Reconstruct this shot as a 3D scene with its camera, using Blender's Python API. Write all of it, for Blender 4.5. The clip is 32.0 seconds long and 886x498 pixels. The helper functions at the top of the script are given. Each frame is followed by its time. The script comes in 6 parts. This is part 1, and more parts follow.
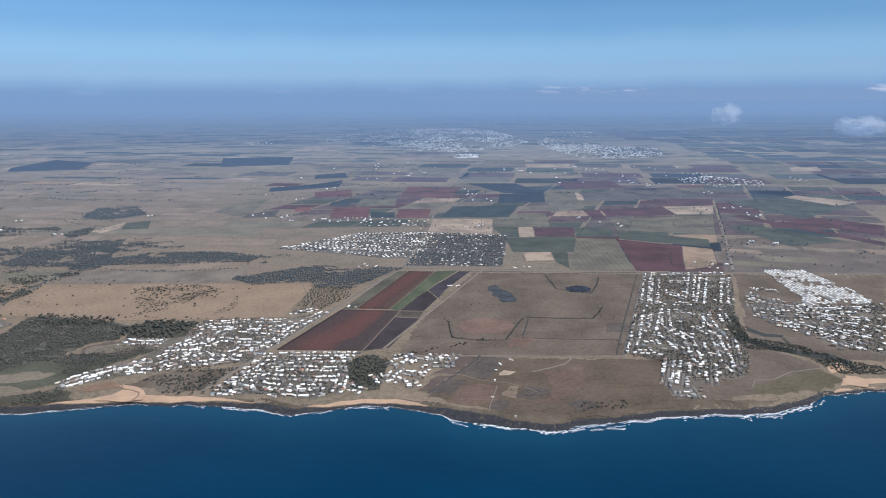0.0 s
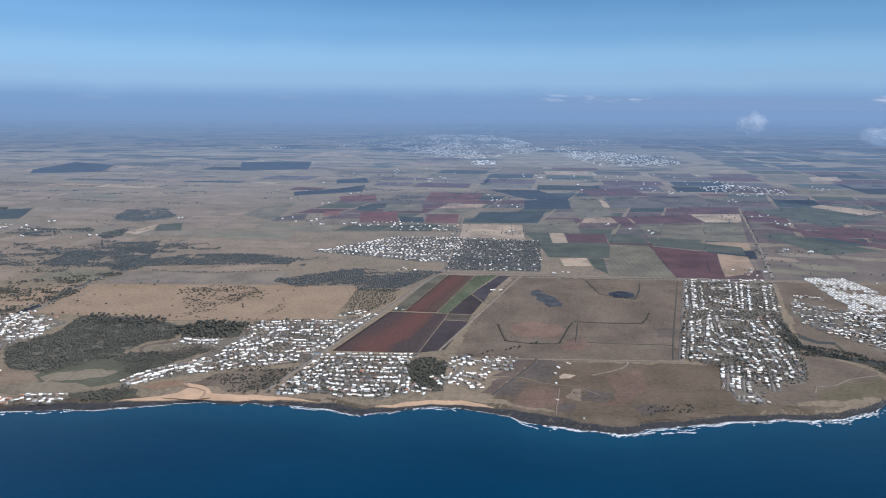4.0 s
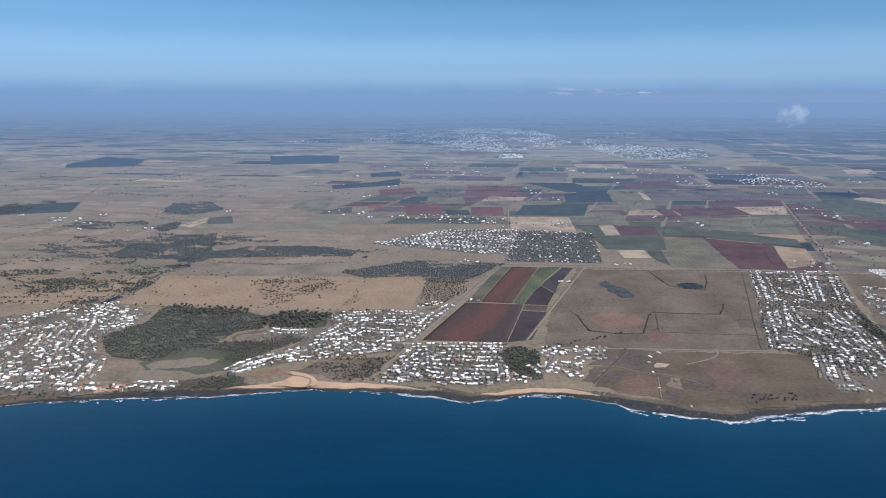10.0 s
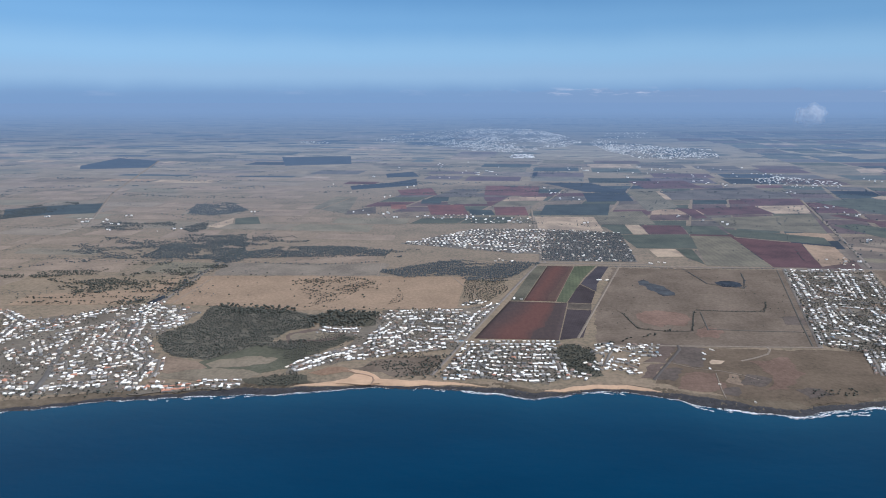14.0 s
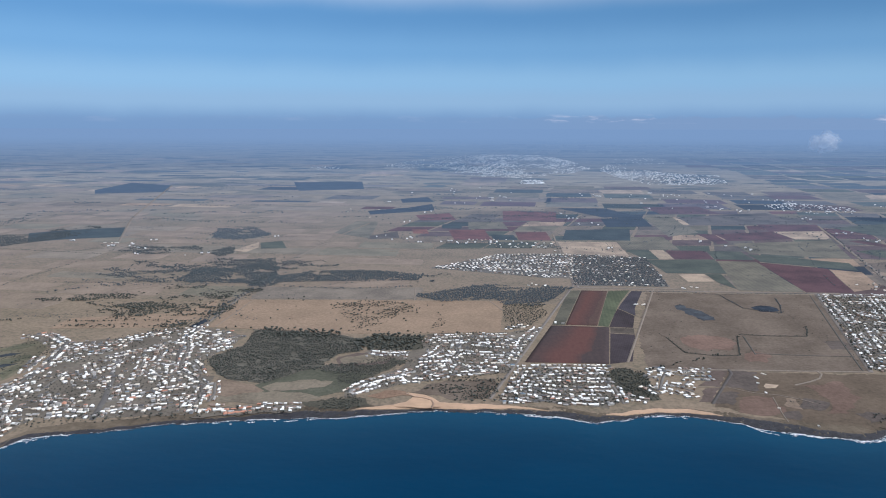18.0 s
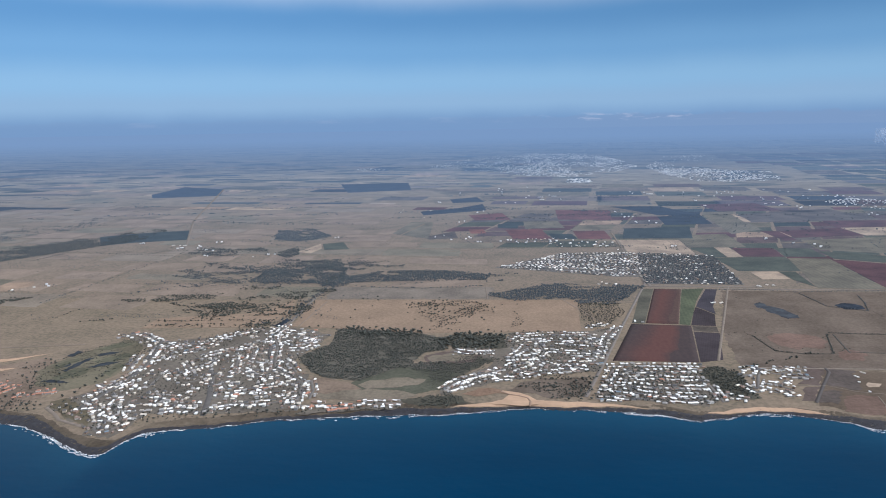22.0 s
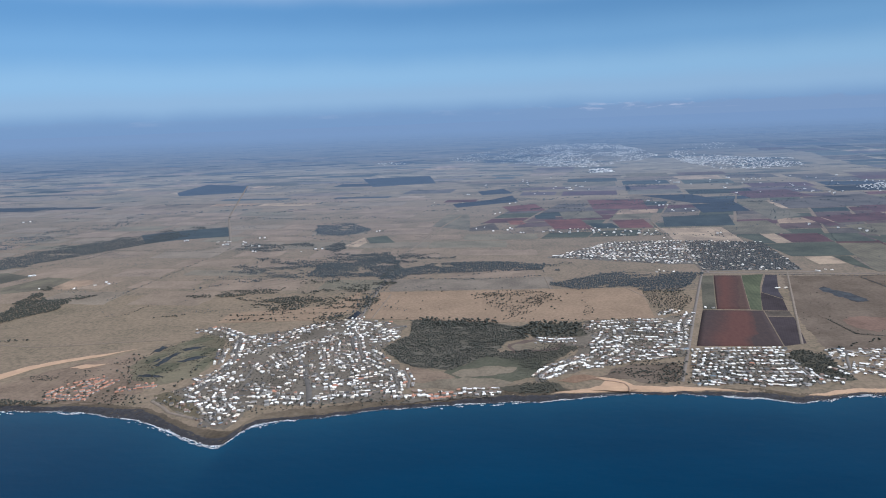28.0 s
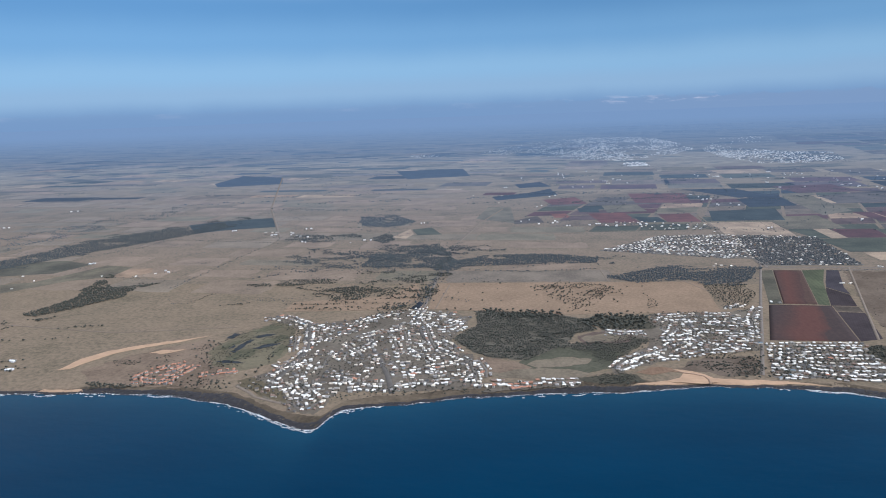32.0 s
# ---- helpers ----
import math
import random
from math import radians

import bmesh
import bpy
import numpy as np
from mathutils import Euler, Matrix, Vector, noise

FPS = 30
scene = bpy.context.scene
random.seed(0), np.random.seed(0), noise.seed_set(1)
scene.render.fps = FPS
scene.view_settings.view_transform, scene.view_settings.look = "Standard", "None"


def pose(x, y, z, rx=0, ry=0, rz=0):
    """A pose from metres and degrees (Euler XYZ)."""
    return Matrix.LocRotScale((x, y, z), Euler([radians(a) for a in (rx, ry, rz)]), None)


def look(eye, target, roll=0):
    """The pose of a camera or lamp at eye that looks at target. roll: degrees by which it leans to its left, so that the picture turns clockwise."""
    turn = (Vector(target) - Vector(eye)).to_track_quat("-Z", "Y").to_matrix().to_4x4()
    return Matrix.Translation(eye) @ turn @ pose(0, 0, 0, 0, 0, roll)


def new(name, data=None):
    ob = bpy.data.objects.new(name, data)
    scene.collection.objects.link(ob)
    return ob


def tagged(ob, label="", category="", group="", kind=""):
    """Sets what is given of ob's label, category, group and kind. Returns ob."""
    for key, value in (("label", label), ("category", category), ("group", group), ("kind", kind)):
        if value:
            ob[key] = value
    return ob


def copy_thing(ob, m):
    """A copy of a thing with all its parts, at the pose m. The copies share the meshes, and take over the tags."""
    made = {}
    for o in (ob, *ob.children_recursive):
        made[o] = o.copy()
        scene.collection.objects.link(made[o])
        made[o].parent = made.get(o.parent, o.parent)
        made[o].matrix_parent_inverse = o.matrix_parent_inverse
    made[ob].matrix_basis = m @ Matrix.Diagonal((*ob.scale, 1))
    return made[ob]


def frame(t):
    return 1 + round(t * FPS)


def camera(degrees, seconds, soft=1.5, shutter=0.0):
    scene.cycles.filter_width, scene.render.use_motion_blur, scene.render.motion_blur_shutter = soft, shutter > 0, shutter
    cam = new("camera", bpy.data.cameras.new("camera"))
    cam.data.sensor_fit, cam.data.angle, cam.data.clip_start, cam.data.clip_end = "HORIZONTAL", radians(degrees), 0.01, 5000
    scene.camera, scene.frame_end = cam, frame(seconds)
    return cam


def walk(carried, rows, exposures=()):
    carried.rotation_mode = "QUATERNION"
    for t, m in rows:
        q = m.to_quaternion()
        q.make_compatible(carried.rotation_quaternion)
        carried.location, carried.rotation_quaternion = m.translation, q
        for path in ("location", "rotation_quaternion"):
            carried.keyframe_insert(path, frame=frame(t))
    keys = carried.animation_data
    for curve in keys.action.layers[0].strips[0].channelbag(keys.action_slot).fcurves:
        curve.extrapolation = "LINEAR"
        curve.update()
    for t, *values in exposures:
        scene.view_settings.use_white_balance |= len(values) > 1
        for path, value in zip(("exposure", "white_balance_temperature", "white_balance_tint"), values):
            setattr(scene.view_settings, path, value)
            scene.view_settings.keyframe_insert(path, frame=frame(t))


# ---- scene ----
cam = camera(70.8, 32.0, soft=1.0)
# seconds, eye (m), turn (degrees)
PATH = [
    (0, 0.05, -0.33, 420.39, 76.292, 0.267, 1.502),
    (0.5, -11.26, -1.53, 419.63, 76.463, 0.125, 1.617),
    (1, -22.58, -2.77, 418.93, 76.570, -0.013, 1.766),
    (1.5, -33.93, -4.06, 418.27, 76.784, -0.077, 1.943),
    (2, -45.30, -5.39, 417.66, 77.276, -0.235, 2.107),
    (2.5, -56.68, -6.77, 417.10, 76.985, -0.252, 2.016),
    (3, -68.09, -8.19, 416.58, 77.039, -0.277, 2.051),
    (3.5, -79.52, -9.64, 416.10, 76.896, -0.296, 1.953),
    (5.5, -125.41, -15.79, 414.56, 77.106, -0.355, 2.226),
    (6, -136.92, -17.40, 414.26, 77.171, -0.371, 2.327),
    (6.5, -148.45, -19.03, 413.98, 77.242, -0.347, 2.414),
    (7, -159.99, -20.69, 413.74, 77.121, -0.284, 2.462),
    (7.5, -171.55, -22.37, 413.52, 76.947, -0.281, 2.430),
    (8, -183.12, -24.07, 413.33, 77.152, -0.282, 2.557),
    (8.5, -194.70, -25.78, 413.15, 76.966, -0.191, 2.592),
    (9, -206.29, -27.52, 413.00, 76.855, -0.129, 2.720),
    (9.5, -217.90, -29.27, 412.88, 76.634, -0.073, 2.747),
    (10, -229.52, -31.03, 412.77, 76.384, -0.066, 2.695),
    (10.5, -241.14, -32.81, 412.67, 76.323, -0.059, 2.719),
    (11, -252.78, -34.61, 412.60, 76.359, -0.004, 2.725),
    (11.5, -264.42, -36.41, 412.53, 76.286, 0.075, 2.557),
    (12, -276.08, -38.23, 412.49, 76.224, 0.096, 2.530),
    (12.5, -287.74, -40.05, 412.45, 76.091, 0.148, 2.481),
    (13, -299.41, -41.89, 412.43, 75.980, 0.191, 2.489),
    (13.5, -311.09, -43.74, 412.41, 76.001, 0.197, 2.608),
    (14, -322.78, -45.59, 412.41, 76.437, 0.100, 2.548),
    (14.5, -334.47, -47.46, 412.42, 77.055, 0.163, 2.599),
    (16.5, -381.30, -55.00, 412.52, 76.743, 0.397, 2.506),
    (17, -393.02, -56.91, 412.57, 76.539, 0.560, 2.425),
    (17.5, -404.75, -58.83, 412.61, 79.122, 0.231, 2.353),
    (18, -416.48, -60.76, 412.67, 78.757, -0.088, 2.356),
    (18.5, -428.22, -62.70, 412.73, 78.966, -0.187, 2.454),
    (19, -439.96, -64.65, 412.79, 79.053, -0.101, 2.757),
    (19.5, -451.70, -66.61, 412.86, 77.461, 0.025, 3.119),
    (20, -463.45, -68.58, 412.93, 77.484, 0.059, 4.258),
    (20.5, -475.20, -70.57, 413.00, 78.082, -0.303, 3.339),
    (21, -486.95, -72.57, 413.08, 79.680, 1.112, 4.108),
    (21.5, -498.71, -74.59, 413.17, 78.946, 1.356, 4.901),
    (22, -510.47, -76.62, 413.25, 78.825, 1.025, 5.251),
    (22.5, -522.23, -78.68, 413.35, 79.134, 0.959, 5.154),
    (23, -534.00, -80.75, 413.45, 78.749, 0.796, 5.163),
    (23.5, -545.77, -82.84, 413.55, 78.384, 0.775, 4.693),
    (24, -557.54, -84.96, 413.66, 78.113, 0.855, 4.489),
    (24.5, -569.32, -87.09, 413.77, 77.982, 1.031, 4.563),
    (25, -581.09, -89.26, 413.89, 78.144, 1.304, 4.703),
    (25.5, -592.87, -91.45, 414.02, 78.384, 1.360, 4.995),
    (27.5, -640.02, -100.55, 414.60, 78.167, 1.647, 5.269),
    (28, -651.82, -102.91, 414.77, 78.212, 2.150, 5.374),
    (28.5, -663.62, -105.32, 414.95, 78.057, 2.134, 5.813),
    (29, -675.42, -107.77, 415.15, 78.210, 2.016, 5.946),
    (29.5, -687.22, -110.26, 415.35, 78.065, 1.803, 6.284),
    (30, -699.03, -112.81, 415.58, 78.202, 1.858, 6.297),
    (30.5, -710.84, -115.40, 415.81, 78.398, 1.594, 6.182),
    (31, -722.65, -118.06, 416.07, 78.331, 2.038, 6.459),
    (31.5, -734.47, -120.77, 416.34, 78.007, 2.243, 6.665),
    (32, -746.30, -123.54, 416.63, 77.650, 1.992, 7.217),
]
walk(cam, [(t, pose(x, y, z, rx, ry, rz)) for t, x, y, z, rx, ry, rz in PATH], exposures=[(0.0, 0.0, 5750, 10), (14.0, 0.0, 5750, 10), (20.0, -0.07, 5750, 10), (32.0, -0.08, 5750, 10)])

# ---------------------------------------------------------------- sky, sun
SUN_UP, SUN_ROUND = 46.0, 104.0          # degrees above the ground; clockwise from straight inland (+y)
world = bpy.data.worlds.new("sky")
scene.world = world
world.use_nodes = True
wn, wl = world.node_tree.nodes, world.node_tree.links
sky = wn.new("ShaderNodeTexSky")
sky.sky_type, sky.sun_disc = "NISHITA", False
sky.sun_elevation, sky.sun_rotation = radians(SUN_UP), radians(SUN_ROUND)
sky.altitude, sky.air_density, sky.dust_density, sky.ozone_density = 400, 1.0, 0.6, 2.5
wn["Background"].inputs["Strength"].default_value = 0.05
# towards the horizon the sky pales, down to a low bank of blue haze
way = wn.new("ShaderNodeTexCoord")
parts = wn.new("ShaderNodeSeparateXYZ")
wl.new(way.outputs["Generated"], parts.inputs[0])
low = wn.new("ShaderNodeValToRGB")
low.color_ramp.interpolation = "EASE"
for p, c in ((0.0, (1.95, 3.42, 6.17)), (0.03, (1.97, 3.45, 6.2)), (0.16, (3.0, 4.9, 7.6)), (0.27, (2.9, 5.2, 8.2)), (0.45, (2.0, 4.2, 7.5)), (0.65, (1.4, 3.3, 6.5)), (1.0, (0.9, 2.6, 5.7))):
    e = low.color_ramp.elements.new(p)
    e.color = (c[0] * 0.110, c[1] * 0.1, c[2] * 0.0868, 1)
low.color_ramp.elements.remove(low.color_ramp.elements[0])
low.color_ramp.elements.remove(low.color_ramp.elements[-1])
height = wn.new("ShaderNodeMapRange")
height.inputs["From Min"].default_value, height.inputs["From Max"].default_value = 0.002, 0.257
bank = wn.new("ShaderNodeTexNoise")
bank.inputs["Scale"].default_value, bank.inputs["Detail"].default_value = 9.0, 5
rise_ = wn.new("ShaderNodeMath")
rise_.operation = "MULTIPLY_ADD"
rise_.inputs[1].default_value = 0.014
wl.new(way.outputs["Generated"], bank.inputs["Vector"])
wl.new(bank.outputs[0], rise_.inputs[0])
wl.new(parts.outputs[2], rise_.inputs[2])
wl.new(rise_.outputs[0], height.inputs[0])
wl.new(height.outputs[0], low.inputs[0])
scale = wn.new("ShaderNodeVectorMath")
scale.operation = "SCALE"
scale.inputs["Scale"].default_value = 20.0
wl.new(low.outputs[0], scale.inputs[0])
# clearer, deeper air to one side
side = wn.new("ShaderNodeMapRange")
side.inputs["From Min"].default_value, side.inputs["From Max"].default_value = -0.5, 0.6
side.inputs["To Min"].default_value, side.inputs["To Max"].default_value = 22.5, 14.0
wl.new(parts.outputs[0], side.inputs[0])
upper = wn.new("ShaderNodeMix")
upper.inputs[2].default_value = 20.0
wl.new(height.outputs[0], upper.inputs[0])
wl.new(side.outputs[0], upper.inputs[3])
wl.new(upper.outputs[0], scale.inputs["Scale"])
share = wn.new("ShaderNodeMapRange")
share.inputs["From Min"].default_value, share.inputs["From Max"].default_value = 0.46, 0.92
wl.new(parts.outputs[2], share.inputs[0])
both = wn.new("ShaderNodeMix")
both.data_type = "RGBA"
wl.new(share.outputs[0], both.inputs[0])
wl.new(scale.outputs[0], both.inputs[6])
wl.new(sky.outputs[0], both.inputs[7])
# a lumpy bank of low cloud on the far horizon, with a few lit tops, thicker to one side


def sky_math(kind, a, b):
    m = wn.new("ShaderNodeMath")
    m.operation = kind
    for i, v in enumerate((a, b)):
        if hasattr(v, "is_output"):
            wl.new(v, m.inputs[i])
        else:
            m.inputs[i].default_value = v
    return m.outputs[0]


def sky_range(src, a, b, c=0.0, d=1.0):
    m = wn.new("ShaderNodeMapRange")
    m.interpolation_type = "SMOOTHSTEP"
    for i, v in enumerate((a, b, c, d)):
        m.inputs[i + 1].default_value = v
    wl.new(src, m.inputs[0])
    return m.outputs[0]


def sky_noise(stretch, detail, rough):
    mp = wn.new("ShaderNodeMapping")
    mp.inputs["Scale"].default_value = stretch
    tex = wn.new("ShaderNodeTexNoise")
    tex.inputs["Scale"].default_value, tex.inputs["Detail"].default_value, tex.inputs["Roughness"].default_value = 1.0, detail, rough
    wl.new(way.outputs["Generated"], mp.inputs[0])
    wl.new(mp.outputs[0], tex.inputs["Vector"])
    return tex.outputs[0]


def sky_mix(fac, under, colour):
    m = wn.new("ShaderNodeMix")
    m.data_type = "RGBA"
    wl.new(fac, m.inputs[0])
    wl.new(under, m.inputs[6])
    m.inputs[7].default_value = (*colour, 1)
    return m.outputs[2]


lump = sky_noise((26.0, 8.0, 60.0), 6, 0.62)
top = sky_math("MULTIPLY_ADD", lump, 0.020)
top.node.inputs[2].default_value = 0.002
under_top = sky_range(sky_math("SUBTRACT", top, parts.outputs[2]), -0.0022, 0.0028)
thick = sky_range(parts.outputs[0], -0.15, 0.30, 0.22, 0.75)
banked = sky_mix(sky_math("MULTIPLY", under_top, thick), both.outputs[2], (5.0, 6.9, 10.2))
puff = sky_range(sky_noise((17.0, 6.0, 95.0), 5, 0.6), 0.52, 0.68)
belt_low = sky_range(parts.outputs[2], 0.002, 0.008)
belt_high = sky_range(parts.outputs[2], 0.018, 0.010)
lit_top = sky_math("MULTIPLY", sky_math("MULTIPLY", puff, belt_low), sky_math("MULTIPLY", belt_high, sky_range(parts.outputs[0], -0.05, 0.25, 0.1, 0.9)))
wl.new(sky_mix(lit_top, banked, (11.5, 12.0, 14.2)), wn["Background"].inputs["Color"])

lamp = bpy.data.lights.new("sun", "SUN")
lamp.energy, lamp.angle, lamp.color = 4.65, radians(0.53), (1.0, 0.965, 0.925)
sun = new("sun", lamp)
az, el = radians(SUN_ROUND), radians(SUN_UP)
sun.matrix_world = look((math.sin(az) * math.cos(el), math.cos(az) * math.cos(el), math.sin(el)), (0, 0, 0))

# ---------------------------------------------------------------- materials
AIR = (0.232, 0.346, 0.536)              # colour of the haze, mixed into distant materials as emission


def nodes(name):
    m = bpy.data.materials.new(name)
    m.use_nodes = True
    return m, m.node_tree.nodes, m.node_tree.links, m.node_tree.nodes["Principled BSDF"]


def noise_tex(n, l, scale, detail=4, rough=0.6, stretch=None):
    tc = n.new("ShaderNodeTexCoord")
    tex = n.new("ShaderNodeTexNoise")
    tex.inputs["Scale"].default_value, tex.inputs["Detail"].default_value, tex.inputs["Roughness"].default_value = scale, detail, rough
    if stretch:
        mp = n.new("ShaderNodeMapping")
        mp.inputs["Scale"].default_value = stretch
        l.new(tc.outputs["Object"], mp.inputs["Vector"])
        l.new(mp.outputs[0], tex.inputs["Vector"])
    else:
        l.new(tc.outputs["Object"], tex.inputs["Vector"])
    return tex


def ramp(n, l, src, stops):
    r = n.new("ShaderNodeValToRGB")
    while len(r.color_ramp.elements) < len(stops):
        r.color_ramp.elements.new(0.5)
    for e, (p, c) in zip(r.color_ramp.elements, stops):
        e.position, e.color = p, (*c, 1) if len(c) == 3 else c
    l.new(src, r.inputs[0])
    return r


def mix(n, l, fac, a, b, kind="MIX"):
    x = n.new("ShaderNodeMix")
    x.data_type, x.blend_type = "RGBA", kind
    for i, v in ((0, fac), (6, a), (7, b)):
        if hasattr(v, "is_output"):
            l.new(v, x.inputs[i])
        else:
            x.inputs[i].default_value = v if i == 0 else (*v, 1)
    return x.outputs[2]


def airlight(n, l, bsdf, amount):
    """Haze: mixes AIR emission into a material, for the lit air before it."""
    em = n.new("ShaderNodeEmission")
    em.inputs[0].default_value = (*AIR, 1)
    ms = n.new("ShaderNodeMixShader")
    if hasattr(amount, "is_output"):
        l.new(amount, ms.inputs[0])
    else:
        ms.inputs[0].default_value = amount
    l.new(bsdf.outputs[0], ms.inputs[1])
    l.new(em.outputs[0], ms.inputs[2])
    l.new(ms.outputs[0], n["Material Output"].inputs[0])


def shade(c, k):
    return tuple(min(1, v * k) for v in c)


SOILS = {}


def soil(colour, air=0.0, rows=0.0, turn=0.0, patch=0.5):
    """Worked ground or a crop: colour, patchiness in two sizes and drill rows (spacing in metres)."""
    key = (colour, round(air, 2), rows, turn, patch)
    if key in SOILS:
        return SOILS[key]
    m, n, l, b = nodes("soil")
    big = noise_tex(n, l, 0.012, 3)
    small = noise_tex(n, l, 0.15, 5, 0.7)
    c = mix(n, l, ramp(n, l, big.outputs[0], [(0.35, (0, 0, 0)), (0.65, (1, 1, 1))]).outputs[0], shade(colour, 1 - patch), shade(colour, 1 + patch * 0.8))
    c = mix(n, l, 0.38, c, ramp(n, l, small.outputs[0], [(0.3, shade(colour, 0.40)), (0.7, shade(colour, 1.65))]).outputs[0])
    if rows:
        tc = n.new("ShaderNodeTexCoord")
        mp = n.new("ShaderNodeMapping")
        mp.inputs["Rotation"].default_value = (0, 0, radians(turn))
        wv = n.new("ShaderNodeTexWave")
        wv.inputs["Scale"].default_value = 0.314 / rows
        wv.inputs["Distortion"].default_value, wv.inputs["Detail Scale"].default_value = 1.5, 0.02
        l.new(tc.outputs["Object"], mp.inputs[0])
        l.new(mp.outputs[0], wv.inputs[0])
        c = mix(n, l, 0.14, c, ramp(n, l, wv.outputs[1], [(0.3, shade(colour, 0.55)), (0.6, shade(colour, 1.3))]).outputs[0])
    l.new(c, b.inputs["Base Color"])
    b.inputs["Roughness"].default_value = 0.95
    b.inputs["Specular IOR Level"].default_value = 0.1
    # distant ground carries its haze as blue emission
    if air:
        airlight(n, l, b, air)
    SOILS[key] = m
    return m


def plain(name, colour, rough=0.8, vary=0.2, scale=0.4, metal=0.0, air=0.0, each=0.0):
    m, n, l, b = nodes(name)
    tex = noise_tex(n, l, scale, 4, 0.65)
    c = ramp(n, l, tex.outputs[0], [(0.3, shade(colour, 1 - vary)), (0.7, shade(colour, 1 + vary * 0.6))]).outputs[0]
    if each:
        info, geo, both_, part_ = n.new("ShaderNodeObjectInfo"), n.new("ShaderNodeNewGeometry"), n.new("ShaderNodeMath"), n.new("ShaderNodeMath")
        part_.operation = "FRACT"
        l.new(info.outputs["Random"], both_.inputs[0])
        l.new(geo.outputs["Random Per Island"], both_.inputs[1])
        l.new(both_.outputs[0], part_.inputs[0])
        c = mix(n, l, each, c, ramp(n, l, part_.outputs[0], [(0, shade(colour, 0.45)), (1, shade(colour, 1.25))]).outputs[0])
    l.new(c, b.inputs["Base Color"])
    b.inputs["Roughness"].default_value, b.inputs["Metallic"].default_value = rough, metal
    # optional haze, painted in as blue emission
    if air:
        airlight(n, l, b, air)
    return m


def leafy(name, dark, light, air=0.0):
    m, n, l, b = nodes(name)
    geo = n.new("ShaderNodeNewGeometry")
    c = ramp(n, l, geo.outputs["Random Per Island"], [(0, dark), (0.7, light), (1, shade(light, 1.5))]).outputs[0]
    tex = noise_tex(n, l, 0.8, 4, 0.7)
    c = mix(n, l, 0.5, c, ramp(n, l, tex.outputs[0], [(0.35, shade(dark, 0.6)), (0.7, shade(light, 1.3))]).outputs[0])
    l.new(c, b.inputs["Base Color"])
    b.inputs["Roughness"].default_value = 0.85
    b.inputs["Specular IOR Level"].default_value = 0.2
    # haze before distant leaves, put in as emission
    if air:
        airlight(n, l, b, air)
    return m


def pasture(n, l):
    big = noise_tex(n, l, 0.0022, 5, 0.6)
    mid = noise_tex(n, l, 0.015, 5, 0.65)
    fine = noise_tex(n, l, 0.12, 5, 0.7)
    c = ramp(n, l, big.outputs[0], [(0.32, (0.120, 0.104, 0.074)), (0.46, (0.190, 0.150, 0.110)), (0.62, (0.250, 0.188, 0.138)), (0.75, (0.200, 0.160, 0.112))]).outputs[0]
    c = mix(n, l, 0.45, c, ramp(n, l, mid.outputs[0], [(0.34, (0.085, 0.080, 0.055)), (0.5, (0.190, 0.150, 0.110)), (0.68, (0.265, 0.200, 0.145))]).outputs[0])
    return mix(n, l, 0.42, c, ramp(n, l, fine.outputs[0], [(0.36, (0.066, 0.060, 0.044)), (0.6, (0.226, 0.176, 0.128))]).outputs[0])


def ground_material():
    m, n, l, b = nodes("dry_pasture")
    l.new(pasture(n, l), b.inputs["Base Color"])
    b.inputs["Roughness"].default_value = 0.95
    b.inputs["Specular IOR Level"].default_value = 0.1
    return m


def backdrop_material():
    """Far country, out to the horizon: pasture, fields and woods in bands, with ever more haze emission mixed in."""
    m, n, l, b = nodes("far_country")
    tex = noise_tex(n, l, 1.0, 6, 0.62, (0.0011, 0.0030, 0.0))
    true_at = n.new("ShaderNodeAttribute")
    true_at.attribute_name = "lie"
    l.new(true_at.outputs["Vector"], tex.inputs["Vector"].links[0].from_node.inputs[0])
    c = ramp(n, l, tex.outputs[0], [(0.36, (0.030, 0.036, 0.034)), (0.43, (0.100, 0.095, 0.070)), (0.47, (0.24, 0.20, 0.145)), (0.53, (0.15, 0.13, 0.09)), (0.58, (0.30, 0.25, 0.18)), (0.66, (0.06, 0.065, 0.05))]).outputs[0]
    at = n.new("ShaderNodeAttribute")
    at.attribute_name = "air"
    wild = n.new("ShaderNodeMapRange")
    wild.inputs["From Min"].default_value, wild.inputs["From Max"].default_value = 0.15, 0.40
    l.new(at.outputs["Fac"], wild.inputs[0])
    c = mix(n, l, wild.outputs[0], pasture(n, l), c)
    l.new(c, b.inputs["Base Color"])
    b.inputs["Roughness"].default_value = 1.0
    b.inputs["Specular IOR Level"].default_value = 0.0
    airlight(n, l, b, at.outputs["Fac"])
    return m


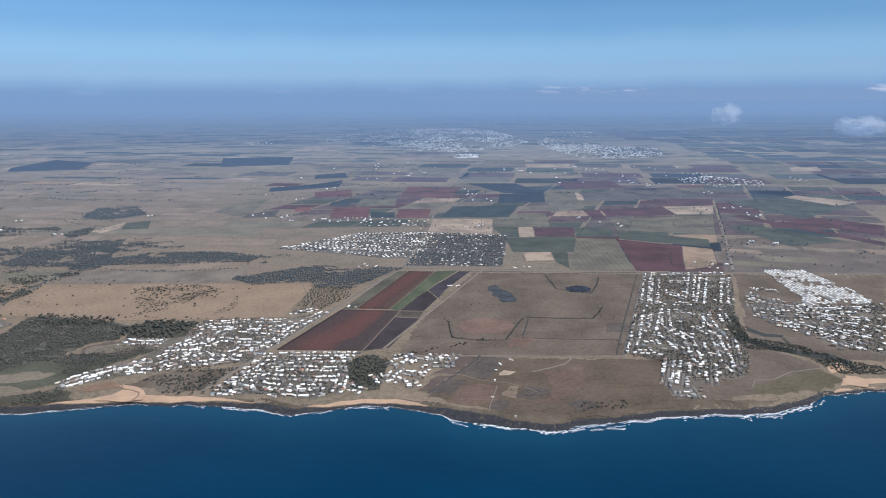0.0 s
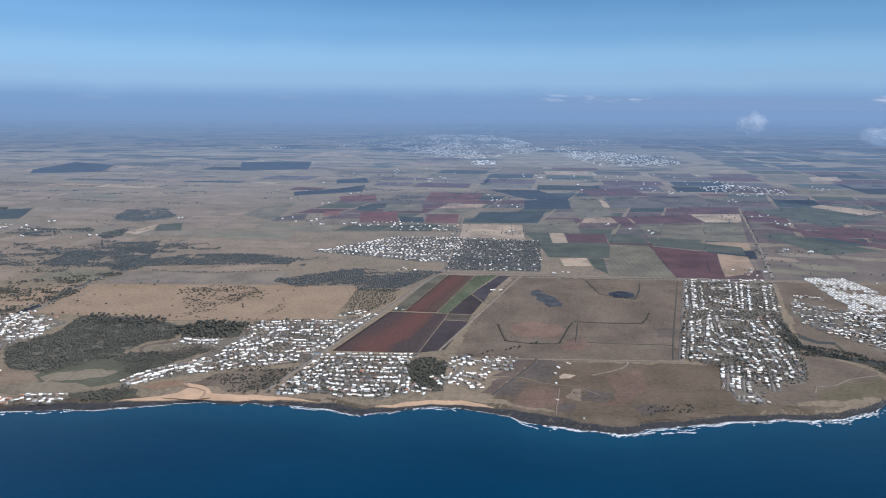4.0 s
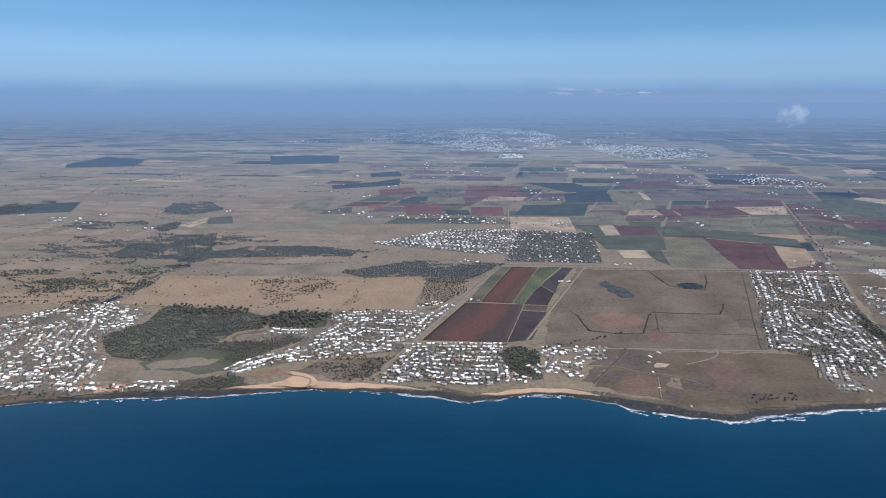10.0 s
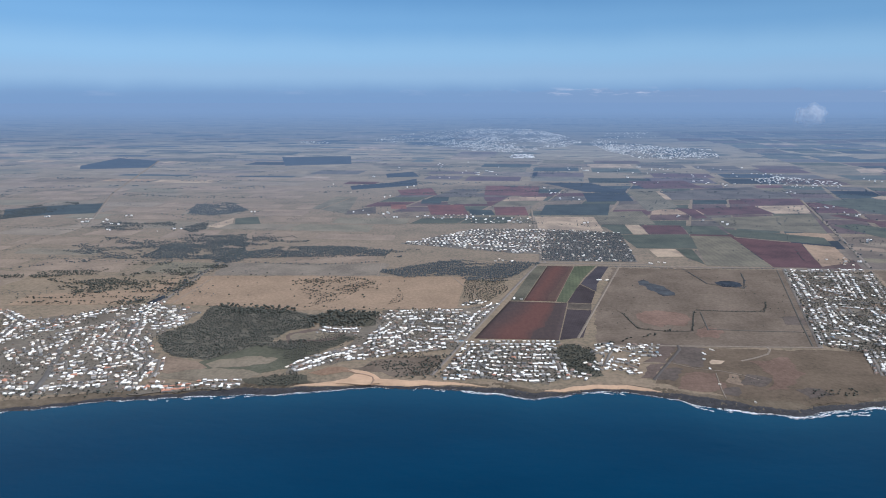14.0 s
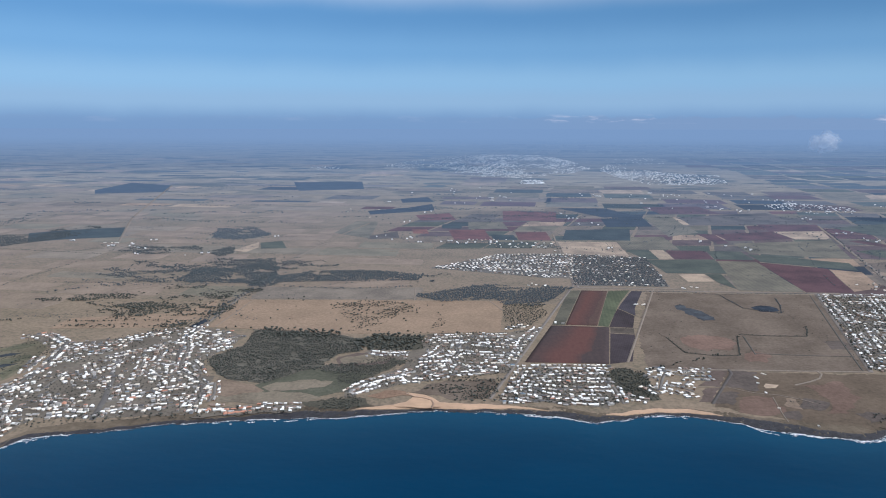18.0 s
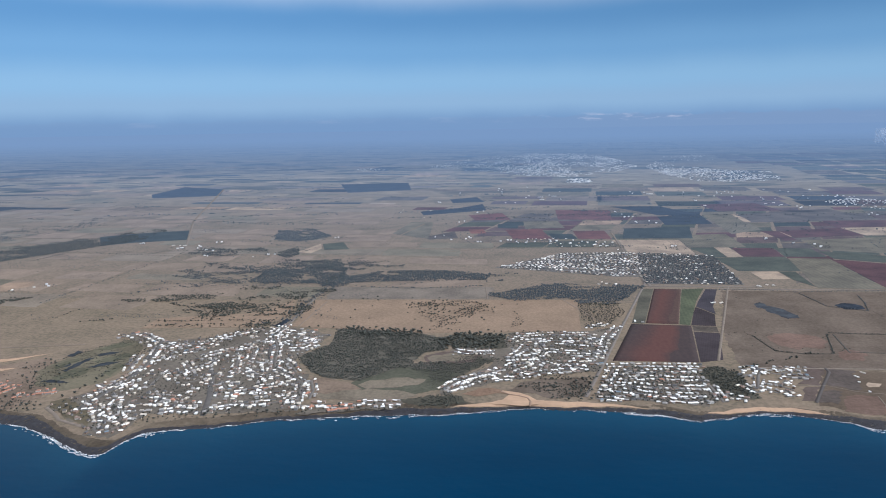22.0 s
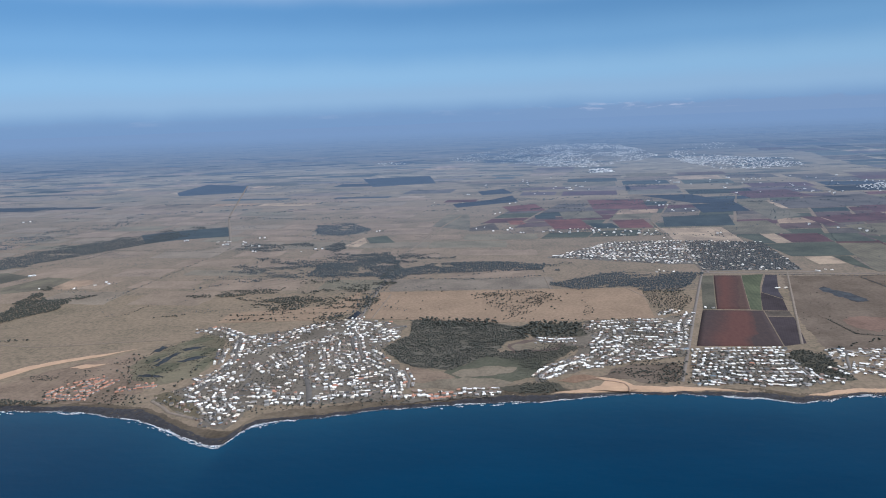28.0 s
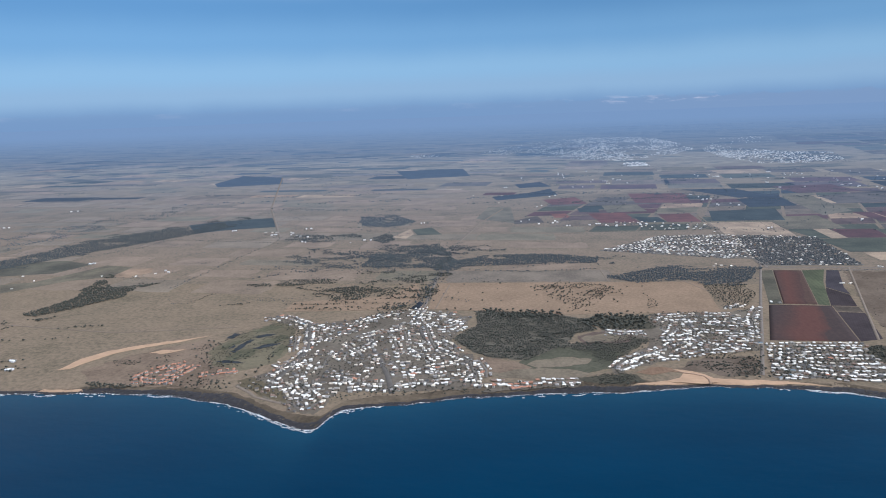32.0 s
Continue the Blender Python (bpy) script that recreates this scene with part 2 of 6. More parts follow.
def sea_material():
    m, n, l, b = nodes("sea")
    big = noise_tex(n, l, 0.004, 4, 0.6, (0.6, 1.6, 1))
    c = ramp(n, l, big.outputs[0], [(0.3, (0.0010, 0.0225, 0.057)), (0.7, (0.0016, 0.0300, 0.072))]).outputs[0]
    at = n.new("ShaderNodeAttribute")
    at.attribute_name = "shallow"
    c = mix(n, l, at.outputs["Fac"], c, (0.014, 0.070, 0.120))
    l.new(c, b.inputs["Base Color"])
    b.inputs["Roughness"].default_value = 0.12
    b.inputs["IOR"].default_value = 1.33
    b.inputs["Specular IOR Level"].default_value = 0.03
    swell = noise_tex(n, l, 0.05, 6, 0.65, (0.7, 1.5, 1))
    bp = n.new("ShaderNodeBump")
    bp.inputs["Strength"].default_value, bp.inputs["Distance"].default_value = 0.35, 1.2
    l.new(swell.outputs[0], bp.inputs["Height"])
    l.new(bp.outputs[0], b.inputs["Normal"])
    return m


def foam_material():
    m, n, l, b = nodes("foam")
    tex = noise_tex(n, l, 0.35, 5, 0.75)
    b.inputs["Base Color"].default_value = (0.82, 0.85, 0.87, 1)
    b.inputs["Roughness"].default_value = 0.9
    r = ramp(n, l, tex.outputs[0], [(0.30, (0.15, 0.15, 0.15)), (0.52, (1, 1, 1))])
    l.new(r.outputs[0], b.inputs["Alpha"])
    return m


GROUND, SEA, FOAM, FAR = ground_material(), sea_material(), foam_material(), backdrop_material()
SAND = plain("beach_sand", (0.41, 0.272, 0.176), 0.95, 0.18, 0.05)
ROCK = plain("basalt", (0.027, 0.026, 0.031), 0.9, 0.6, 0.12)
ASPHALT = plain("asphalt", (0.155, 0.132, 0.115), 0.9, 0.2, 0.1)
TRACK = plain("dirt_track", (0.180, 0.144, 0.114), 0.95, 0.25, 0.1)
POND = plain("pond_water", (0.040, 0.048, 0.062), 0.08, 0.5, 0.05)
POND.node_tree.nodes["Principled BSDF"].inputs["Specular IOR Level"].default_value = 0.0
CREEK = plain("creek_water", (0.026, 0.030, 0.030), 0.1, 0.3, 0.02)
CREEK.node_tree.nodes["Principled BSDF"].inputs["Specular IOR Level"].default_value = 0.05
LEAF = leafy("eucalypt_leaves", (0.033, 0.036, 0.031), (0.072, 0.075, 0.064))
MANGROVE = leafy("mangrove_leaves", (0.040, 0.043, 0.039), (0.088, 0.088, 0.076))
BARK = plain("bark", (0.13, 0.10, 0.08), 0.95, 0.3, 1.0)
ROOFS = {
    "white": plain("roof_white", (0.86, 0.835, 0.79), 0.5, 0.06, 0.5, each=0.25),
    "cream": plain("roof_cream", (0.64, 0.57, 0.48), 0.6, 0.08, 0.5, each=0.3),
    "grey": plain("roof_grey", (0.33, 0.31, 0.29), 0.6, 0.12, 0.5, each=0.35),
    "slate": plain("roof_slate", (0.105, 0.10, 0.10), 0.7, 0.15, 0.5, each=0.3),
    "terracotta": plain("roof_terracotta", (0.42, 0.205, 0.135), 0.8, 0.2, 0.5, each=0.2),
    "brown": plain("roof_brown", (0.25, 0.18, 0.145), 0.8, 0.2, 0.5, each=0.3),
    "blue": plain("roof_blue", (0.17, 0.23, 0.28), 0.6, 0.15, 0.5, each=0.3),
}
WALLS = [plain("wall_" + k, c, 0.85, 0.1, 0.5) for k, c in (("white", (0.55, 0.53, 0.49)), ("cream", (0.40, 0.34, 0.27)), ("brick", (0.24, 0.16, 0.115)), ("grey", (0.26, 0.26, 0.26)))]

# ---------------------------------------------------------------- land form
COAST = [(-6000, 700), (-1900, 702), (-1589, 711), (-1494, 718), (-1447, 721), (-1351, 724), (-1302, 722), (-1248, 710), (-1196, 697), (-1163, 684), (-1131, 672), (-1108, 656), (-1085, 641), (-1066, 634), (-1047, 628), (-1037, 630), (-1031, 642),
         (-1026, 664), (-1014, 688), (-996, 698), (-937, 709), (-897, 721), (-856, 735), (-772, 751), (-688, 763), (-645, 769), (-604, 766), (-561, 780), (-491, 794), (-453, 798), (-387, 798), (-312, 791), (-287, 788), (-243, 773),
         (-227, 771), (-191, 783), (-168, 792), (-130, 799), (-90, 796), (-49, 787), (-22, 773), (-10, 763), (9, 756), (47, 749), (87, 740), (119, 734), (138, 739), (178, 756), (217, 759), (278, 776), (337, 781), (415, 786), (460, 799), (490, 811), (513, 832), (532, 844), (628, 859), (1200, 885), (7000, 900)]
SEA_Z = -3.0
EYE_MID = np.array((-370.0, -60.0, 415.0))
NEAR, REACH = 4450.0, 430.0             # beyond NEAR metres the far backdrop closes in, so that it ends within NEAR + REACH


def coast(x):
    x = np.asarray(x, float)
    y = np.interp(x, [p[0] for p in COAST], [p[1] for p in COAST])
    return y + 2.2 * np.sin(x / 13.0) * np.sin(x / 41.0) + 1.3 * np.sin(x / 7.3 + 1) * np.sin(x / 29.0)


def depth_of(p):
    d = np.asarray(p, float)[..., :2] - EYE_MID[:2]
    return np.maximum(d[..., 0] * -0.026 + d[..., 1], d[..., 0] * -0.126 + d[..., 1] * 0.992)


def inland(p):
    """Places on the true ground; what lies past NEAR is drawn in towards the backdrop."""
    p = np.asarray(p, float).reshape(-1, 3)
    d = depth_of(p)
    e = np.where(d > NEAR, NEAR + REACH * (1 - np.exp(-np.maximum(d - NEAR, 0) / REACH)), d)
    s = np.where(d > NEAR, e / np.maximum(d, 1), 1.0)[:, None]
    return EYE_MID + (p - EYE_MID) * s


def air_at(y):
    """Share of haze emission mixed into a material y metres inland."""
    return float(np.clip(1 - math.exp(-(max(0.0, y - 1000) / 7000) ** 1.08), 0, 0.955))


def mesh_object(name, verts, faces, material, smooth=False):
    me = bpy.data.meshes.new(name)
    v = np.ascontiguousarray(verts, np.float32)
    f = np.ascontiguousarray(faces, np.int32)
    me.vertices.add(len(v))
    me.vertices.foreach_set("co", v.ravel())
    me.loops.add(f.size)
    me.loops.foreach_set("vertex_index", f.ravel())
    me.polygons.add(len(f))
    me.polygons.foreach_set("loop_start", np.arange(0, f.size, f.shape[1], dtype=np.int32))
    if smooth:
        me.polygons.foreach_set("use_smooth", np.ones(len(f), bool))
    me.update(calc_edges=True)
    me.materials.append(material)
    return new(name, me)


def sheet_faces(rows, cols):
    i = (np.arange(rows - 1)[:, None] * cols + np.arange(cols - 1)).ravel()
    return np.stack([i, i + 1, i + cols + 1, i + cols], 1)


def land():
    steps = [-120, -60, -30, -14, -5, 0, 4, 8, 13, 19, 26, 36, 50, 70, 100, 140, 200, 290, 420, 600]
    u = np.linspace(-1, 1, 561)
    rows = []
    for s in steps:
        x = -350 + u * (2300 + 1.15 * max(s, 0))
        y = 760 + (coast(x) - 760) * (1 - max(s, 0) / 600) ** 2 + s
        z = np.interp(s, [-120, -14, 0, 10, 24], [-14, -4.5, SEA_Z - 0.1, -1.6, 0.0])
        rows.append(np.stack([x, y, np.full_like(x, z)], 1))
    v = np.concatenate(rows)
    rng = np.random.default_rng(3)
    shore = (v[:, 2] < -0.05) & (v[:, 2] > -9)
    v[shore, 2] += rng.normal(0, 0.1, shore.sum())
    tagged(mesh_object("ground", v, sheet_faces(len(steps), len(u)), GROUND), "dry brown coastal pasture running flat inland", "ground", kind="structure")
    # the far country, out to the horizon
    far = np.concatenate([np.linspace(1360, 8000, 80), np.geomspace(8200, 60000, 40)])
    u = np.linspace(-1, 1, 161)
    v = np.concatenate([np.stack([-350 + u * (2300 + 1.15 * (y - 760)), np.full_like(u, y), np.zeros_like(u)], 1) for y in far])
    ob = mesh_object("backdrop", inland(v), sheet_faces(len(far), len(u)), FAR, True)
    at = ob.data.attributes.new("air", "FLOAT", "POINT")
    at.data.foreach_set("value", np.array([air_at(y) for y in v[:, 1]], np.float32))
    lie = ob.data.attributes.new("lie", "FLOAT_VECTOR", "POINT")
    lie.data.foreach_set("vector", np.ascontiguousarray(v, np.float32).ravel())
    tagged(ob, "hazy blue far farmland reaching the horizon", "backdrop", kind="structure")


def sea():
    steps = [70, 0, -12, -30, -60, -110, -200, -400, -1200, -6500]
    x = np.concatenate([[-9000, -4000], np.linspace(-2600, 2000, 461), [4000, 9000]])
    v = np.concatenate([np.stack([x, coast(x) + s, np.full_like(x, SEA_Z)], 1) for s in steps])
    ob = mesh_object("sea", v, sheet_faces(len(steps), len(x))[:, ::-1], SEA)
    at = ob.data.attributes.new("shallow", "FLOAT", "POINT")
    at.data.foreach_set("value", np.repeat([0.5 * math.exp(min(0, s) / 60) for s in steps], len(x)).astype(np.float32))
    tagged(ob, "deep blue open sea, lightly rippled", "sea", kind="structure")


land()
sea()


def shore_z(off):
    """Height of the shore, so many metres behind the waterline."""
    return np.interp(off, [-14, 0, 10, 24], [-4.5, SEA_Z - 0.1, -1.6, 0.0])


def shore_strip(name, x0, x1, near, far, lift, material, label, category, seed=0, step=2.4, rough=1.2, bumps=0.08, ends=8):
    """A strip along the waterline, from near to far metres behind it (numbers, or rows of x and metres), with a ragged edge."""
    rng = np.random.default_rng(seed)
    x = np.arange(x0, x1 + step, step)
    t = (x - x0) / (x1 - x0)
    taper = np.clip(np.minimum(t, 1 - t) * ends, 0, 1) ** 0.5
    a, b = (np.interp(x, [p[0] for p in v], [p[1] for p in v]) if isinstance(v, list) else np.full_like(x, v) for v in (near, far))
    wave = np.array([noise.noise((q * 0.045, seed, 0)) + 0.5 * noise.noise((q * 0.16, seed, 5)) for q in x])
    rows = []
    for k in np.linspace(0, 1, 9):
        off = a + (b - a) * k * taper + wave * rough * (0.6 + 1.4 * k) + rng.normal(0, 0.25 * rough, len(x))
        rows.append(np.stack([x, coast(x) + off, shore_z(off) + lift * (1 if 0 < k < 1 else -1.2) + rng.normal(0, bumps, len(x))], 1))
    return tagged(mesh_object(name, np.concatenate(rows), sheet_faces(9, len(x)), material), label, category, kind="structure")


ROCKS = [(a, b + 2.5) for a, b in ((-2600, 8), (-1589, 7), (-1498, 5), (-1430, 16), (-1358, 11), (-1261, 19), (-1211, 25), (-1177, 22), (-1137, 11), (-1092, 13), (-1061, 12), (-1041, 18), (-1031, 26), (-1018, 11), (-987, 6), (-869, 6), (-730, 8), (-686, 17), (-602, 17), (-558, 13), (-506, 5), (-444, 3),
         (-370, 5), (-307, 11), (-266, 16), (-215, 13), (-184, 5), (-138, 4), (-60, 9), (-23, 17), (-10, 24), (29, 25), (66, 18), (103, 14), (219, 11), (302, 12), (380, 11), (440, 14), (527, 11), (560, 5), (1700, 5))]
FORESHORE = soil((0.108, 0.086, 0.063), 0.0, 0.0, 0.0, 0.6)
shore_strip("foreshore", -1560, 530, 2, [(-1560, 26), (-1350, 30), (-1200, 34), (-1120, 22), (-1045, 36), (-1010, 26), (-870, 30), (-640, 34), (-560, 30), (-500, 12), (-330, 22), (-260, 30), (-200, 20), (-60, 24), (20, 38), (140, 42), (300, 54), (420, 52), (530, 30)], 0.16, FORESHORE, "rough dry grass behind the rocks", "grass", 4, rough=2.2)
shore_strip("rock_shore", -2600, 1700, -6, ROCKS, 0.32, ROCK, "dark basalt boulder shore at the waterline", "rocks", 1, rough=1.5, bumps=0.12, ends=200)
for n, (a, b, near, far) in enumerate(((-583, -296, [(-583, 18), (-530, 10), (-465, 3), (-400, 4), (-340, 12), (-296, 14)], [(-583, 21), (-530, 24), (-456, 25), (-394, 22), (-332, 19), (-296, 16)]), (-214, -44, [(-214, 14), (-169, 5), (-130, 4), (-90, 6), (-44, 12)], [(-214, 17), (-179, 18), (-132, 17), (-83, 20), (-44, 17)]),
                                       (548, 1000, 4, [(548, 16), (586, 42), (652, 36), (1000, 30)]), (-1530, -1455, 4, 13))):
    shore_strip("beach", a, b, near, far, 0.5, SAND, "narrow strip of orange-brown beach sand", "beach", 5 + n, rough=0.8, bumps=0.03, ends=12)


def boulders():
    """Loose rocks heaped along the waterline."""
    rng = np.random.default_rng(2)
    ico = bmesh.new()
    bmesh.ops.create_icosphere(ico, subdivisions=1, radius=1.0)
    iv, jf = np.array([v.co for v in ico.verts]), np.array([[v.index for v in f.verts] for f in ico.faces])
    ico.free()
    vs, fs = [], []
    for k in range(9000):
        x = rng.uniform(-1700, 900)
        wide = np.interp(x, [p[0] for p in ROCKS], [p[1] for p in ROCKS])
        off = rng.triangular(-9, 0.15 * wide, wide + 3)
        r = rng.uniform(0.3, 0.7)
        vs.append(iv * rng.uniform(0.7, 1.2, (len(iv), 1)) * (r, r, r * 0.6) + (x, coast(x) + off, max(SEA_Z, float(shore_z(off)) + 0.3) + 0.1 * r))
        fs.append(jf + k * len(iv))
    tagged(mesh_object("boulders", np.concatenate(vs), np.concatenate(fs), ROCK), "dark loose basalt boulders at the waterline", "rocks", kind="stuff")


boulders()


def surf():
    """Broken water: ragged flat patches in lines along the shore, wildest off the rocky points."""
    rng = np.random.default_rng(11)
    vs, fs, k = [], [], 0
    for x in np.arange(-2400, 1500, 0.9):
        rocky = 1.0 if (-1240 < x < -1000 or -20 < x < 520) else 0.72 if -330 < x < -190 or x < -1300 else 0.6
        for line, (base, level) in enumerate(((0.3, -0.22), (-2.0, 0.0), (-5.0, 0.16), (-9.5, 0.36), (-15, 0.50))):
            wild = noise.noise((x * 0.011, line * 7.3, 0)) + 0.5 * noise.noise((x * 0.045, line * 3.1, 4)) + 0.3 * noise.noise((x * 0.17, line * 5.3, 8))
            if wild < level - 0.5 * (rocky - 0.6) + rng.uniform(-0.08, 0.08):
                continue
            w = (0.9 + 2.6 * max(wild, 0)) * rocky * rng.uniform(0.4, 1.4)
            off = base * rocky - 4.0 * noise.noise((x * 0.03, line, 9)) - 3.0 * noise.noise((x * 0.13, line, 2)) + rng.normal(0, 0.9)
            c, h = coast(x) + min(off, 1.0), rng.uniform(0.6, 2.0)
            ring = [(x + h * math.cos(a) * rng.uniform(0.6, 1.2), c + w / 2 * math.sin(a) * rng.uniform(0.6, 1.2), SEA_Z + 0.22 + 0.02 * line) for a in np.arange(6) * 1.0472]
            vs += ring
            fs.append(tuple(range(k, k + 6)))
            k += 6
    tagged(mesh_object("surf", vs, fs, FOAM), "white broken surf along the rocks", "surf", kind="stuff")


surf()

# ---------------------------------------------------------------- fields, roads, ponds


def inside(x, y, poly):
    hit = False
    for (ax, ay), (bx, by) in zip(poly, poly[1:] + poly[:1]):
        if (ay > y) != (by > y) and x < (bx - ax) * (y - ay) / (by - ay) + ax:
            hit = not hit
    return hit


def ragged(points, step=12, by=2.5):
    """An outline cut into short steps and roughened."""
    rng = random.Random(int(points[0][0]) * 7 + int(points[0][1]))
    fine = []
    for a, b in zip(points, points[1:] + points[:1]):
        n = max(1, int(math.hypot(b[0] - a[0], b[1] - a[1]) / step))
        for i in range(n):
            fine.append((a[0] + (b[0] - a[0]) * i / n + rng.uniform(-by, by), a[1] + (b[1] - a[1]) * i / n + rng.uniform(-by, by)))
    return fine


def patch(name, points, material, label, category, z=0.2, kind="", thick=0.2):
    """A flat piece of land with a low edge, laid on the ground."""
    pts = [(x, y) for x, y in points]
    if sum(a[0] * b[1] - b[0] * a[1] for a, b in zip(pts, pts[1:] + pts[:1])) < 0:
        pts.reverse()
    n = len(pts)
    top = inland([(x, y, z) for x, y in pts])
    low = inland([(x, y, z - thick) for x, y in pts])
    me = bpy.data.meshes.new(name)
    me.from_pydata([tuple(p) for p in np.concatenate([top, low])], [], [tuple(range(n))] + [(i, i + n, (i + 1) % n + n, (i + 1) % n) for i in range(n)])
    me.materials.append(material)
    return tagged(new(name, me), label, category, kind=kind)


BUFF = (0.226, 0.164, 0.117)
RED, RUST, MAROON, TAN, CREAM = (0.108, 0.046, 0.040), (0.160, 0.070, 0.052), (0.075, 0.036, 0.036), (0.250, 0.178, 0.122), (0.285, 0.218, 0.155)
GREEN, OLIVE, TEAL, SLATE, NAVY, PLUM = (0.060, 0.064, 0.045), (0.124, 0.107, 0.074), (0.034, 0.042, 0.040), (0.086, 0.072, 0.062), (0.022, 0.027, 0.034), (0.044, 0.036, 0.040)
WORDS = {BUFF: "wide grazed buff-brown field", RED: "ploughed red-soil field", RUST: "rust-red ploughed field", MAROON: "dark maroon ploughed field", TAN: "dry tan field", CREAM: "pale straw-coloured harvested field",
         GREEN: "green crop field", OLIVE: "pale olive crop field", TEAL: "dark green cane field", SLATE: "grey-brown fallow field", NAVY: "very dark tilled field", PLUM: "dark purplish tilled field"}
FIELDS, ROADS, PATCHES = 0, 0, 0


def field(colour, points, rows=0.0, turn=0.0, kind=0.5):
    global FIELDS
    FIELDS += 1
    y = sum(p[1] for p in points) / len(points)
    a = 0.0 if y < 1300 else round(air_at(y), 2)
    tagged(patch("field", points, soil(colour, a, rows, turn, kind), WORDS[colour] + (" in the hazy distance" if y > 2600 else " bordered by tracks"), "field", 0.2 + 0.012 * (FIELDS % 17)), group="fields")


def road(points, width=7.0, material=None, label="narrow grey sealed road between paddocks", z=0.55, name="road"):
    global ROADS
    ROADS += 1
    z += 0.004 * (ROADS % 30)
    pts = [Vector((x, y)) for x, y in points]
    vs, fs = [], []
    for i, p in enumerate(pts):
        d = (pts[min(i + 1, len(pts) - 1)] - pts[max(i - 1, 0)]).normalized()
        o = Vector((-d.y, d.x)) * width / 2
        for q, h in ((p - o, z - 0.3), (p - o * 0.96, z), (p + o * 0.96, z), (p + o, z - 0.3)):
            vs.append((q.x, q.y, h))
    for i in range(len(pts) - 1):
        for k in range(3):
            a = i * 4 + k
            fs.append((a, a + 1, a + 5, a + 4))
    tagged(mesh_object(name, inland(vs), fs, material or ASPHALT), label, "road", kind="structure")


# the red and dark fields behind the coastal houses
FALLOW, LUSH, WORN = (0.088, 0.080, 0.056), (0.080, 0.088, 0.048), (0.084, 0.044, 0.040)
WORDS.update({FALLOW: "thin olive-brown fallow strip", LUSH: "fresh green crop strip"})
WORDS[WORN] = "dull red ploughed field fading to purple-brown at its sides"


def graded_soil(stops, blotch):
    """Ploughed ground whose colour shifts from side to side, with ragged bounds."""
    m, n, l, b = nodes("graded_soil")
    at = n.new("ShaderNodeAttribute")
    at.attribute_name = "across"
    big, small = noise_tex(n, l, 0.011, 3, 0.6), noise_tex(n, l, 0.16, 5, 0.7, (1.0, 0.5, 1))
    push = n.new("ShaderNodeMath")
    push.operation = "MULTIPLY_ADD"
    push.inputs[1].default_value = blotch
    l.new(big.outputs[0], push.inputs[0])
    l.new(at.outputs["Fac"], push.inputs[2])
    c = ramp(n, l, push.outputs[0], [(p + blotch * 0.5, q) for p, q in stops]).outputs[0]
    c = mix(n, l, 0.22, c, ramp(n, l, small.outputs[0], [(0.3, (0.03, 0.022, 0.024)), (0.7, (0.14, 0.085, 0.07))]).outputs[0])
    l.new(c, b.inputs["Base Color"])
    b.inputs["Roughness"].default_value, b.inputs["Specular IOR Level"].default_value = 0.95, 0.1
    return m


def graded_field(corners, material, label):
    """A field sheet with turned-down edges: corners near left, near right, far right, far left."""
    a, b, c, d = (Vector(p) for p in corners)
    u = [0, *np.linspace(0, 1, 15), 1]
    vs = [(*a.lerp(b, i).lerp(d.lerp(c, i), j), -0.05 if p in (0, 16) or q in (0, 16) else 0.34) for p, j in enumerate(u) for q, i in enumerate(u)]
    ob = mesh_object("field", vs, sheet_faces(17, 17), material)
    at = ob.data.attributes.new("across", "FLOAT", "POINT")
    at.data.foreach_set("value", np.array([i + 0.16 * (0.5 - j) for j in u for i in u], np.float32))
    tagged(ob, label, "field", group="fields")


DUSK, DULL_RED, WARM = (0.047, 0.039, 0.041), (0.064, 0.041, 0.040), (0.098, 0.046, 0.041)
graded_field([(-314, 990), (-166, 989), (-121, 1194), (-240, 1201)], graded_soil([(0.0, DUSK), (0.22, DULL_RED), (0.42, WARM), (0.66, WARM), (0.82, DULL_RED), (1.0, DUSK)], 0.45), WORDS[WORN])
graded_field([(-209, 1207), (-144, 1203), (-62, 1486), (-127, 1489)], graded_soil([(0.0, DULL_RED), (0.3, WARM), (0.8, DULL_RED), (1.0, (0.075, 0.050, 0.044))], 0.4), "rust-red ploughed field thinning to olive at its far end")
field(PLUM, [(-164, 989), (-121, 1003), (-79, 1150), (-127, 1155)], 4, 19)
field(FALLOW, [(-238, 1206), (-211, 1207), (-129, 1489), (-160, 1484)])
field(LUSH, [(-142, 1203), (-122, 1197), (-56, 1380), (-4, 1496), (-59, 1488), (-92, 1378)], 8, 8)
field(PLUM, [(-120, 1197), (-72, 1193), (-48, 1275), (-72, 1330), (-88, 1291)], 4, 19)
field(PLUM, [(-45, 1278), (-32, 1336), (26, 1488), (-1, 1490), (-52, 1378), (-70, 1334)], 4, 19)
field(SLATE, [(-126, 1159), (-79, 1155), (-72, 1189), (-119, 1193)])
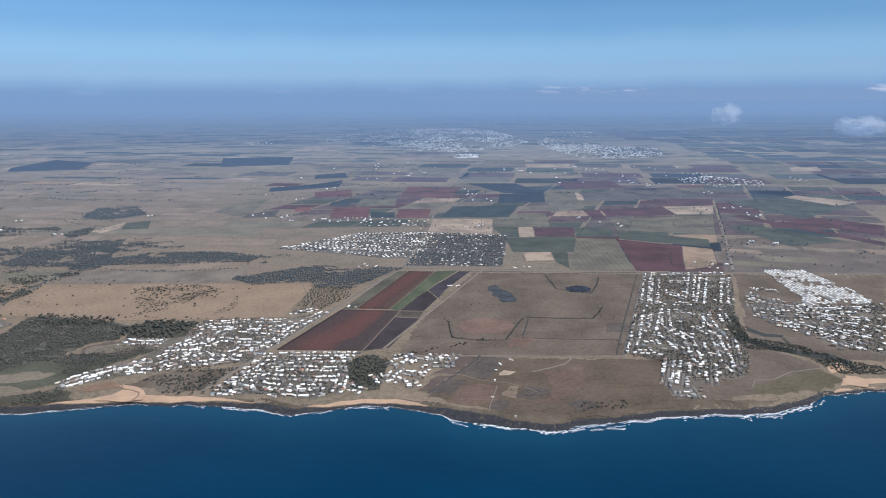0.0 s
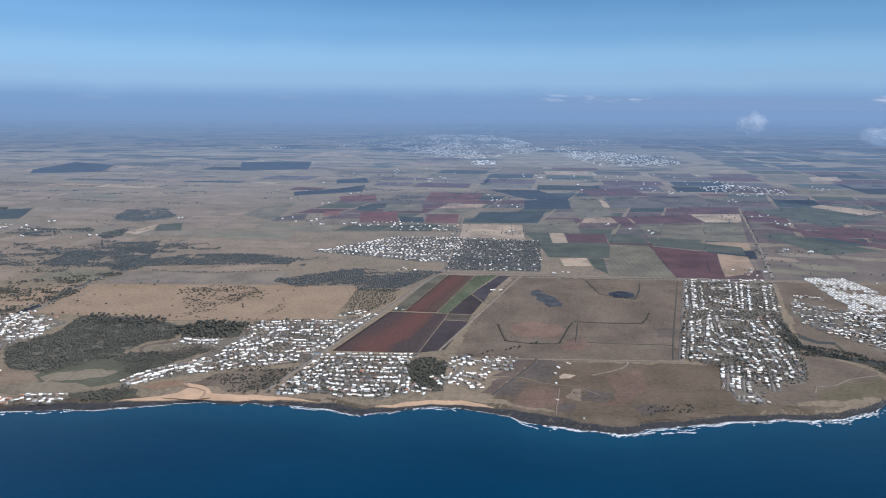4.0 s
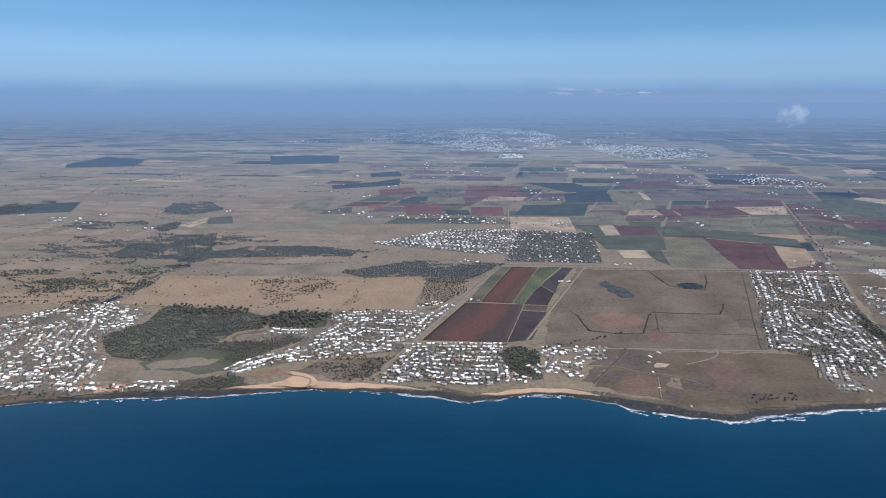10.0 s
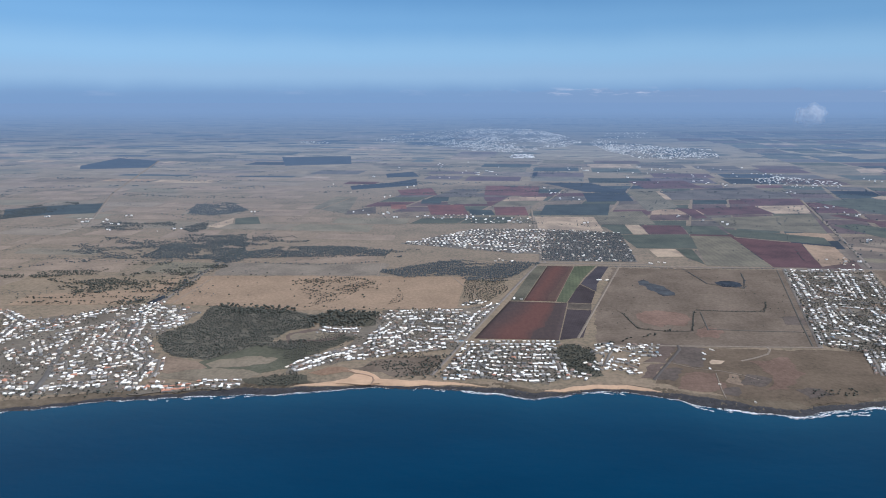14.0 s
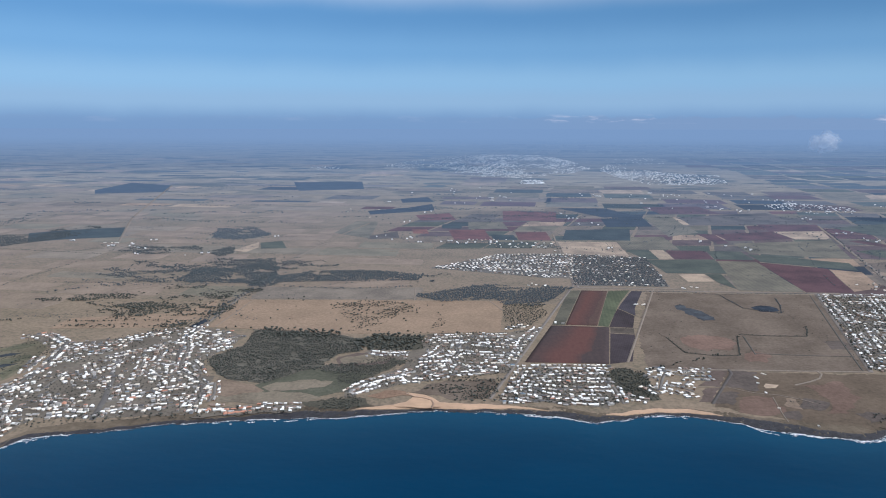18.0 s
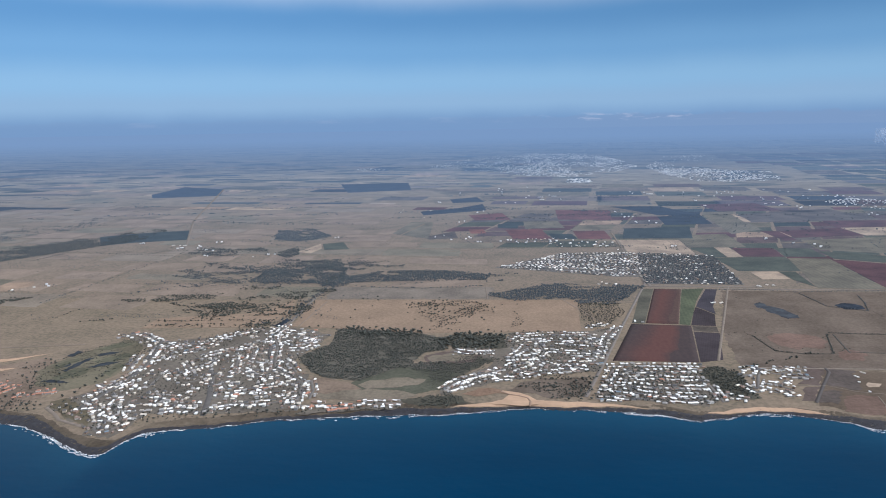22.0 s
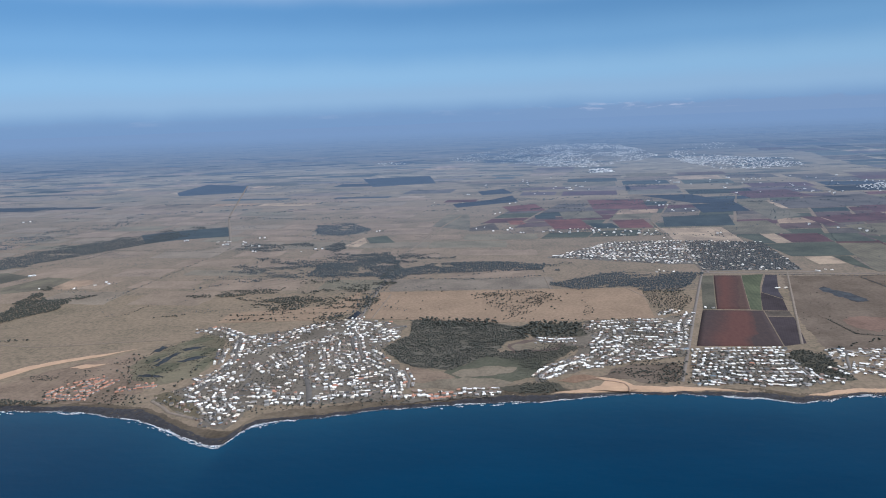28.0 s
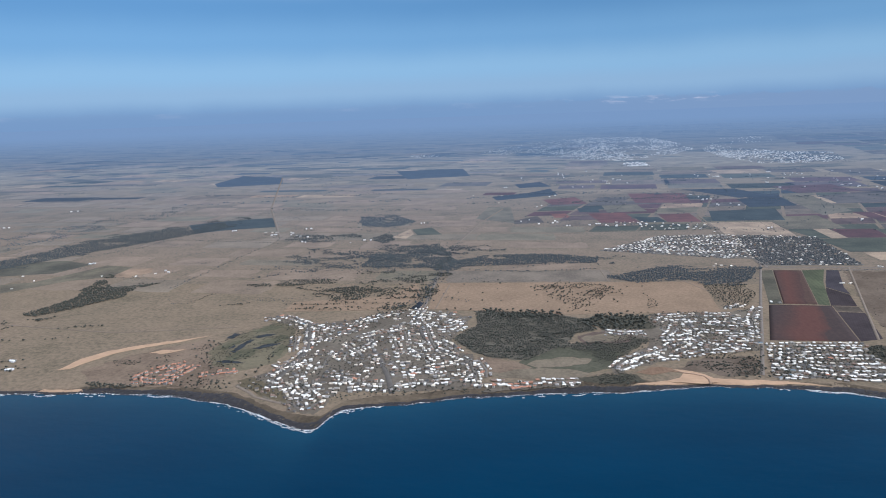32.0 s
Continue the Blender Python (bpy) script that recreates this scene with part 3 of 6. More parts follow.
# the farm squares beyond
field(CREAM, [(-117, 2170), (77, 2170), (65, 1902), (-99, 1901)])
field(CREAM, [(79, 2170), (117, 2170), (102, 1902), (66, 1902)])
field(OLIVE, [(124, 2269), (318, 2292), (300, 2042), (112, 2032)], 10)
field(GREEN, [(111, 2023), (191, 2024), (184, 1878), (139, 1878)])
field(CREAM, [(194, 2033), (241, 2033), (232, 1879), (185, 1878)])
field(MAROON, [(245, 2024), (375, 2024), (356, 1887), (235, 1887)], 8)
field(GREEN, [(138, 1870), (355, 1879), (328, 1692), (149, 1691)], 8)
field(CREAM, [(177, 1684), (252, 1685), (249, 1599), (177, 1592)])
field(GREEN, [(255, 1685), (299, 1685), (276, 1516), (253, 1587)])
field(OLIVE, [(356, 1863), (472, 1856), (434, 1496), (276, 1510)], 14)
field(MAROON, [(473, 1849), (640, 1769), (556, 1497), (437, 1496)], 8)
field(TAN, [(640, 1762), (713, 1728), (657, 1551), (562, 1508)])
field(GREEN, [(381, 2024), (492, 2016), (479, 1880), (358, 1887)])
field(GREEN, [(496, 1980), (749, 1850), (716, 1748), (486, 1856)], 8)
field(OLIVE, [(527, 2161), (917, 2247), (791, 1906), (509, 1989)], 8)
field(MAROON, [(533, 2352), (787, 2427), (789, 2258), (532, 2214)])
field(CREAM, [(791, 2427), (998, 2453), (928, 2270), (793, 2258)])
field(MAROON, [(467, 2364), (531, 2352), (518, 2171), (470, 2150)])
field(OLIVE, [(385, 2799), (515, 2816), (485, 2389), (341, 2292)], 14)
field(CREAM, [(517, 2816), (550, 2815), (517, 2578), (492, 2578)])
field(NAVY, [(179, 2750), (378, 2799), (350, 2535), (155, 2508)])
field(TEAL, [(-25, 2427), (238, 2467), (175, 2202), (-72, 2202)])
field(NAVY, [(32, 3104), (277, 3102), (370, 2816), (199, 2783)])
field(MAROON, [(476, 3164), (770, 3205), (783, 2921), (496, 2905)])
field(SLATE, [(529, 2798), (1011, 2976), (1060, 2636), (536, 2578)])
field(MAROON, [(807, 2607), (1063, 2621), (1003, 2466), (778, 2427)])
field(RED, [(-495, 2402), (-352, 2415), (-329, 2191), (-467, 2190)])
field(RED, [(-232, 2364), (-110, 2376), (-112, 2191), (-231, 2191)])
field(RED, [(-664, 2822), (-507, 2892), (-469, 2672), (-626, 2656)])
field(RED, [(-249, 2985), (9, 2964), (-33, 2655), (-263, 2671)])
field(TEAL, [(-332, 2303), (-243, 2303), (-233, 2191), (-321, 2191)])
field(TEAL, [(-525, 2551), (-440, 2551), (-444, 2441), (-525, 2441)])
field(RUST, [(-643, 2415), (-583, 2415), (-568, 2315), (-629, 2315)])
field(NAVY, [(-908, 2951), (-716, 3089), (-610, 3240), (-583, 2987), (-876, 2823)])
field(NAVY, [(-803, 3461), (-657, 3566), (-600, 3334), (-773, 3288)])
field(NAVY, [(-1698, 4475), (-1206, 4550), (-1101, 4003), (-1501, 3877)])
field(OLIVE, [(-938, 2315), (-905, 2611), (-807, 2611), (-780, 2201)])
field(OLIVE, [(-416, 2610), (-268, 2625), (-255, 2441), (-415, 2428)])
field(SLATE, [(-788, 2257), (-696, 2364), (-672, 2212), (-780, 2190)])
field(CREAM, [(-1202, 1955), (-1165, 2106), (-1134, 2009), (-1150, 1929)])
field(GREEN, [(-1156, 2096), (-1089, 2136), (-1034, 2000), (-1120, 1991)])
field(CREAM, [(1370, 2650), (1449, 2712), (1608, 2533), (1471, 2439)])
field(MAROON, [(969, 2225), (1014, 2247), (1249, 1816), (1217, 1766)])
field(MAROON, [(1116, 2152), (1267, 2194), (1405, 2056), (1299, 1892)])
field(GREEN, [(1075, 2534), (1353, 2650), (1488, 2401), (1202, 2183)])
field(GREEN, [(879, 2044), (977, 2073), (1144, 1822), (950, 1764)])
field(CREAM, [(1969, 3788), (2161, 3847), (2064, 3612), (1883, 3587)])
field(NAVY, [(-2812, 3840), (-2852, 4364), (-2462, 4163), (-2300, 3750), (-2686, 3631)])
field(TEAL, [(-2114, 2249), (-1996, 2335), (-1820, 2406), (-1712, 2186), (-1898, 2126), (-1987, 2062)])
field(TAN, [(-1890, 1433), (-1898, 1510), (-1830, 1529), (-1802, 1483), (-1831, 1421)])
field(OLIVE, [(-2085, 1374), (-2024, 1498), (-2000, 1566), (-1900, 1540), (-1896, 1430), (-1992, 1386), (-2090, 1266), (-2162, 1346)])
field(FALLOW, [(-2334, 1535), (-2280, 1607), (-2179, 1627), (-2060, 1575), (-2100, 1470), (-2243, 1435)])
# wide dry paddocks
field(BUFF, [(-964, 1364), (-725, 1372), (-331, 1382), (-349, 1152), (-665, 1127), (-956, 1159)], kind=0.16)
field(BUFF, [(-1277, 1133), (-1277, 1204), (-1061, 1252), (-1014, 1375), (-983, 1230), (-1039, 1150)], kind=0.2)

PADDOCKS = [(0.200, 0.152, 0.112), (0.185, 0.150, 0.112), (0.212, 0.160, 0.116), (0.160, 0.134, 0.098), (0.190, 0.145, 0.105), (0.150, 0.130, 0.092)]


def paddocks(points, wide, deep, turn, seed, keep=0.75):
    """Grazed paddocks side by side, each worn a little differently."""
    rng = random.Random(seed)
    c, s = math.cos(radians(turn)), math.sin(radians(turn))
    x0, y0 = sum(p[0] for p in points) / len(points), sum(p[1] for p in points) / len(points)
    for i in range(-14, 15):
        for j in range(-14, 15):
            w, d = wide * rng.uniform(0.55, 1.0), deep * rng.uniform(0.5, 1.0)
            u, v = i * wide + (j % 2) * wide * 0.4, j * deep
            quad = [(x0 + (u + a * w) * c - (v + b * d) * s * 0.7, y0 + (u + a * w) * s + (v + b * d) * c) for a, b in ((-.5, -.5), (.5, -.5), (.5, .5), (-.5, .5))]
            if rng.random() > keep or not all(inside(x, y, points) for x, y in quad):
                continue
            y = sum(q[1] for q in quad) / 4
            patch("paddock", ragged(quad, 22, 5), soil(rng.choice(PADDOCKS), 0.0 if y < 1300 else round(air_at(y), 2), patch=0.3), "grazed dry brown paddock", "paddock", 0.05 + 0.003 * rng.randrange(12), kind="structure", thick=0.05)


paddocks([(-2700, 1230), (-1000, 1230), (-430, 1560), (-500, 2100), (-1100, 2900), (-3600, 2900)], 260, 130, -3, 1)
paddocks([(-3800, 2700), (-700, 2700), (-1200, 4200), (-4600, 4200)], 420, 180, -3, 2)
paddocks([(640, 1480), (1500, 1480), (1800, 1900), (780, 1900)], 150, 70, -12, 3)


# roads and tracks
road([(-381, 835), (-325, 997), (-257, 1199), (-196, 1376), (-139, 1540), (-106, 1909), (-96, 2162)], 6)
road([(-146, 1516), (59, 1513), (146, 1512)], 7)
road([(61, 1513), (-131, 998)], 5, TRACK, "pale dirt track beside the dark field", name="track")
road([(672, 1498), (783, 1806), (1046, 2577)], 10)
road([(453, 1481), (273, 970)], 8)
road([(38, 1492), (1029, 1477)], 6)
road([(-107, 968), (274, 970)], 5, TRACK, "pale dirt track across rough grass", name="track")
road([(-92, 2315), (-126, 1729), (-130, 1517)], 8)
road([(50, 1902), (-49, 1539)], 6)
road([(-81, 1935), (-139, 1540)], 6)
road([(-276, 1917), (-262, 1639)], 6)
road([(-966, 1147), (-971, 1430), (-972, 1771), (-914, 2219), (-839, 2561)], 7)
road([(-1619, 1980), (-1933, 2669), (-2462, 4163)], 9)

for pts in ([(-931, 1349), (-940, 1156)], [(-551, 1497), (-544, 1375)], [(-1878, 1031), (-1581, 988), (-1333, 1029)], [(-1371, 1375), (-1193, 1503), (-979, 1552)], [(-683, 1957), (-516, 2030), (-138, 2032)], [(-1155, 1481), (-957, 1537), (-711, 1550)],
            [(-368, 1391), (-283, 1160)], [(435, 862), (448, 883), (479, 888), (519, 915), (572, 929)]):
    road(pts, 2.5, TRACK, "faint dirt track across dry paddocks", 0.4519, "track")

# ponds and creek
patch("pond", ragged([(238, 1353), (252, 1366), (267, 1371), (286, 1366), (296, 1352), (290, 1326), (266, 1320), (245, 1321)], 6, 1.5), POND, "small dark blue farm pond", "pond", 0.45)
SHALLOW = plain("shallow_pool", (0.066, 0.072, 0.082), 0.15, 0.4, 0.05)
SHALLOW.node_tree.nodes["Principled BSDF"].inputs["Specular IOR Level"].default_value = 0.0
patch("pond", ragged([(62, 1335), (66, 1360), (84, 1376), (90, 1356), (84, 1345), (97, 1339), (112, 1322), (117, 1296), (124, 1274), (118, 1256), (92, 1248), (86, 1262), (82, 1284), (72, 1292), (74, 1314)], 5, 2.0), SHALLOW, "shallow blue wetland pool in dry grass", "pond", 0.45)
CREEK_BANK = soil((0.062, 0.058, 0.046), 0.0, 0.0, 0.0, 0.4)
CREEK_LINE = [(535, 1170), (514, 1120), (506, 1080), (511, 1044), (533, 1019), (560, 997), (588, 979), (608, 956), (617, 935)]
road(CREEK_LINE, 24, CREEK_BANK, "dark overgrown creek bank", 0.1511, "creek_bank")
road([(535, 1115), (547, 1080), (578, 1061), (573, 1022), (598, 998)], 9, CREEK_BANK, "dark overgrown side channel", 0.1511, "creek_bank")
patch("creek", [(512, 1077), (520, 1047), (543, 1015), (581, 997), (621, 981), (635, 957), (626, 922), (617, 922), (620, 943), (609, 967), (571, 982), (534, 1000), (510, 1034), (502, 1063)], CREEK, "dark tidal creek winding to the beach", "creek", 0.3)
patch("creek", [(535, 1106), (555, 1078), (584, 1071), (576, 1060), (546, 1064), (527, 1091)], CREEK, "dark side arm of the tidal creek", "creek", 0.3)

# open ground of other kinds
FORE, HEATH, BARE, EARTH, LAWN, MUD = (0.112, 0.094, 0.064), (0.106, 0.081, 0.060), (0.36, 0.28, 0.21), (0.105, 0.080, 0.070), (0.100, 0.104, 0.072), (0.160, 0.134, 0.102)
WORDS.update({FORE: "rough grey-green foreshore grass", HEATH: "rough brown heath", BARE: "pale bare earth patch", EARTH: "dark turned earth plot", LAWN: "green golf turf", MUD: "dry tan mudflat"})


def ground_patch(colour, points, z=0.12, name="grass_patch"):
    global PATCHES
    PATCHES += 1
    z += 0.0037 * (PATCHES % 23)
    y = sum(p[1] for p in points) / len(points)
    patch(name, ragged(points, 10, 4.5), soil(colour, 0.0 if y < 1300 else round(air_at(y), 2), patch=0.34), WORDS[colour], "ground", z, kind="structure", thick=0.1)


PEAT, MARSH = (0.104, 0.096, 0.078), (0.078, 0.078, 0.058)
WORDS[MARSH] = "smooth olive-green marsh grass"
WORDS[PEAT] = "grey mud and low scrub under mangroves"
# WOODFLOOR is litter darkened by tree shade, which is put into the colour
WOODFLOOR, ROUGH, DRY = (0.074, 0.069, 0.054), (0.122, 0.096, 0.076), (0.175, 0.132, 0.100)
WORDS.update({WOODFLOOR: "dark litter floor of the wood, tree shade in its colour", ROUGH: "rough grey-brown grassland", DRY: "worn dry grass, paler than the rest"})
MANGROVES = [(-883, 978), (-841, 1059), (-854, 1149), (-781, 1147), (-665, 1118), (-614, 1095), (-616, 1030), (-655, 1012), (-668, 960), (-612, 972), (-600, 936), (-632, 922), (-690, 938), (-746, 878), (-814, 893), (-850, 928)]
ground_patch(PEAT, MANGROVES, 0.16)
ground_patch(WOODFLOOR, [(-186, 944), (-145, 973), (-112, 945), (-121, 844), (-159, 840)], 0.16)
ground_patch(ROUGH, [(324, 961), (502, 1039), (577, 940), (557, 869), (366, 819), (282, 818)], 0.08)
DUG, PLOT = (0.130, 0.088, 0.070), (0.088, 0.072, 0.064)
WORDS.update({DUG: "dug-over reddish bare ground", PLOT: "dark bare building plot"})
ROUGH_PALE = (0.158, 0.130, 0.102)
WORDS[ROUGH_PALE] = "pale grey-brown rough pasture"
ground_patch(ROUGH_PALE, [(-956, 1488), (-525, 1496), (-540, 1385), (-942, 1375)], 0.1)
ground_patch(DRY, [(-1509, 800), (-1485, 850), (-1421, 915), (-1358, 962), (-1300, 905), (-1272, 843), (-1240, 790), (-1263, 742), (-1378, 748), (-1470, 760)], 0.06)
DUST = (0.150, 0.100, 0.080)
WORDS[DUST] = "worn reddish bare earth"
ground_patch(DUST, [(-1, 1131), (48, 1156), (98, 1137), (107, 1106), (83, 1075), (21, 1071), (2, 1085)], 0.2)
ground_patch(DUST, [(87, 1040), (124, 1066), (143, 1049), (116, 1008), (89, 1014)], 0.2)
ground_patch(PLOT, [(277, 1127), (319, 1133), (308, 1080), (270, 1078)], 0.21)
ground_patch(ROUGH, [(34, 1477), (446, 1471), (274, 974), (35, 966), (-102, 973), (-75, 1143)], 0.10)
ground_patch(ROUGH, [(665, 1468), (1013, 1452), (691, 958), (580, 965), (512, 1037)], 0.10)
ground_patch(HEATH, [(21, 961), (333, 959), (303, 812), (292, 796), (237, 782), (149, 762), (68, 779), (-43, 824)])
ground_patch(PLOT, [(36, 967), (75, 966), (44, 881), (0, 898)], 0.2)
ground_patch(PLOT, [(-10, 883), (15, 877), (-14, 832), (-38, 837)], 0.2)
ground_patch(EARTH, [(5, 978), (29, 969), (-9, 900), (-40, 899)], 0.2)
ground_patch(EARTH, [(-36, 890), (-13, 891), (-44, 841), (-59, 840)], 0.2)
ground_patch(DUG, [(13, 863), (59, 861), (52, 804), (16, 795), (-16, 806)], 0.2)
ground_patch(PLOT, [(96, 854), (120, 859), (134, 846), (118, 817), (80, 823)], 0.23)
ground_patch(DRY, [(74, 861), (92, 858), (80, 823), (61, 826)], 0.22)
ground_patch(PLOT, [(53, 814), (73, 812), (62, 786), (44, 789)], 0.21)
ground_patch(DUG, [(130, 906), (194, 930), (191, 866), (140, 807), (107, 806), (139, 848)], 0.17)
ground_patch(PLOT, [(150, 808), (194, 820), (196, 792), (158, 777)], 0.18)
road([(34, 972), (32, 954), (-7, 893), (-45, 833)], 5, plain("damp_track", (0.06, 0.05, 0.045)), "dark damp track across bare ground", name="track")
road([(-46, 896), (2, 896), (35, 876), (69, 869), (96, 856), (113, 839)], 1.8, TRACK, "pale dirt track over bare ground", name="track")
road([(115, 909), (146, 924), (170, 939), (183, 958), (182, 973)], 3.5, TRACK, "pale looping dirt track over rough grass", name="track")
road([(57, 861), (44, 803), (40, 777)], 1.6, TRACK, "pale dirt track over bare ground", name="track")
ground_patch(BARE, [(59, 900), (71, 912), (85, 910), (76, 893), (61, 890)], 0.3)
ground_patch(DUG, [(10, 1120), (25, 1145), (50, 1154), (78, 1148), (100, 1127), (93, 1091), (77, 1068), (51, 1073), (28, 1062), (14, 1084)], 0.2)
ground_patch(DRY, [(35, 1120), (57, 1129), (65, 1111), (41, 1102)], 0.2)
ground_patch(FORE, [(442, 866), (526, 911), (572, 917), (580, 889), (548, 862), (471, 839), (428, 840)])
ground_patch(DRY, [(505, 1219), (523, 1206), (499, 1159), (484, 1152)], 0.25)
ground_patch(DRY, [(454, 1323), (517, 1342), (486, 1244), (452, 1280)], 0.25)
TURF, PALE_TURF = (0.096, 0.093, 0.064), (0.130, 0.114, 0.080)
WORDS.update({TURF: "mown green turf of the golf course", PALE_TURF: "dry pale golf rough"})
ground_patch(PALE_TURF, [(-1330, 905), (-1315, 960), (-1294, 1010), (-1268, 1056), (-1220, 1052), (-1190, 968), (-1172, 896), (-1180, 850), (-1225, 815), (-1290, 835)], 0.15)
for pts in ([(-1278, 866), (-1267, 912), (-1240, 913), (-1236, 875), (-1259, 856)], [(-1258, 942), (-1218, 990), (-1195, 975), (-1224, 940)], [(-1205, 890), (-1202, 940), (-1182, 930), (-1184, 880)], [(-1318, 925), (-1296, 960), (-1286, 945), (-1300, 905)], [(-1290, 1005), (-1262, 1045), (-1236, 1040), (-1262, 1000)]):
    ground_patch(TURF, pts, 0.25)
ground_patch(FORE, [(-1212, 771), (-1196, 790), (-1125, 746), (-1102, 699), (-1153, 724)], 0.2)
ground_patch(MARSH, [(-760, 866), (-690, 942), (-619, 930), (-585, 927), (-606, 857), (-647, 828), (-700, 840), (-750, 842)], 0.2)
ground_patch(MUD, [(-744, 860), (-727, 884), (-670, 898), (-634, 890), (-634, 878), (-682, 858), (-728, 850)], 0.3)
ground_patch(MUD, [(-812, 828), (-746, 846), (-690, 848), (-640, 832), (-650, 818), (-720, 802), (-795, 806)], 0.21)
ground_patch(DRY, [(-828, 892), (-775, 876), (-733, 852), (-792, 824), (-818, 837)], 0.26)
ground_patch(ROUGH, [(-508, 851), (-452, 905), (-370, 910), (-381, 834), (-437, 826), (-462, 842), (-484, 853)], 0.18)
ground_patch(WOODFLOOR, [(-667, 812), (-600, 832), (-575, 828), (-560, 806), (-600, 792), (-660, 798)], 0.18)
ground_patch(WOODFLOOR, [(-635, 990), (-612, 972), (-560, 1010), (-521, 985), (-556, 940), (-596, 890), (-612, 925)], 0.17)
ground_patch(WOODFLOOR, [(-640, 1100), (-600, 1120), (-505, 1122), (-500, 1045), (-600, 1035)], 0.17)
ground_patch(EARTH, [(-650, 998), (-597, 1030), (-547, 1014), (-559, 972), (-643, 958)], 0.25)
ground_patch(MUD, [(-642, 993), (-604, 1018), (-557, 1004), (-567, 981), (-637, 967)], 0.3)
for pts in ([(-1559, 800), (-1551, 850), (-1523, 893), (-1473, 926), (-1426, 948), (-1364, 979), (-1390, 956), (-1424, 934), (-1470, 908), (-1505, 876), (-1527, 835), (-1540, 806)], [(-1438, 886), (-1420, 902), (-1400, 900), (-1378, 908), (-1392, 889), (-1412, 882)], [(-531, 806), (-506, 818), (-500, 838), (-510, 855), (-483, 848), (-466, 838), (-455, 820), (-452, 806), (-490, 798)], [(-560, 842), (-548, 853), (-520, 852), (-536, 842)],
            [(584, 938), (610, 952), (623, 941), (604, 918), (577, 911)], [(595, 905), (610, 902), (622, 890), (604, 863), (578, 870)]):
    patch("sand_bank", ragged(pts), SAND, "bare orange sand above the shore", "sand", 0.42 + 0.0001 * (pts[0][0] % 700), kind="structure")
WET_SAND = plain("wet_sand", (0.27, 0.175, 0.115), 0.6, 0.25, 0.1)
WET = (0.21, 0.14, 0.098)
WORDS[WET] = "wet brown sand of the creek mouth"
ground_patch(WET, [(-568, 836), (-547, 857), (-511, 858), (-500, 842), (-529, 836), (-552, 828)], 0.4)
road([(-512, 850), (-497, 838), (-486, 836), (-470, 828), (-466, 815), (-468, 799)], 3.2, WET_SAND, "wet brown creek outlet over the sand", 0.72, "creek_outlet")
GOLF_POND = plain("golf_pond_water", (0.046, 0.053, 0.062), 0.12, 0.4, 0.05)
GOLF_POND.node_tree.nodes["Principled BSDF"].inputs["Specular IOR Level"].default_value = 0.0
for pts in ([(-1283, 896), (-1284, 925), (-1274, 962), (-1266, 960), (-1270, 925), (-1274, 892)], [(-1250, 915), (-1232, 938), (-1205, 946), (-1212, 932), (-1234, 914)], [(-1296, 850), (-1276, 857), (-1250, 853), (-1236, 846), (-1262, 845)], [(-1325, 966), (-1322, 994), (-1308, 990), (-1312, 964)], [(-1274, 974), (-1254, 990), (-1232, 996), (-1244, 980), (-1262, 968)], [(-1300, 905), (-1292, 930), (-1286, 922)]):
    patch("golf_pond", ragged(pts, 5, 2.0), GOLF_POND, "dark blue pond set in green turf", "pond", 0.5)
patch("golf_pond", ragged([(-996, 1159), (-984, 1213), (-971, 1196), (-979, 1151)], 5, 2.0), POND, "narrow dark pond beside the road", "pond", 0.5)

# ---------------------------------------------------------------- houses


def box(vs, fs, x0, x1, y0, y1, z0, z1):
    k = len(vs)
    vs += [(x0, y0, z0), (x1, y0, z0), (x1, y1, z0), (x0, y1, z0), (x0, y0, z1), (x1, y0, z1), (x1, y1, z1), (x0, y1, z1)]
    fs += [(k, k + 3, k + 2, k + 1), (k + 4, k + 5, k + 6, k + 7), (k, k + 1, k + 5, k + 4), (k + 1, k + 2, k + 6, k + 5), (k + 2, k + 3, k + 7, k + 6), (k + 3, k, k + 4, k + 7)]


def pitched(vs, fs, x0, x1, y0, y1, z, rise, hip):
    """A roof with eaves 0.25 thick, its ridge along x; hip: how far the ridge stops short."""
    k, ym = len(vs), (y0 + y1) / 2
    for h in (z, z + 0.25):
        vs += [(x0, y0, h), (x1, y0, h), (x1, y1, h), (x0, y1, h)]
    vs += [(x0 + hip, ym, z + 0.25 + rise), (x1 - hip, ym, z + 0.25 + rise)]
    fs += [(k, k + 3, k + 2, k + 1)] + [(k + i, k + (i + 1) % 4, k + 4 + (i + 1) % 4, k + 4 + i) for i in range(4)]
    fs += [(k + 4, k + 5, k + 9, k + 8), (k + 6, k + 7, k + 8, k + 9), (k + 5, k + 6, k + 9), (k + 7, k + 4, k + 8)]


def built(vs, fs, name, material):
    me = bpy.data.meshes.new(name)
    me.from_pydata(vs, [], fs)
    me.materials.append(material)
    return me


SHAPES = {}


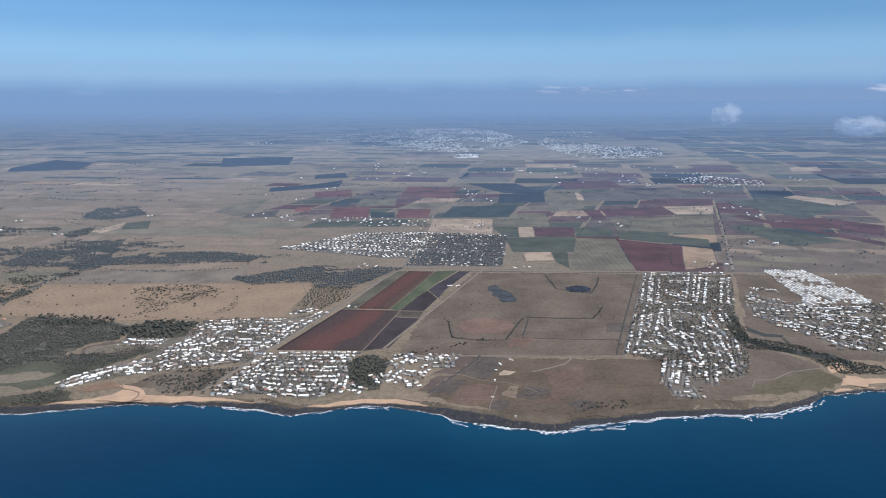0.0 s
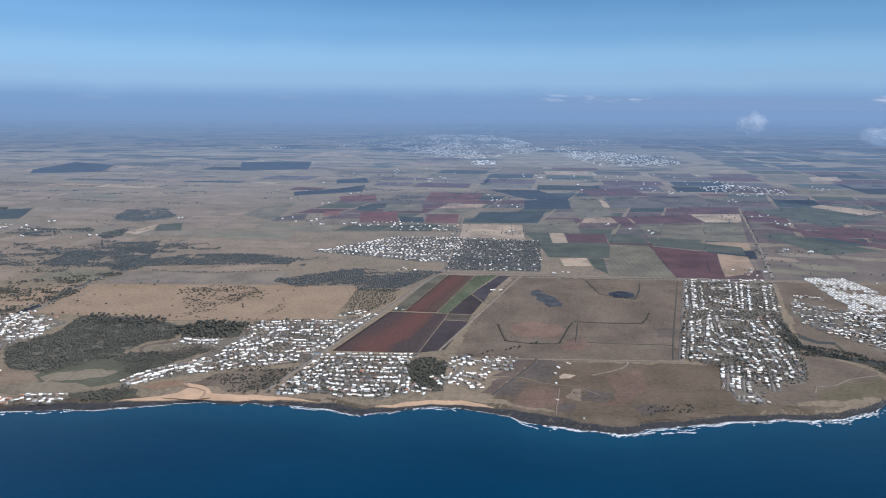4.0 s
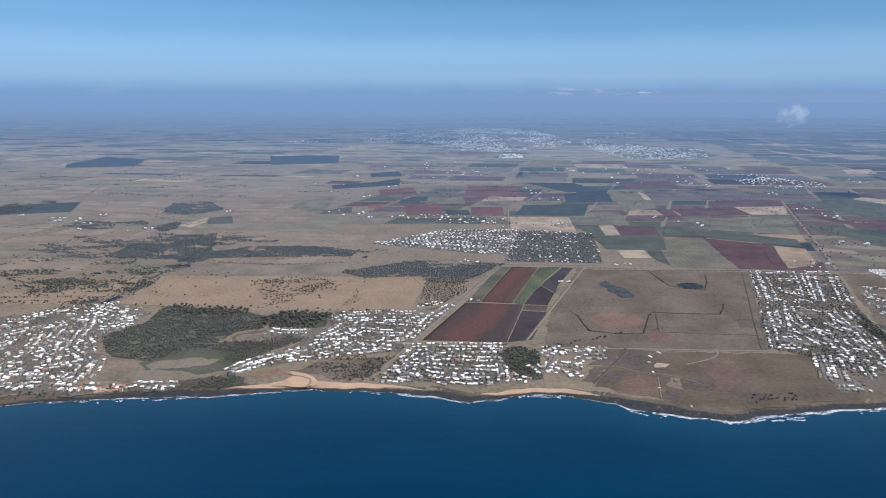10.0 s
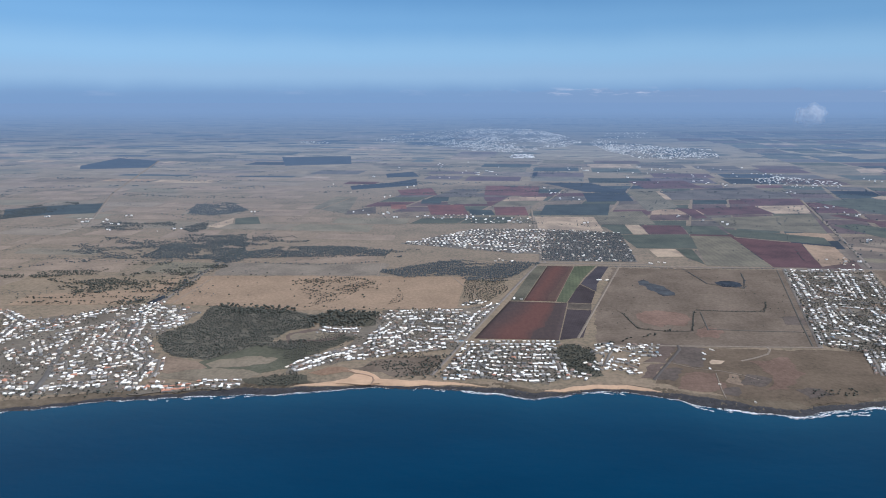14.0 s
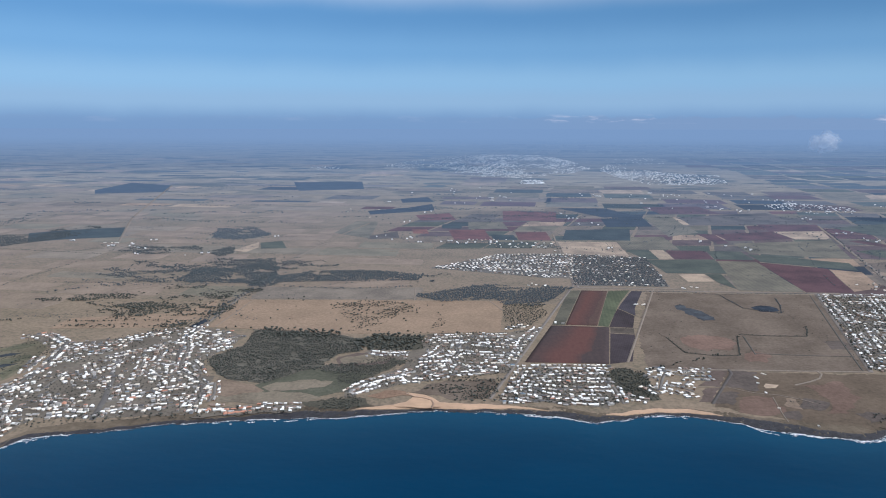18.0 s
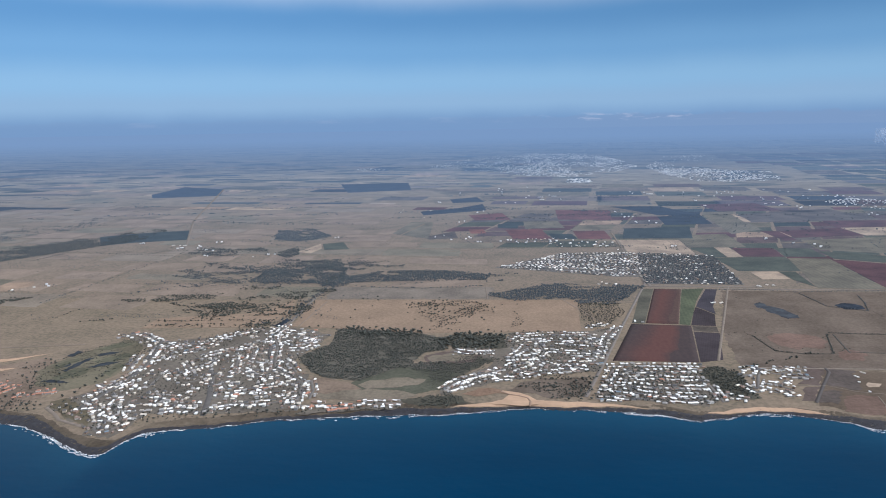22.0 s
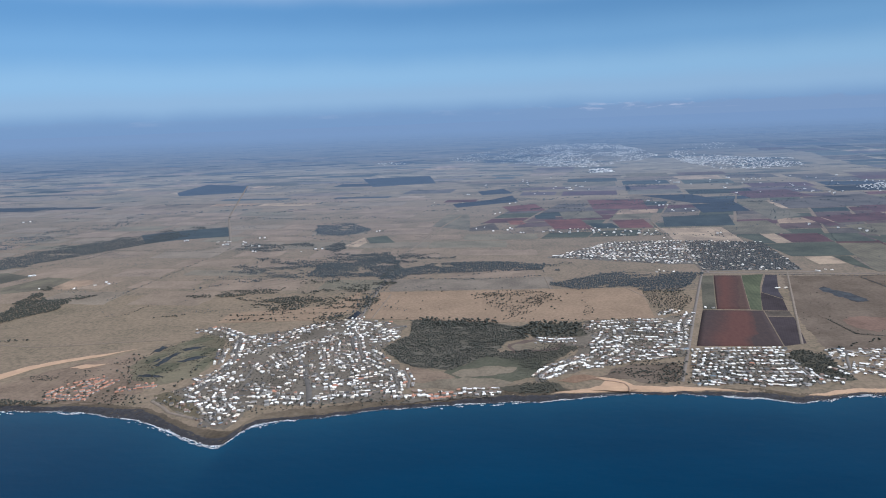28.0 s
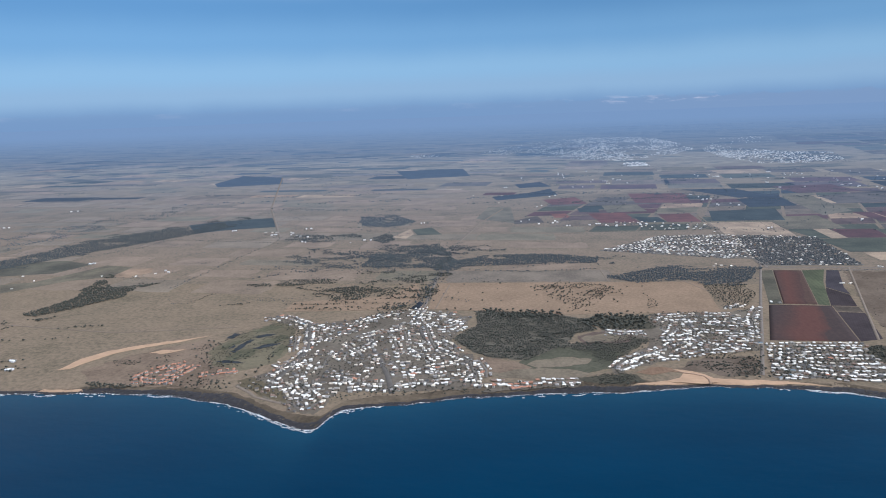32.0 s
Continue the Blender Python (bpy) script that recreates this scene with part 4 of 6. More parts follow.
def house_meshes(shape, roof, wall):
    key = (shape, roof, wall)
    if key not in SHAPES:
        w, r, v = ([], []), ([], []), ([], [])
        if shape == "hip":
            box(*w, -6, 6, -4, 4, 0, 2.9)
            pitched(*r, -6.6, 6.6, -4.6, 4.6, 2.8, 1.7, 4.2)
            box(*v, -3, 3, -6.4, -4.65, 2.5, 2.62)
        elif shape == "gable":
            box(*w, -6.5, 6.5, -3.6, 3.6, 0, 3.1)
            pitched(*r, -6.9, 6.9, -4.3, 4.3, 3.0, 1.6, 0.05)
            box(*v, -5, 5, 4.35, 6.4, 2.6, 2.72)
        elif shape == "ell":
            box(*w, -7, 4, -1, 6, 0, 2.9)
            box(*w, -0.5, 5.5, -7, 2, 0, 2.85)
            pitched(*r, -7.6, 4.6, -1.6, 6.6, 2.8, 1.8, 3.8)
            k = len(r[0])
            pitched(*r, -7.6, 3.2, -6.2, 0.8, 2.75, 1.7, 3.2)
            for i in range(k, len(r[0])):
                x, y, z = r[0][i]
                r[0][i] = (y + 5.2, x, z)
            box(*v, -5.5, -1.2, -4.5, -1.65, 2.4, 2.52)
        elif shape == "two":
            box(*w, -5, 5, -4.5, 4.5, 0, 5.8)
            pitched(*r, -5.6, 5.6, -5.1, 5.1, 5.7, 1.6, 4.6)
            box(*v, -4.5, 4.5, -7, -5.15, 2.9, 3.05)
        else:                                   # a long shed-like park home or hall
            box(*w, -13, 13, -4, 4, 0, 3.0)
            pitched(*r, -13.4, 13.4, -4.5, 4.5, 2.9, 0.9, 0.05)
            box(*v, -9, 9, -6.6, -4.55, 2.4, 2.5)
        SHAPES[key] = [built(*q, n, m) for q, n, m in ((w, "wall", WALLS[wall]), (r, "roof", ROOFS[roof]), (v, "verandah_roof", ROOFS[roof]))]
    return SHAPES[key]


ROOF_WORDS = {"white": "white metal", "cream": "cream metal", "grey": "grey metal", "slate": "dark grey", "terracotta": "terracotta tiled", "brown": "brown tiled", "blue": "blue-grey metal"}
SHAPE_WORDS = {"hip": "single-storey house", "gable": "gabled single-storey house", "ell": "L-shaped single-storey house", "two": "two-storey house", "long": "long low building"}
TAKEN = {}


def free(x, y, r):
    cx, cy = int(x // 20), int(y // 20)
    for i in (cx - 1, cx, cx + 1):
        for j in (cy - 1, cy, cy + 1):
            for a, b, q in TAKEN.get((i, j), ()):
                if (a - x) ** 2 + (b - y) ** 2 < (r + q) ** 2:
                    return False
    return True


def take(x, y, r):
    TAKEN.setdefault((int(x // 20), int(y // 20)), []).append((x, y, r))


PLANNED = []


def house(x, y, turn, shape, roof, wall, size, group, words, porch=True):
    PLANNED.append((x, y, turn, shape, roof, wall, size, group, words, porch))
    take(x, y, 4.4 * max(size[0], size[1]))


def raise_houses(singly):
    """The houses nearest the shore stand singly; those further inland are one lot for each suburb."""
    PLANNED.sort(key=lambda h: h[1] - float(coast(h[0])))
    lots = {}
    for n, (x, y, turn, shape, roof, wall, size, group, words, porch) in enumerate(PLANNED):
        m = Matrix.LocRotScale((x, y, 0.0), Euler((0, 0, radians(turn))), size)
        parts = house_meshes(shape, roof, wall)[:3 if porch else 2]
        if n < singly:
            base = tagged(new("house"), ROOF_WORDS[roof] + " roofed " + SHAPE_WORDS[shape] + " " + words, "house", group)
            base.matrix_world = m
            for me in parts:
                new(me.name.split(".")[0], me).parent = base
        else:
            lots.setdefault(group, []).extend((me, m) for me in parts)
    for x, y, turn, shape, roof, wall, size, group in SHEDS:
        m = Matrix.LocRotScale((x, y, 0.0), Euler((0, 0, radians(turn))), size)
        lots.setdefault(group, []).extend((me, m) for me in house_meshes(shape, roof, wall)[:2])
    for group, pieces in lots.items():
        bm = {}
        for me, m in pieces:
            v = np.empty(len(me.vertices) * 3, np.float32)
            me.vertices.foreach_get("co", v)
            v = v.reshape(-1, 3) @ np.array(m.to_3x3()).T + np.array(m.translation)
            bm.setdefault(me.materials[0], []).append((v, [tuple(p.vertices) for p in me.polygons]))
        verts, faces, slots, mats = [], [], [], list(bm)
        k = 0
        for n, mat in enumerate(mats):
            for v, fs in bm[mat]:
                verts.extend(map(tuple, v))
                faces.extend(tuple(i + k for i in f) for f in fs)
                slots.extend([n] * len(fs))
                k += len(v)
        me = bpy.data.meshes.new("house_rows")
        me.from_pydata(verts, [], faces)
        for mat in mats:
            me.materials.append(mat)
        me.polygons.foreach_set("material_index", slots)
        if group.startswith("sheds"):
            tagged(new("garden_sheds", me), "small dull grey and brown garden " + group, "sheds", kind="stuff")
        else:
            tagged(new("house_rows", me), "pale-roofed " + group.split(" beside")[0], "houses", kind="stuff")


SHEDS = []


def sheds(points, pitch, seed, group, holes=()):
    """Sheds, carports and low annexes in the back yards, between the houses."""
    rng = random.Random(seed)
    xs, ys = [p[0] for p in points], [p[1] for p in points]
    for x in np.arange(min(xs), max(xs), pitch):
        for y in np.arange(min(ys), max(ys), pitch):
            a, b, size = x + rng.uniform(-.5, .5) * pitch, y + rng.uniform(-.5, .5) * pitch, rng.uniform(0.16, 0.40)
            if inside(a, b, points) and not any(inside(a, b, h) for h in holes) and rng.random() < 0.20 and free(a, b, 4.0 * size):
                take(a, b, 2.0 * size)
                SHEDS.append((a, b, rng.choice((0, 90)) + rng.gauss(0, 9), rng.choice(("gable", "hip", "ell")), pick(rng, {"grey": 14, "brown": 42, "slate": 44}), rng.randrange(4), (size, size * rng.uniform(0.8, 1.4), rng.uniform(0.4, 0.62)), "sheds " + group))


def pick(rng, shares):
    r = rng.random() * sum(shares.values())
    for k, v in shares.items():
        r -= v
        if r <= 0:
            return k
    return k


COAST_ROOFS = {"white": 40, "cream": 14, "grey": 18, "terracotta": 2, "brown": 12, "slate": 13, "blue": 1}
BRIGHT_ROOFS = {"white": 48, "cream": 12, "grey": 18, "brown": 9, "slate": 12, "blue": 1}
SHADY_ROOFS = {"white": 18, "cream": 10, "grey": 24, "brown": 16, "slate": 32}
COUNT = {}
GARDEN = (0.132, 0.114, 0.094)
WORDS[GARDEN] = "worn grey-brown gardens and drives"


def town(points, turn, roofs, group, words, along=11.5, deep=29.0, keep=0.9, seed=0, holes=(), big=1.0, streets=True, base=True):
    """Streets deep metres apart, with a row of houses on either side of each."""
    if base:
        ground_patch(GARDEN, points, 0.14, "town_ground")
    rng = random.Random(seed)
    c, s = math.cos(radians(turn)), math.sin(radians(turn))
    uv = [(x * c + y * s, -x * s + y * c) for x, y in points]
    u0, u1, v0, v1 = min(p[0] for p in uv), max(p[0] for p in uv), min(p[1] for p in uv), max(p[1] for p in uv)
    v = v0 + 12
    while v < v1:
        run = []
        for u in np.arange(u0 - 10, u1 + 10, 6.0):
            bend = 9 * math.sin(u / 90 + v * 0.05) + 5 * math.sin(u / 37 + v * 0.11)
            x, y = u * c - (v + bend) * s, u * s + (v + bend) * c
            ok = inside(x, y, points) and not any(inside(x, y, h) for h in holes)
            if ok:
                run.append((x, y))
            if (not ok or u > u1) and run:
                if streets and len(run) > 5:
                    road(run, 4.5, STREET, "grey sealed street between houses", 0.3027, "street")
                run = []
        if streets and len(run) > 5:
            road(run, 4.5, STREET, "grey sealed street between houses", 0.3027, "street")
        for side in (-1, 1):
            u = u0 + rng.uniform(0, along)
            while u < u1:
                bend = 9 * math.sin(u / 90 + v * 0.05) + 5 * math.sin(u / 37 + v * 0.11)
                w = v + bend + side * (7.6 + rng.uniform(-1.2, 1.2))
                x, y = u * c - w * s, u * s + w * c
                size = big * rng.uniform(0.38, 0.66)
                if rng.random() < keep and inside(x, y, points) and not any(inside(x, y, h) for h in holes) and free(x, y, 5.0 * size):
                    shape = pick(rng, {"hip": 40, "gable": 22, "ell": 30, "two": 8})
                    yaw = turn + rng.choice((0, 0, 180, 180, 90)) + rng.gauss(0, 8)
                    house(x, y, yaw, shape, pick(rng, roofs), rng.randrange(4), (size * rng.uniform(0.78, 1.08), size * rng.uniform(0.85, 1.15), rng.uniform(0.58, 0.76)), group, words, rng.random() < 0.45)
                    COUNT[group] = COUNT.get(group, 0) + 1
                u += along * rng.uniform(0.85, 1.25)
        v += deep


LANE = plain("worn_street", (0.140, 0.125, 0.112), 0.9, 0.2, 0.1)
STREET = plain("street_asphalt", (0.100, 0.091, 0.084), 0.9, 0.2, 0.1)
road([(-1189, 1057), (-1163, 975), (-1146, 912), (-1146, 829), (-1153, 745)], 9, STREET, "wide grey street down to the headland", 0.4)
road([(-949, 741), (-970, 807), (-999, 877), (-1031, 938), (-1045, 973), (-1012, 1021)], 9, STREET, "wide grey street leading to the sea", 0.4)
road([(-829, 778), (-828, 836), (-847, 871), (-880, 900), (-935, 977), (-963, 1056), (-970, 1124), (-966, 1147)], 8, STREET, "curving grey street at the edge of the wood", 0.4)
road([(-1206, 754), (-1176, 733), (-1157, 716), (-1106, 697)], 6, TRACK, "pale foreshore path round the headland", 0.4531, "track")
for pts in ([(543, 1447), (434, 1169), (394, 1051), (377, 910)], [(377, 1219), (561, 1221)], [(593, 1458), (504, 1239)], [(316, 1077), (385, 1038), (499, 1052)]):
    road(pts, 7, STREET, "grey sealed street between houses", 0.4, "street")

PARK = [[(-1116, 937), (-1102, 978), (-1060, 1042), (-1023, 1113), (-1013, 1077), (-1042, 997), (-1089, 943), (-1103, 920)], [(-1100, 836), (-1103, 892), (-1068, 862), (-1019, 828), (-1030, 816)], [(-999, 752), (-1000, 829), (-974, 842), (-946, 755)]]
HEADLAND = [(-1300, 1094), (-1240, 1103), (-1173, 1054), (-1097, 1084), (-1026, 1146), (-952, 1152), (-856, 1105), (-883, 979), (-876, 917), (-837, 902), (-819, 837), (-816, 766), (-953, 747), (-1033, 743), (-1046, 665), (-1086, 673), (-1107, 698), (-1160, 730), (-1211, 758), (-1180, 809), (-1149, 858), (-1155, 934), (-1190, 1016)]
ground_patch(GARDEN, HEADLAND, 0.14, "town_ground")


def lane(points, keep, roofs, group, words, seed, gap=7.9):
    """A street with houses along both sides."""
    rng = random.Random(seed)
    road(points, 5.0, LANE, "pale grey sealed street between houses", 0.3013, "street")
    for (ax, ay), (bx, by) in zip(points, points[1:]):
        d, yaw = math.hypot(bx - ax, by - ay), math.degrees(math.atan2(by - ay, bx - ax))
        for side in (-1, 1):
            t = rng.uniform(1, gap)
            while t < d:
                o = side * rng.uniform(5.6, 8.2)
                x, y = ax + (bx - ax) * t / d - (by - ay) / d * o, ay + (by - ay) * t / d + (bx - ax) / d * o
                size = rng.uniform(0.32, 0.56)
                if rng.random() < keep and free(x, y, 4.3 * size):
                    house(x, y, yaw + rng.choice((0, 0, 180, 180, 90)) + rng.gauss(0, 8), pick(rng, {"hip": 40, "gable": 20, "ell": 32, "two": 8}), pick(rng, roofs), rng.randrange(4),
                          (size * rng.uniform(0.9, 1.35), size * rng.uniform(0.8, 1.1), rng.uniform(0.58, 0.76)), group, words, rng.random() < 0.45)
                t += gap * rng.uniform(0.85, 1.4)


HEAD = COAST_ROOFS, "houses of the headland suburb", "on the headland"
for n, pts in enumerate(([(-830, 779), (-800, 784), (-779, 788)], [(-730, 792), (-700, 796), (-665, 799)])):
    lane(pts, 0.95, {"white": 45, "cream": 20, "grey": 15, "brown": 12, "terracotta": 8}, "houses on the seafront", "facing the sea", 240 + n, 7.0)
lane([(-774, 772), (-755, 777), (-733, 782)], 0.95, {"terracotta": 1}, "orange-roofed houses on the seafront", "above the rocks", 230)
lane([(-1293, 1074), (-1257, 1100), (-1181, 1047)], 0.9, *HEAD, 200)
lane([(-1175, 1024), (-1144, 922), (-1145, 884), (-1156, 834), (-1169, 788)], 0.8, *HEAD, 201)
lane([(-1190, 979), (-1166, 902)], 0.8, *HEAD, 202)
lane([(-1172, 1037), (-1144, 1024), (-1103, 1042), (-1071, 1083), (-1025, 1124)], 0.95, *HEAD, 203)
lane([(-1111, 993), (-1085, 1009), (-1068, 1042)], 0.9, *HEAD, 204)
lane([(-1064, 976), (-1036, 1007), (-984, 1030)], 0.9, *HEAD, 205)
lane([(-1085, 881), (-1065, 892), (-1031, 936), (-1026, 967)], 0.95, *HEAD, 206)
lane([(-1079, 946), (-1053, 910), (-1041, 884)], 0.7, *HEAD, 207)
lane([(-1072, 802), (-1039, 799), (-1017, 798)], 0.9, *HEAD, 208)
lane([(-1059, 775), (-1014, 777), (-965, 774)], 0.9, *HEAD, 209)
lane([(-1021, 748), (-996, 757), (-953, 752)], 0.85, *HEAD, 210)
lane([(-1118, 812), (-1099, 757), (-1069, 725)], 0.85, *HEAD, 211)
lane([(-1089, 784), (-1065, 719)], 0.8, *HEAD, 212)
lane([(-1126, 762), (-1101, 723), (-1078, 717)], 0.9, *HEAD, 213)
lane([(-1094, 700), (-1077, 684), (-1062, 690), (-1052, 709)], 0.95, *HEAD, 214)
lane([(-1157, 782), (-1136, 768), (-1114, 738)], 0.9, *HEAD, 215)
lane([(-1179, 846), (-1144, 823), (-1124, 847)], 0.8, *HEAD, 216)
lane([(-1089, 834), (-1094, 878), (-1082, 904)], 0.6, *HEAD, 217)
lane([(-966, 1167), (-970, 1091), (-940, 1034), (-920, 964), (-905, 922), (-862, 889), (-839, 868), (-824, 794)], 0.85, *HEAD, 218)
lane([(-1001, 1040), (-984, 1067), (-964, 1060)], 0.9, *HEAD, 219)
lane([(-959, 1124), (-929, 1113), (-891, 1125)], 0.95, *HEAD, 220)
lane([(-937, 1064), (-907, 1044), (-874, 1078)], 0.95, *HEAD, 221)
lane([(-918, 1018), (-885, 1019), (-866, 1048)], 0.95, *HEAD, 222)
lane([(-974, 929), (-943, 895), (-911, 885), (-887, 901)], 0.9, *HEAD, 223)
lane([(-906, 839), (-880, 854), (-850, 865)], 0.95, *HEAD, 224)
lane([(-964, 799), (-931, 818), (-903, 837)], 0.75, *HEAD, 225)
lane([(-898, 808), (-869, 820), (-838, 819)], 0.9, *HEAD, 226)
lane([(-953, 770), (-924, 782), (-894, 781), (-871, 788), (-832, 800)], 0.9, *HEAD, 227)
lane([(-982, 1017), (-967, 963), (-934, 952)], 0.9, *HEAD, 228)
lane([(-952, 924), (-917, 914)], 0.95, *HEAD, 229)
lane([(-827, 878), (-811, 838), (-809, 807)], 0.9, *HEAD, 230)
lane([(-979, 868), (-956, 838), (-927, 848)], 0.8, *HEAD, 231)
lane([(-995, 977), (-971, 907), (-978, 881)], 0.75, *HEAD, 232)
lane([(-994, 1136), (-971, 1159)], 0.9, *HEAD, 233)
lane([(-1036, 855), (-1012, 875), (-997, 880)], 0.6, *HEAD, 234)
lane([(-907, 970), (-882, 942), (-863, 910)], 0.8, *HEAD, 235)
town(HEADLAND, 4, {"white": 34, "cream": 18, "grey": 24, "brown": 12, "slate": 12}, "houses of the headland suburb", "on the headland", 10, 21, 0.34, seed=2, holes=PARK, base=False, streets=False)
sheds(HEADLAND, 8.0, 52, "on the headland", PARK)
town([(-808, 754), (-665, 782), (-659, 807), (-808, 783)], 4, {"white": 50, "cream": 22, "terracotta": 8, "grey": 20}, "houses on the seafront", "facing the sea", 11, 24, seed=3, streets=False)
MOUTH = BRIGHT_ROOFS, "houses by the creek mouth", "by the creek mouth"
ground_patch(GARDEN, [(-609, 994), (-602, 1040), (-514, 1039), (-494, 1134), (-353, 1148), (-264, 1180), (-350, 937), (-450, 923), (-529, 880), (-602, 831), (-609, 858), (-528, 957), (-523, 991)], 0.14, "town_ground")
lane([(-482, 1115), (-422, 1127), (-322, 1131)], 0.92, *MOUTH, 300)
lane([(-471, 1083), (-418, 1091), (-320, 1095)], 0.92, *MOUTH, 301)
lane([(-431, 1107), (-439, 1063), (-433, 1028), (-443, 1000), (-437, 978), (-416, 954), (-363, 951)], 0.92, *MOUTH, 302)
lane([(-491, 1073), (-475, 1105)], 0.92, *MOUTH, 303)
lane([(-496, 997), (-473, 1029), (-465, 1056)], 0.92, *MOUTH, 304)
lane([(-503, 984), (-468, 999), (-443, 1005)], 0.92, *MOUTH, 305)
lane([(-503, 948), (-474, 974), (-445, 983)], 0.92, *MOUTH, 306)
lane([(-492, 921), (-459, 949), (-447, 965)], 0.92, *MOUTH, 307)
lane([(-422, 1034), (-390, 1027), (-318, 1024)], 0.92, *MOUTH, 308)
lane([(-406, 1076), (-362, 1069), (-319, 1065)], 0.92, *MOUTH, 309)
lane([(-387, 999), (-357, 1000), (-332, 1007)], 0.92, *MOUTH, 310)
lane([(-414, 972), (-375, 973), (-336, 980)], 0.92, *MOUTH, 311)
lane([(-446, 928), (-400, 935), (-363, 956)], 0.92, *MOUTH, 312)
lane([(-524, 895), (-488, 901), (-445, 923)], 0.92, *MOUTH, 313)
lane([(-336, 996), (-310, 1099), (-271, 1182)], 0.92, *MOUTH, 314)
lane([(-341, 1176), (-312, 1180), (-295, 1199)], 0.92, *MOUTH, 315)
lane([(-606, 848), (-587, 880), (-561, 903), (-530, 924), (-505, 945)], 0.95, *MOUTH, 320, 7.0)
lane([(-598, 846), (-574, 864), (-546, 892), (-515, 906)], 0.95, *MOUTH, 321, 7.0)
lane([(-598, 1026), (-568, 1016), (-522, 1018)], 0.95, *MOUTH, 322, 7.0)
lane([(-551, 1017), (-524, 1021)], 0.92, *MOUTH, 316)
lane([(-458, 1033), (-446, 1016)], 0.92, *MOUTH, 317)
town([(-609, 994), (-602, 1040), (-514, 1039), (-494, 1134), (-353, 1148), (-264, 1180), (-350, 937), (-450, 923), (-529, 880), (-602, 831), (-609, 858), (-528, 957), (-523, 991)], 4, SHADY_ROOFS, MOUTH[1], MOUTH[2], 12, 24, 0.12, seed=4, base=False, streets=False)
sheds([(-609, 994), (-602, 1040), (-514, 1039), (-494, 1134), (-353, 1148), (-264, 1180), (-350, 937), (-450, 923), (-529, 880), (-602, 831), (-609, 858), (-528, 957), (-523, 991)], 8.0, 54, "by the creek mouth")
BEACHSIDE = COAST_ROOFS, "houses behind the beach", "behind the beach"
ground_patch(GARDEN, [(-313, 956), (-191, 974), (-175, 912), (-173, 843), (-205, 814), (-273, 823), (-368, 832), (-340, 899)], 0.14, "town_ground")
lane([(-330, 962), (-306, 966), (-257, 970), (-165, 971)], 0.92, *BEACHSIDE, 340)
lane([(-314, 933), (-257, 943), (-176, 949)], 0.92, *BEACHSIDE, 341)
lane([(-322, 905), (-276, 914), (-212, 912), (-175, 913)], 0.92, *BEACHSIDE, 342)
lane([(-348, 886), (-303, 882), (-249, 879), (-187, 876)], 0.92, *BEACHSIDE, 343)
lane([(-351, 865), (-302, 856), (-267, 847), (-198, 850)], 0.92, *BEACHSIDE, 344)
lane([(-336, 829), (-302, 838), (-259, 822)], 0.92, *BEACHSIDE, 345)
lane([(-259, 830), (-225, 828), (-204, 832)], 0.92, *BEACHSIDE, 346)
lane([(-181, 893), (-178, 851), (-179, 827)], 0.92, *BEACHSIDE, 347)
lane([(-366, 830), (-327, 829)], 0.92, *BEACHSIDE, 348)
lane([(-171, 862), (-164, 848), (-140, 837)], 0.92, *BEACHSIDE, 349)
lane([(-320, 953), (-336, 905), (-350, 854)], 0.92, *BEACHSIDE, 350)
town([(-313, 956), (-191, 974), (-175, 912), (-173, 843), (-205, 814), (-273, 823), (-368, 832), (-340, 899)], 4, SHADY_ROOFS, BEACHSIDE[1], BEACHSIDE[2], 11, 23, 0.15, seed=5, base=False, streets=False)
sheds([(-313, 956), (-191, 974), (-175, 912), (-173, 843), (-205, 814), (-273, 823), (-368, 832), (-340, 899)], 8.0, 55, "behind the beach")
ESTATE = BRIGHT_ROOFS, "houses of the new estate", "on a bare estate"
lane([(-109, 959), (-79, 967)], 0.85, *ESTATE, 370)
lane([(-118, 927), (-102, 939)], 0.85, *ESTATE, 371)
lane([(-132, 895), (-121, 878), (-114, 864)], 0.85, *ESTATE, 372)
lane([(-72, 963), (-90, 931), (-108, 885), (-84, 865)], 0.85, *ESTATE, 373)
lane([(-77, 953), (-55, 941), (-18, 962)], 0.85, *ESTATE, 374)
lane([(-94, 905), (-69, 895), (-51, 918)], 0.85, *ESTATE, 375)
lane([(-75, 876), (-67, 852)], 0.85, *ESTATE, 376)
lane([(-56, 963), (1, 963)], 0.85, *ESTATE, 377)
lane([(-55, 930), (-10, 931)], 0.85, *ESTATE, 378)
lane([(-73, 895), (-57, 877)], 0.85, *ESTATE, 379)
WALLED = BRIGHT_ROOFS, "houses of the dense estate", "in the dense estate"
ground_patch(GARDEN, [(453, 1456), (655, 1458), (541, 1171), (480, 973), (445, 899), (364, 871), (343, 823), (304, 826), (330, 952), (284, 979)], 0.14, "town_ground")
lane([(461, 1477), (377, 1222)], 0.85, *WALLED, 390)
lane([(364, 1204), (318, 1065), (288, 983)], 0.85, *WALLED, 391)
lane([(454, 1467), (528, 1464), (637, 1468)], 0.85, *WALLED, 392)
lane([(465, 1429), (404, 1241)], 0.85, *WALLED, 393)
lane([(480, 1401), (532, 1403)], 0.85, *WALLED, 394)
lane([(390, 1255), (427, 1242), (473, 1240)], 0.85, *WALLED, 395)
lane([(558, 1455), (484, 1262)], 0.85, *WALLED, 396)
lane([(576, 1432), (500, 1244)], 0.85, *WALLED, 397)
lane([(627, 1434), (551, 1246)], 0.85, *WALLED, 398)
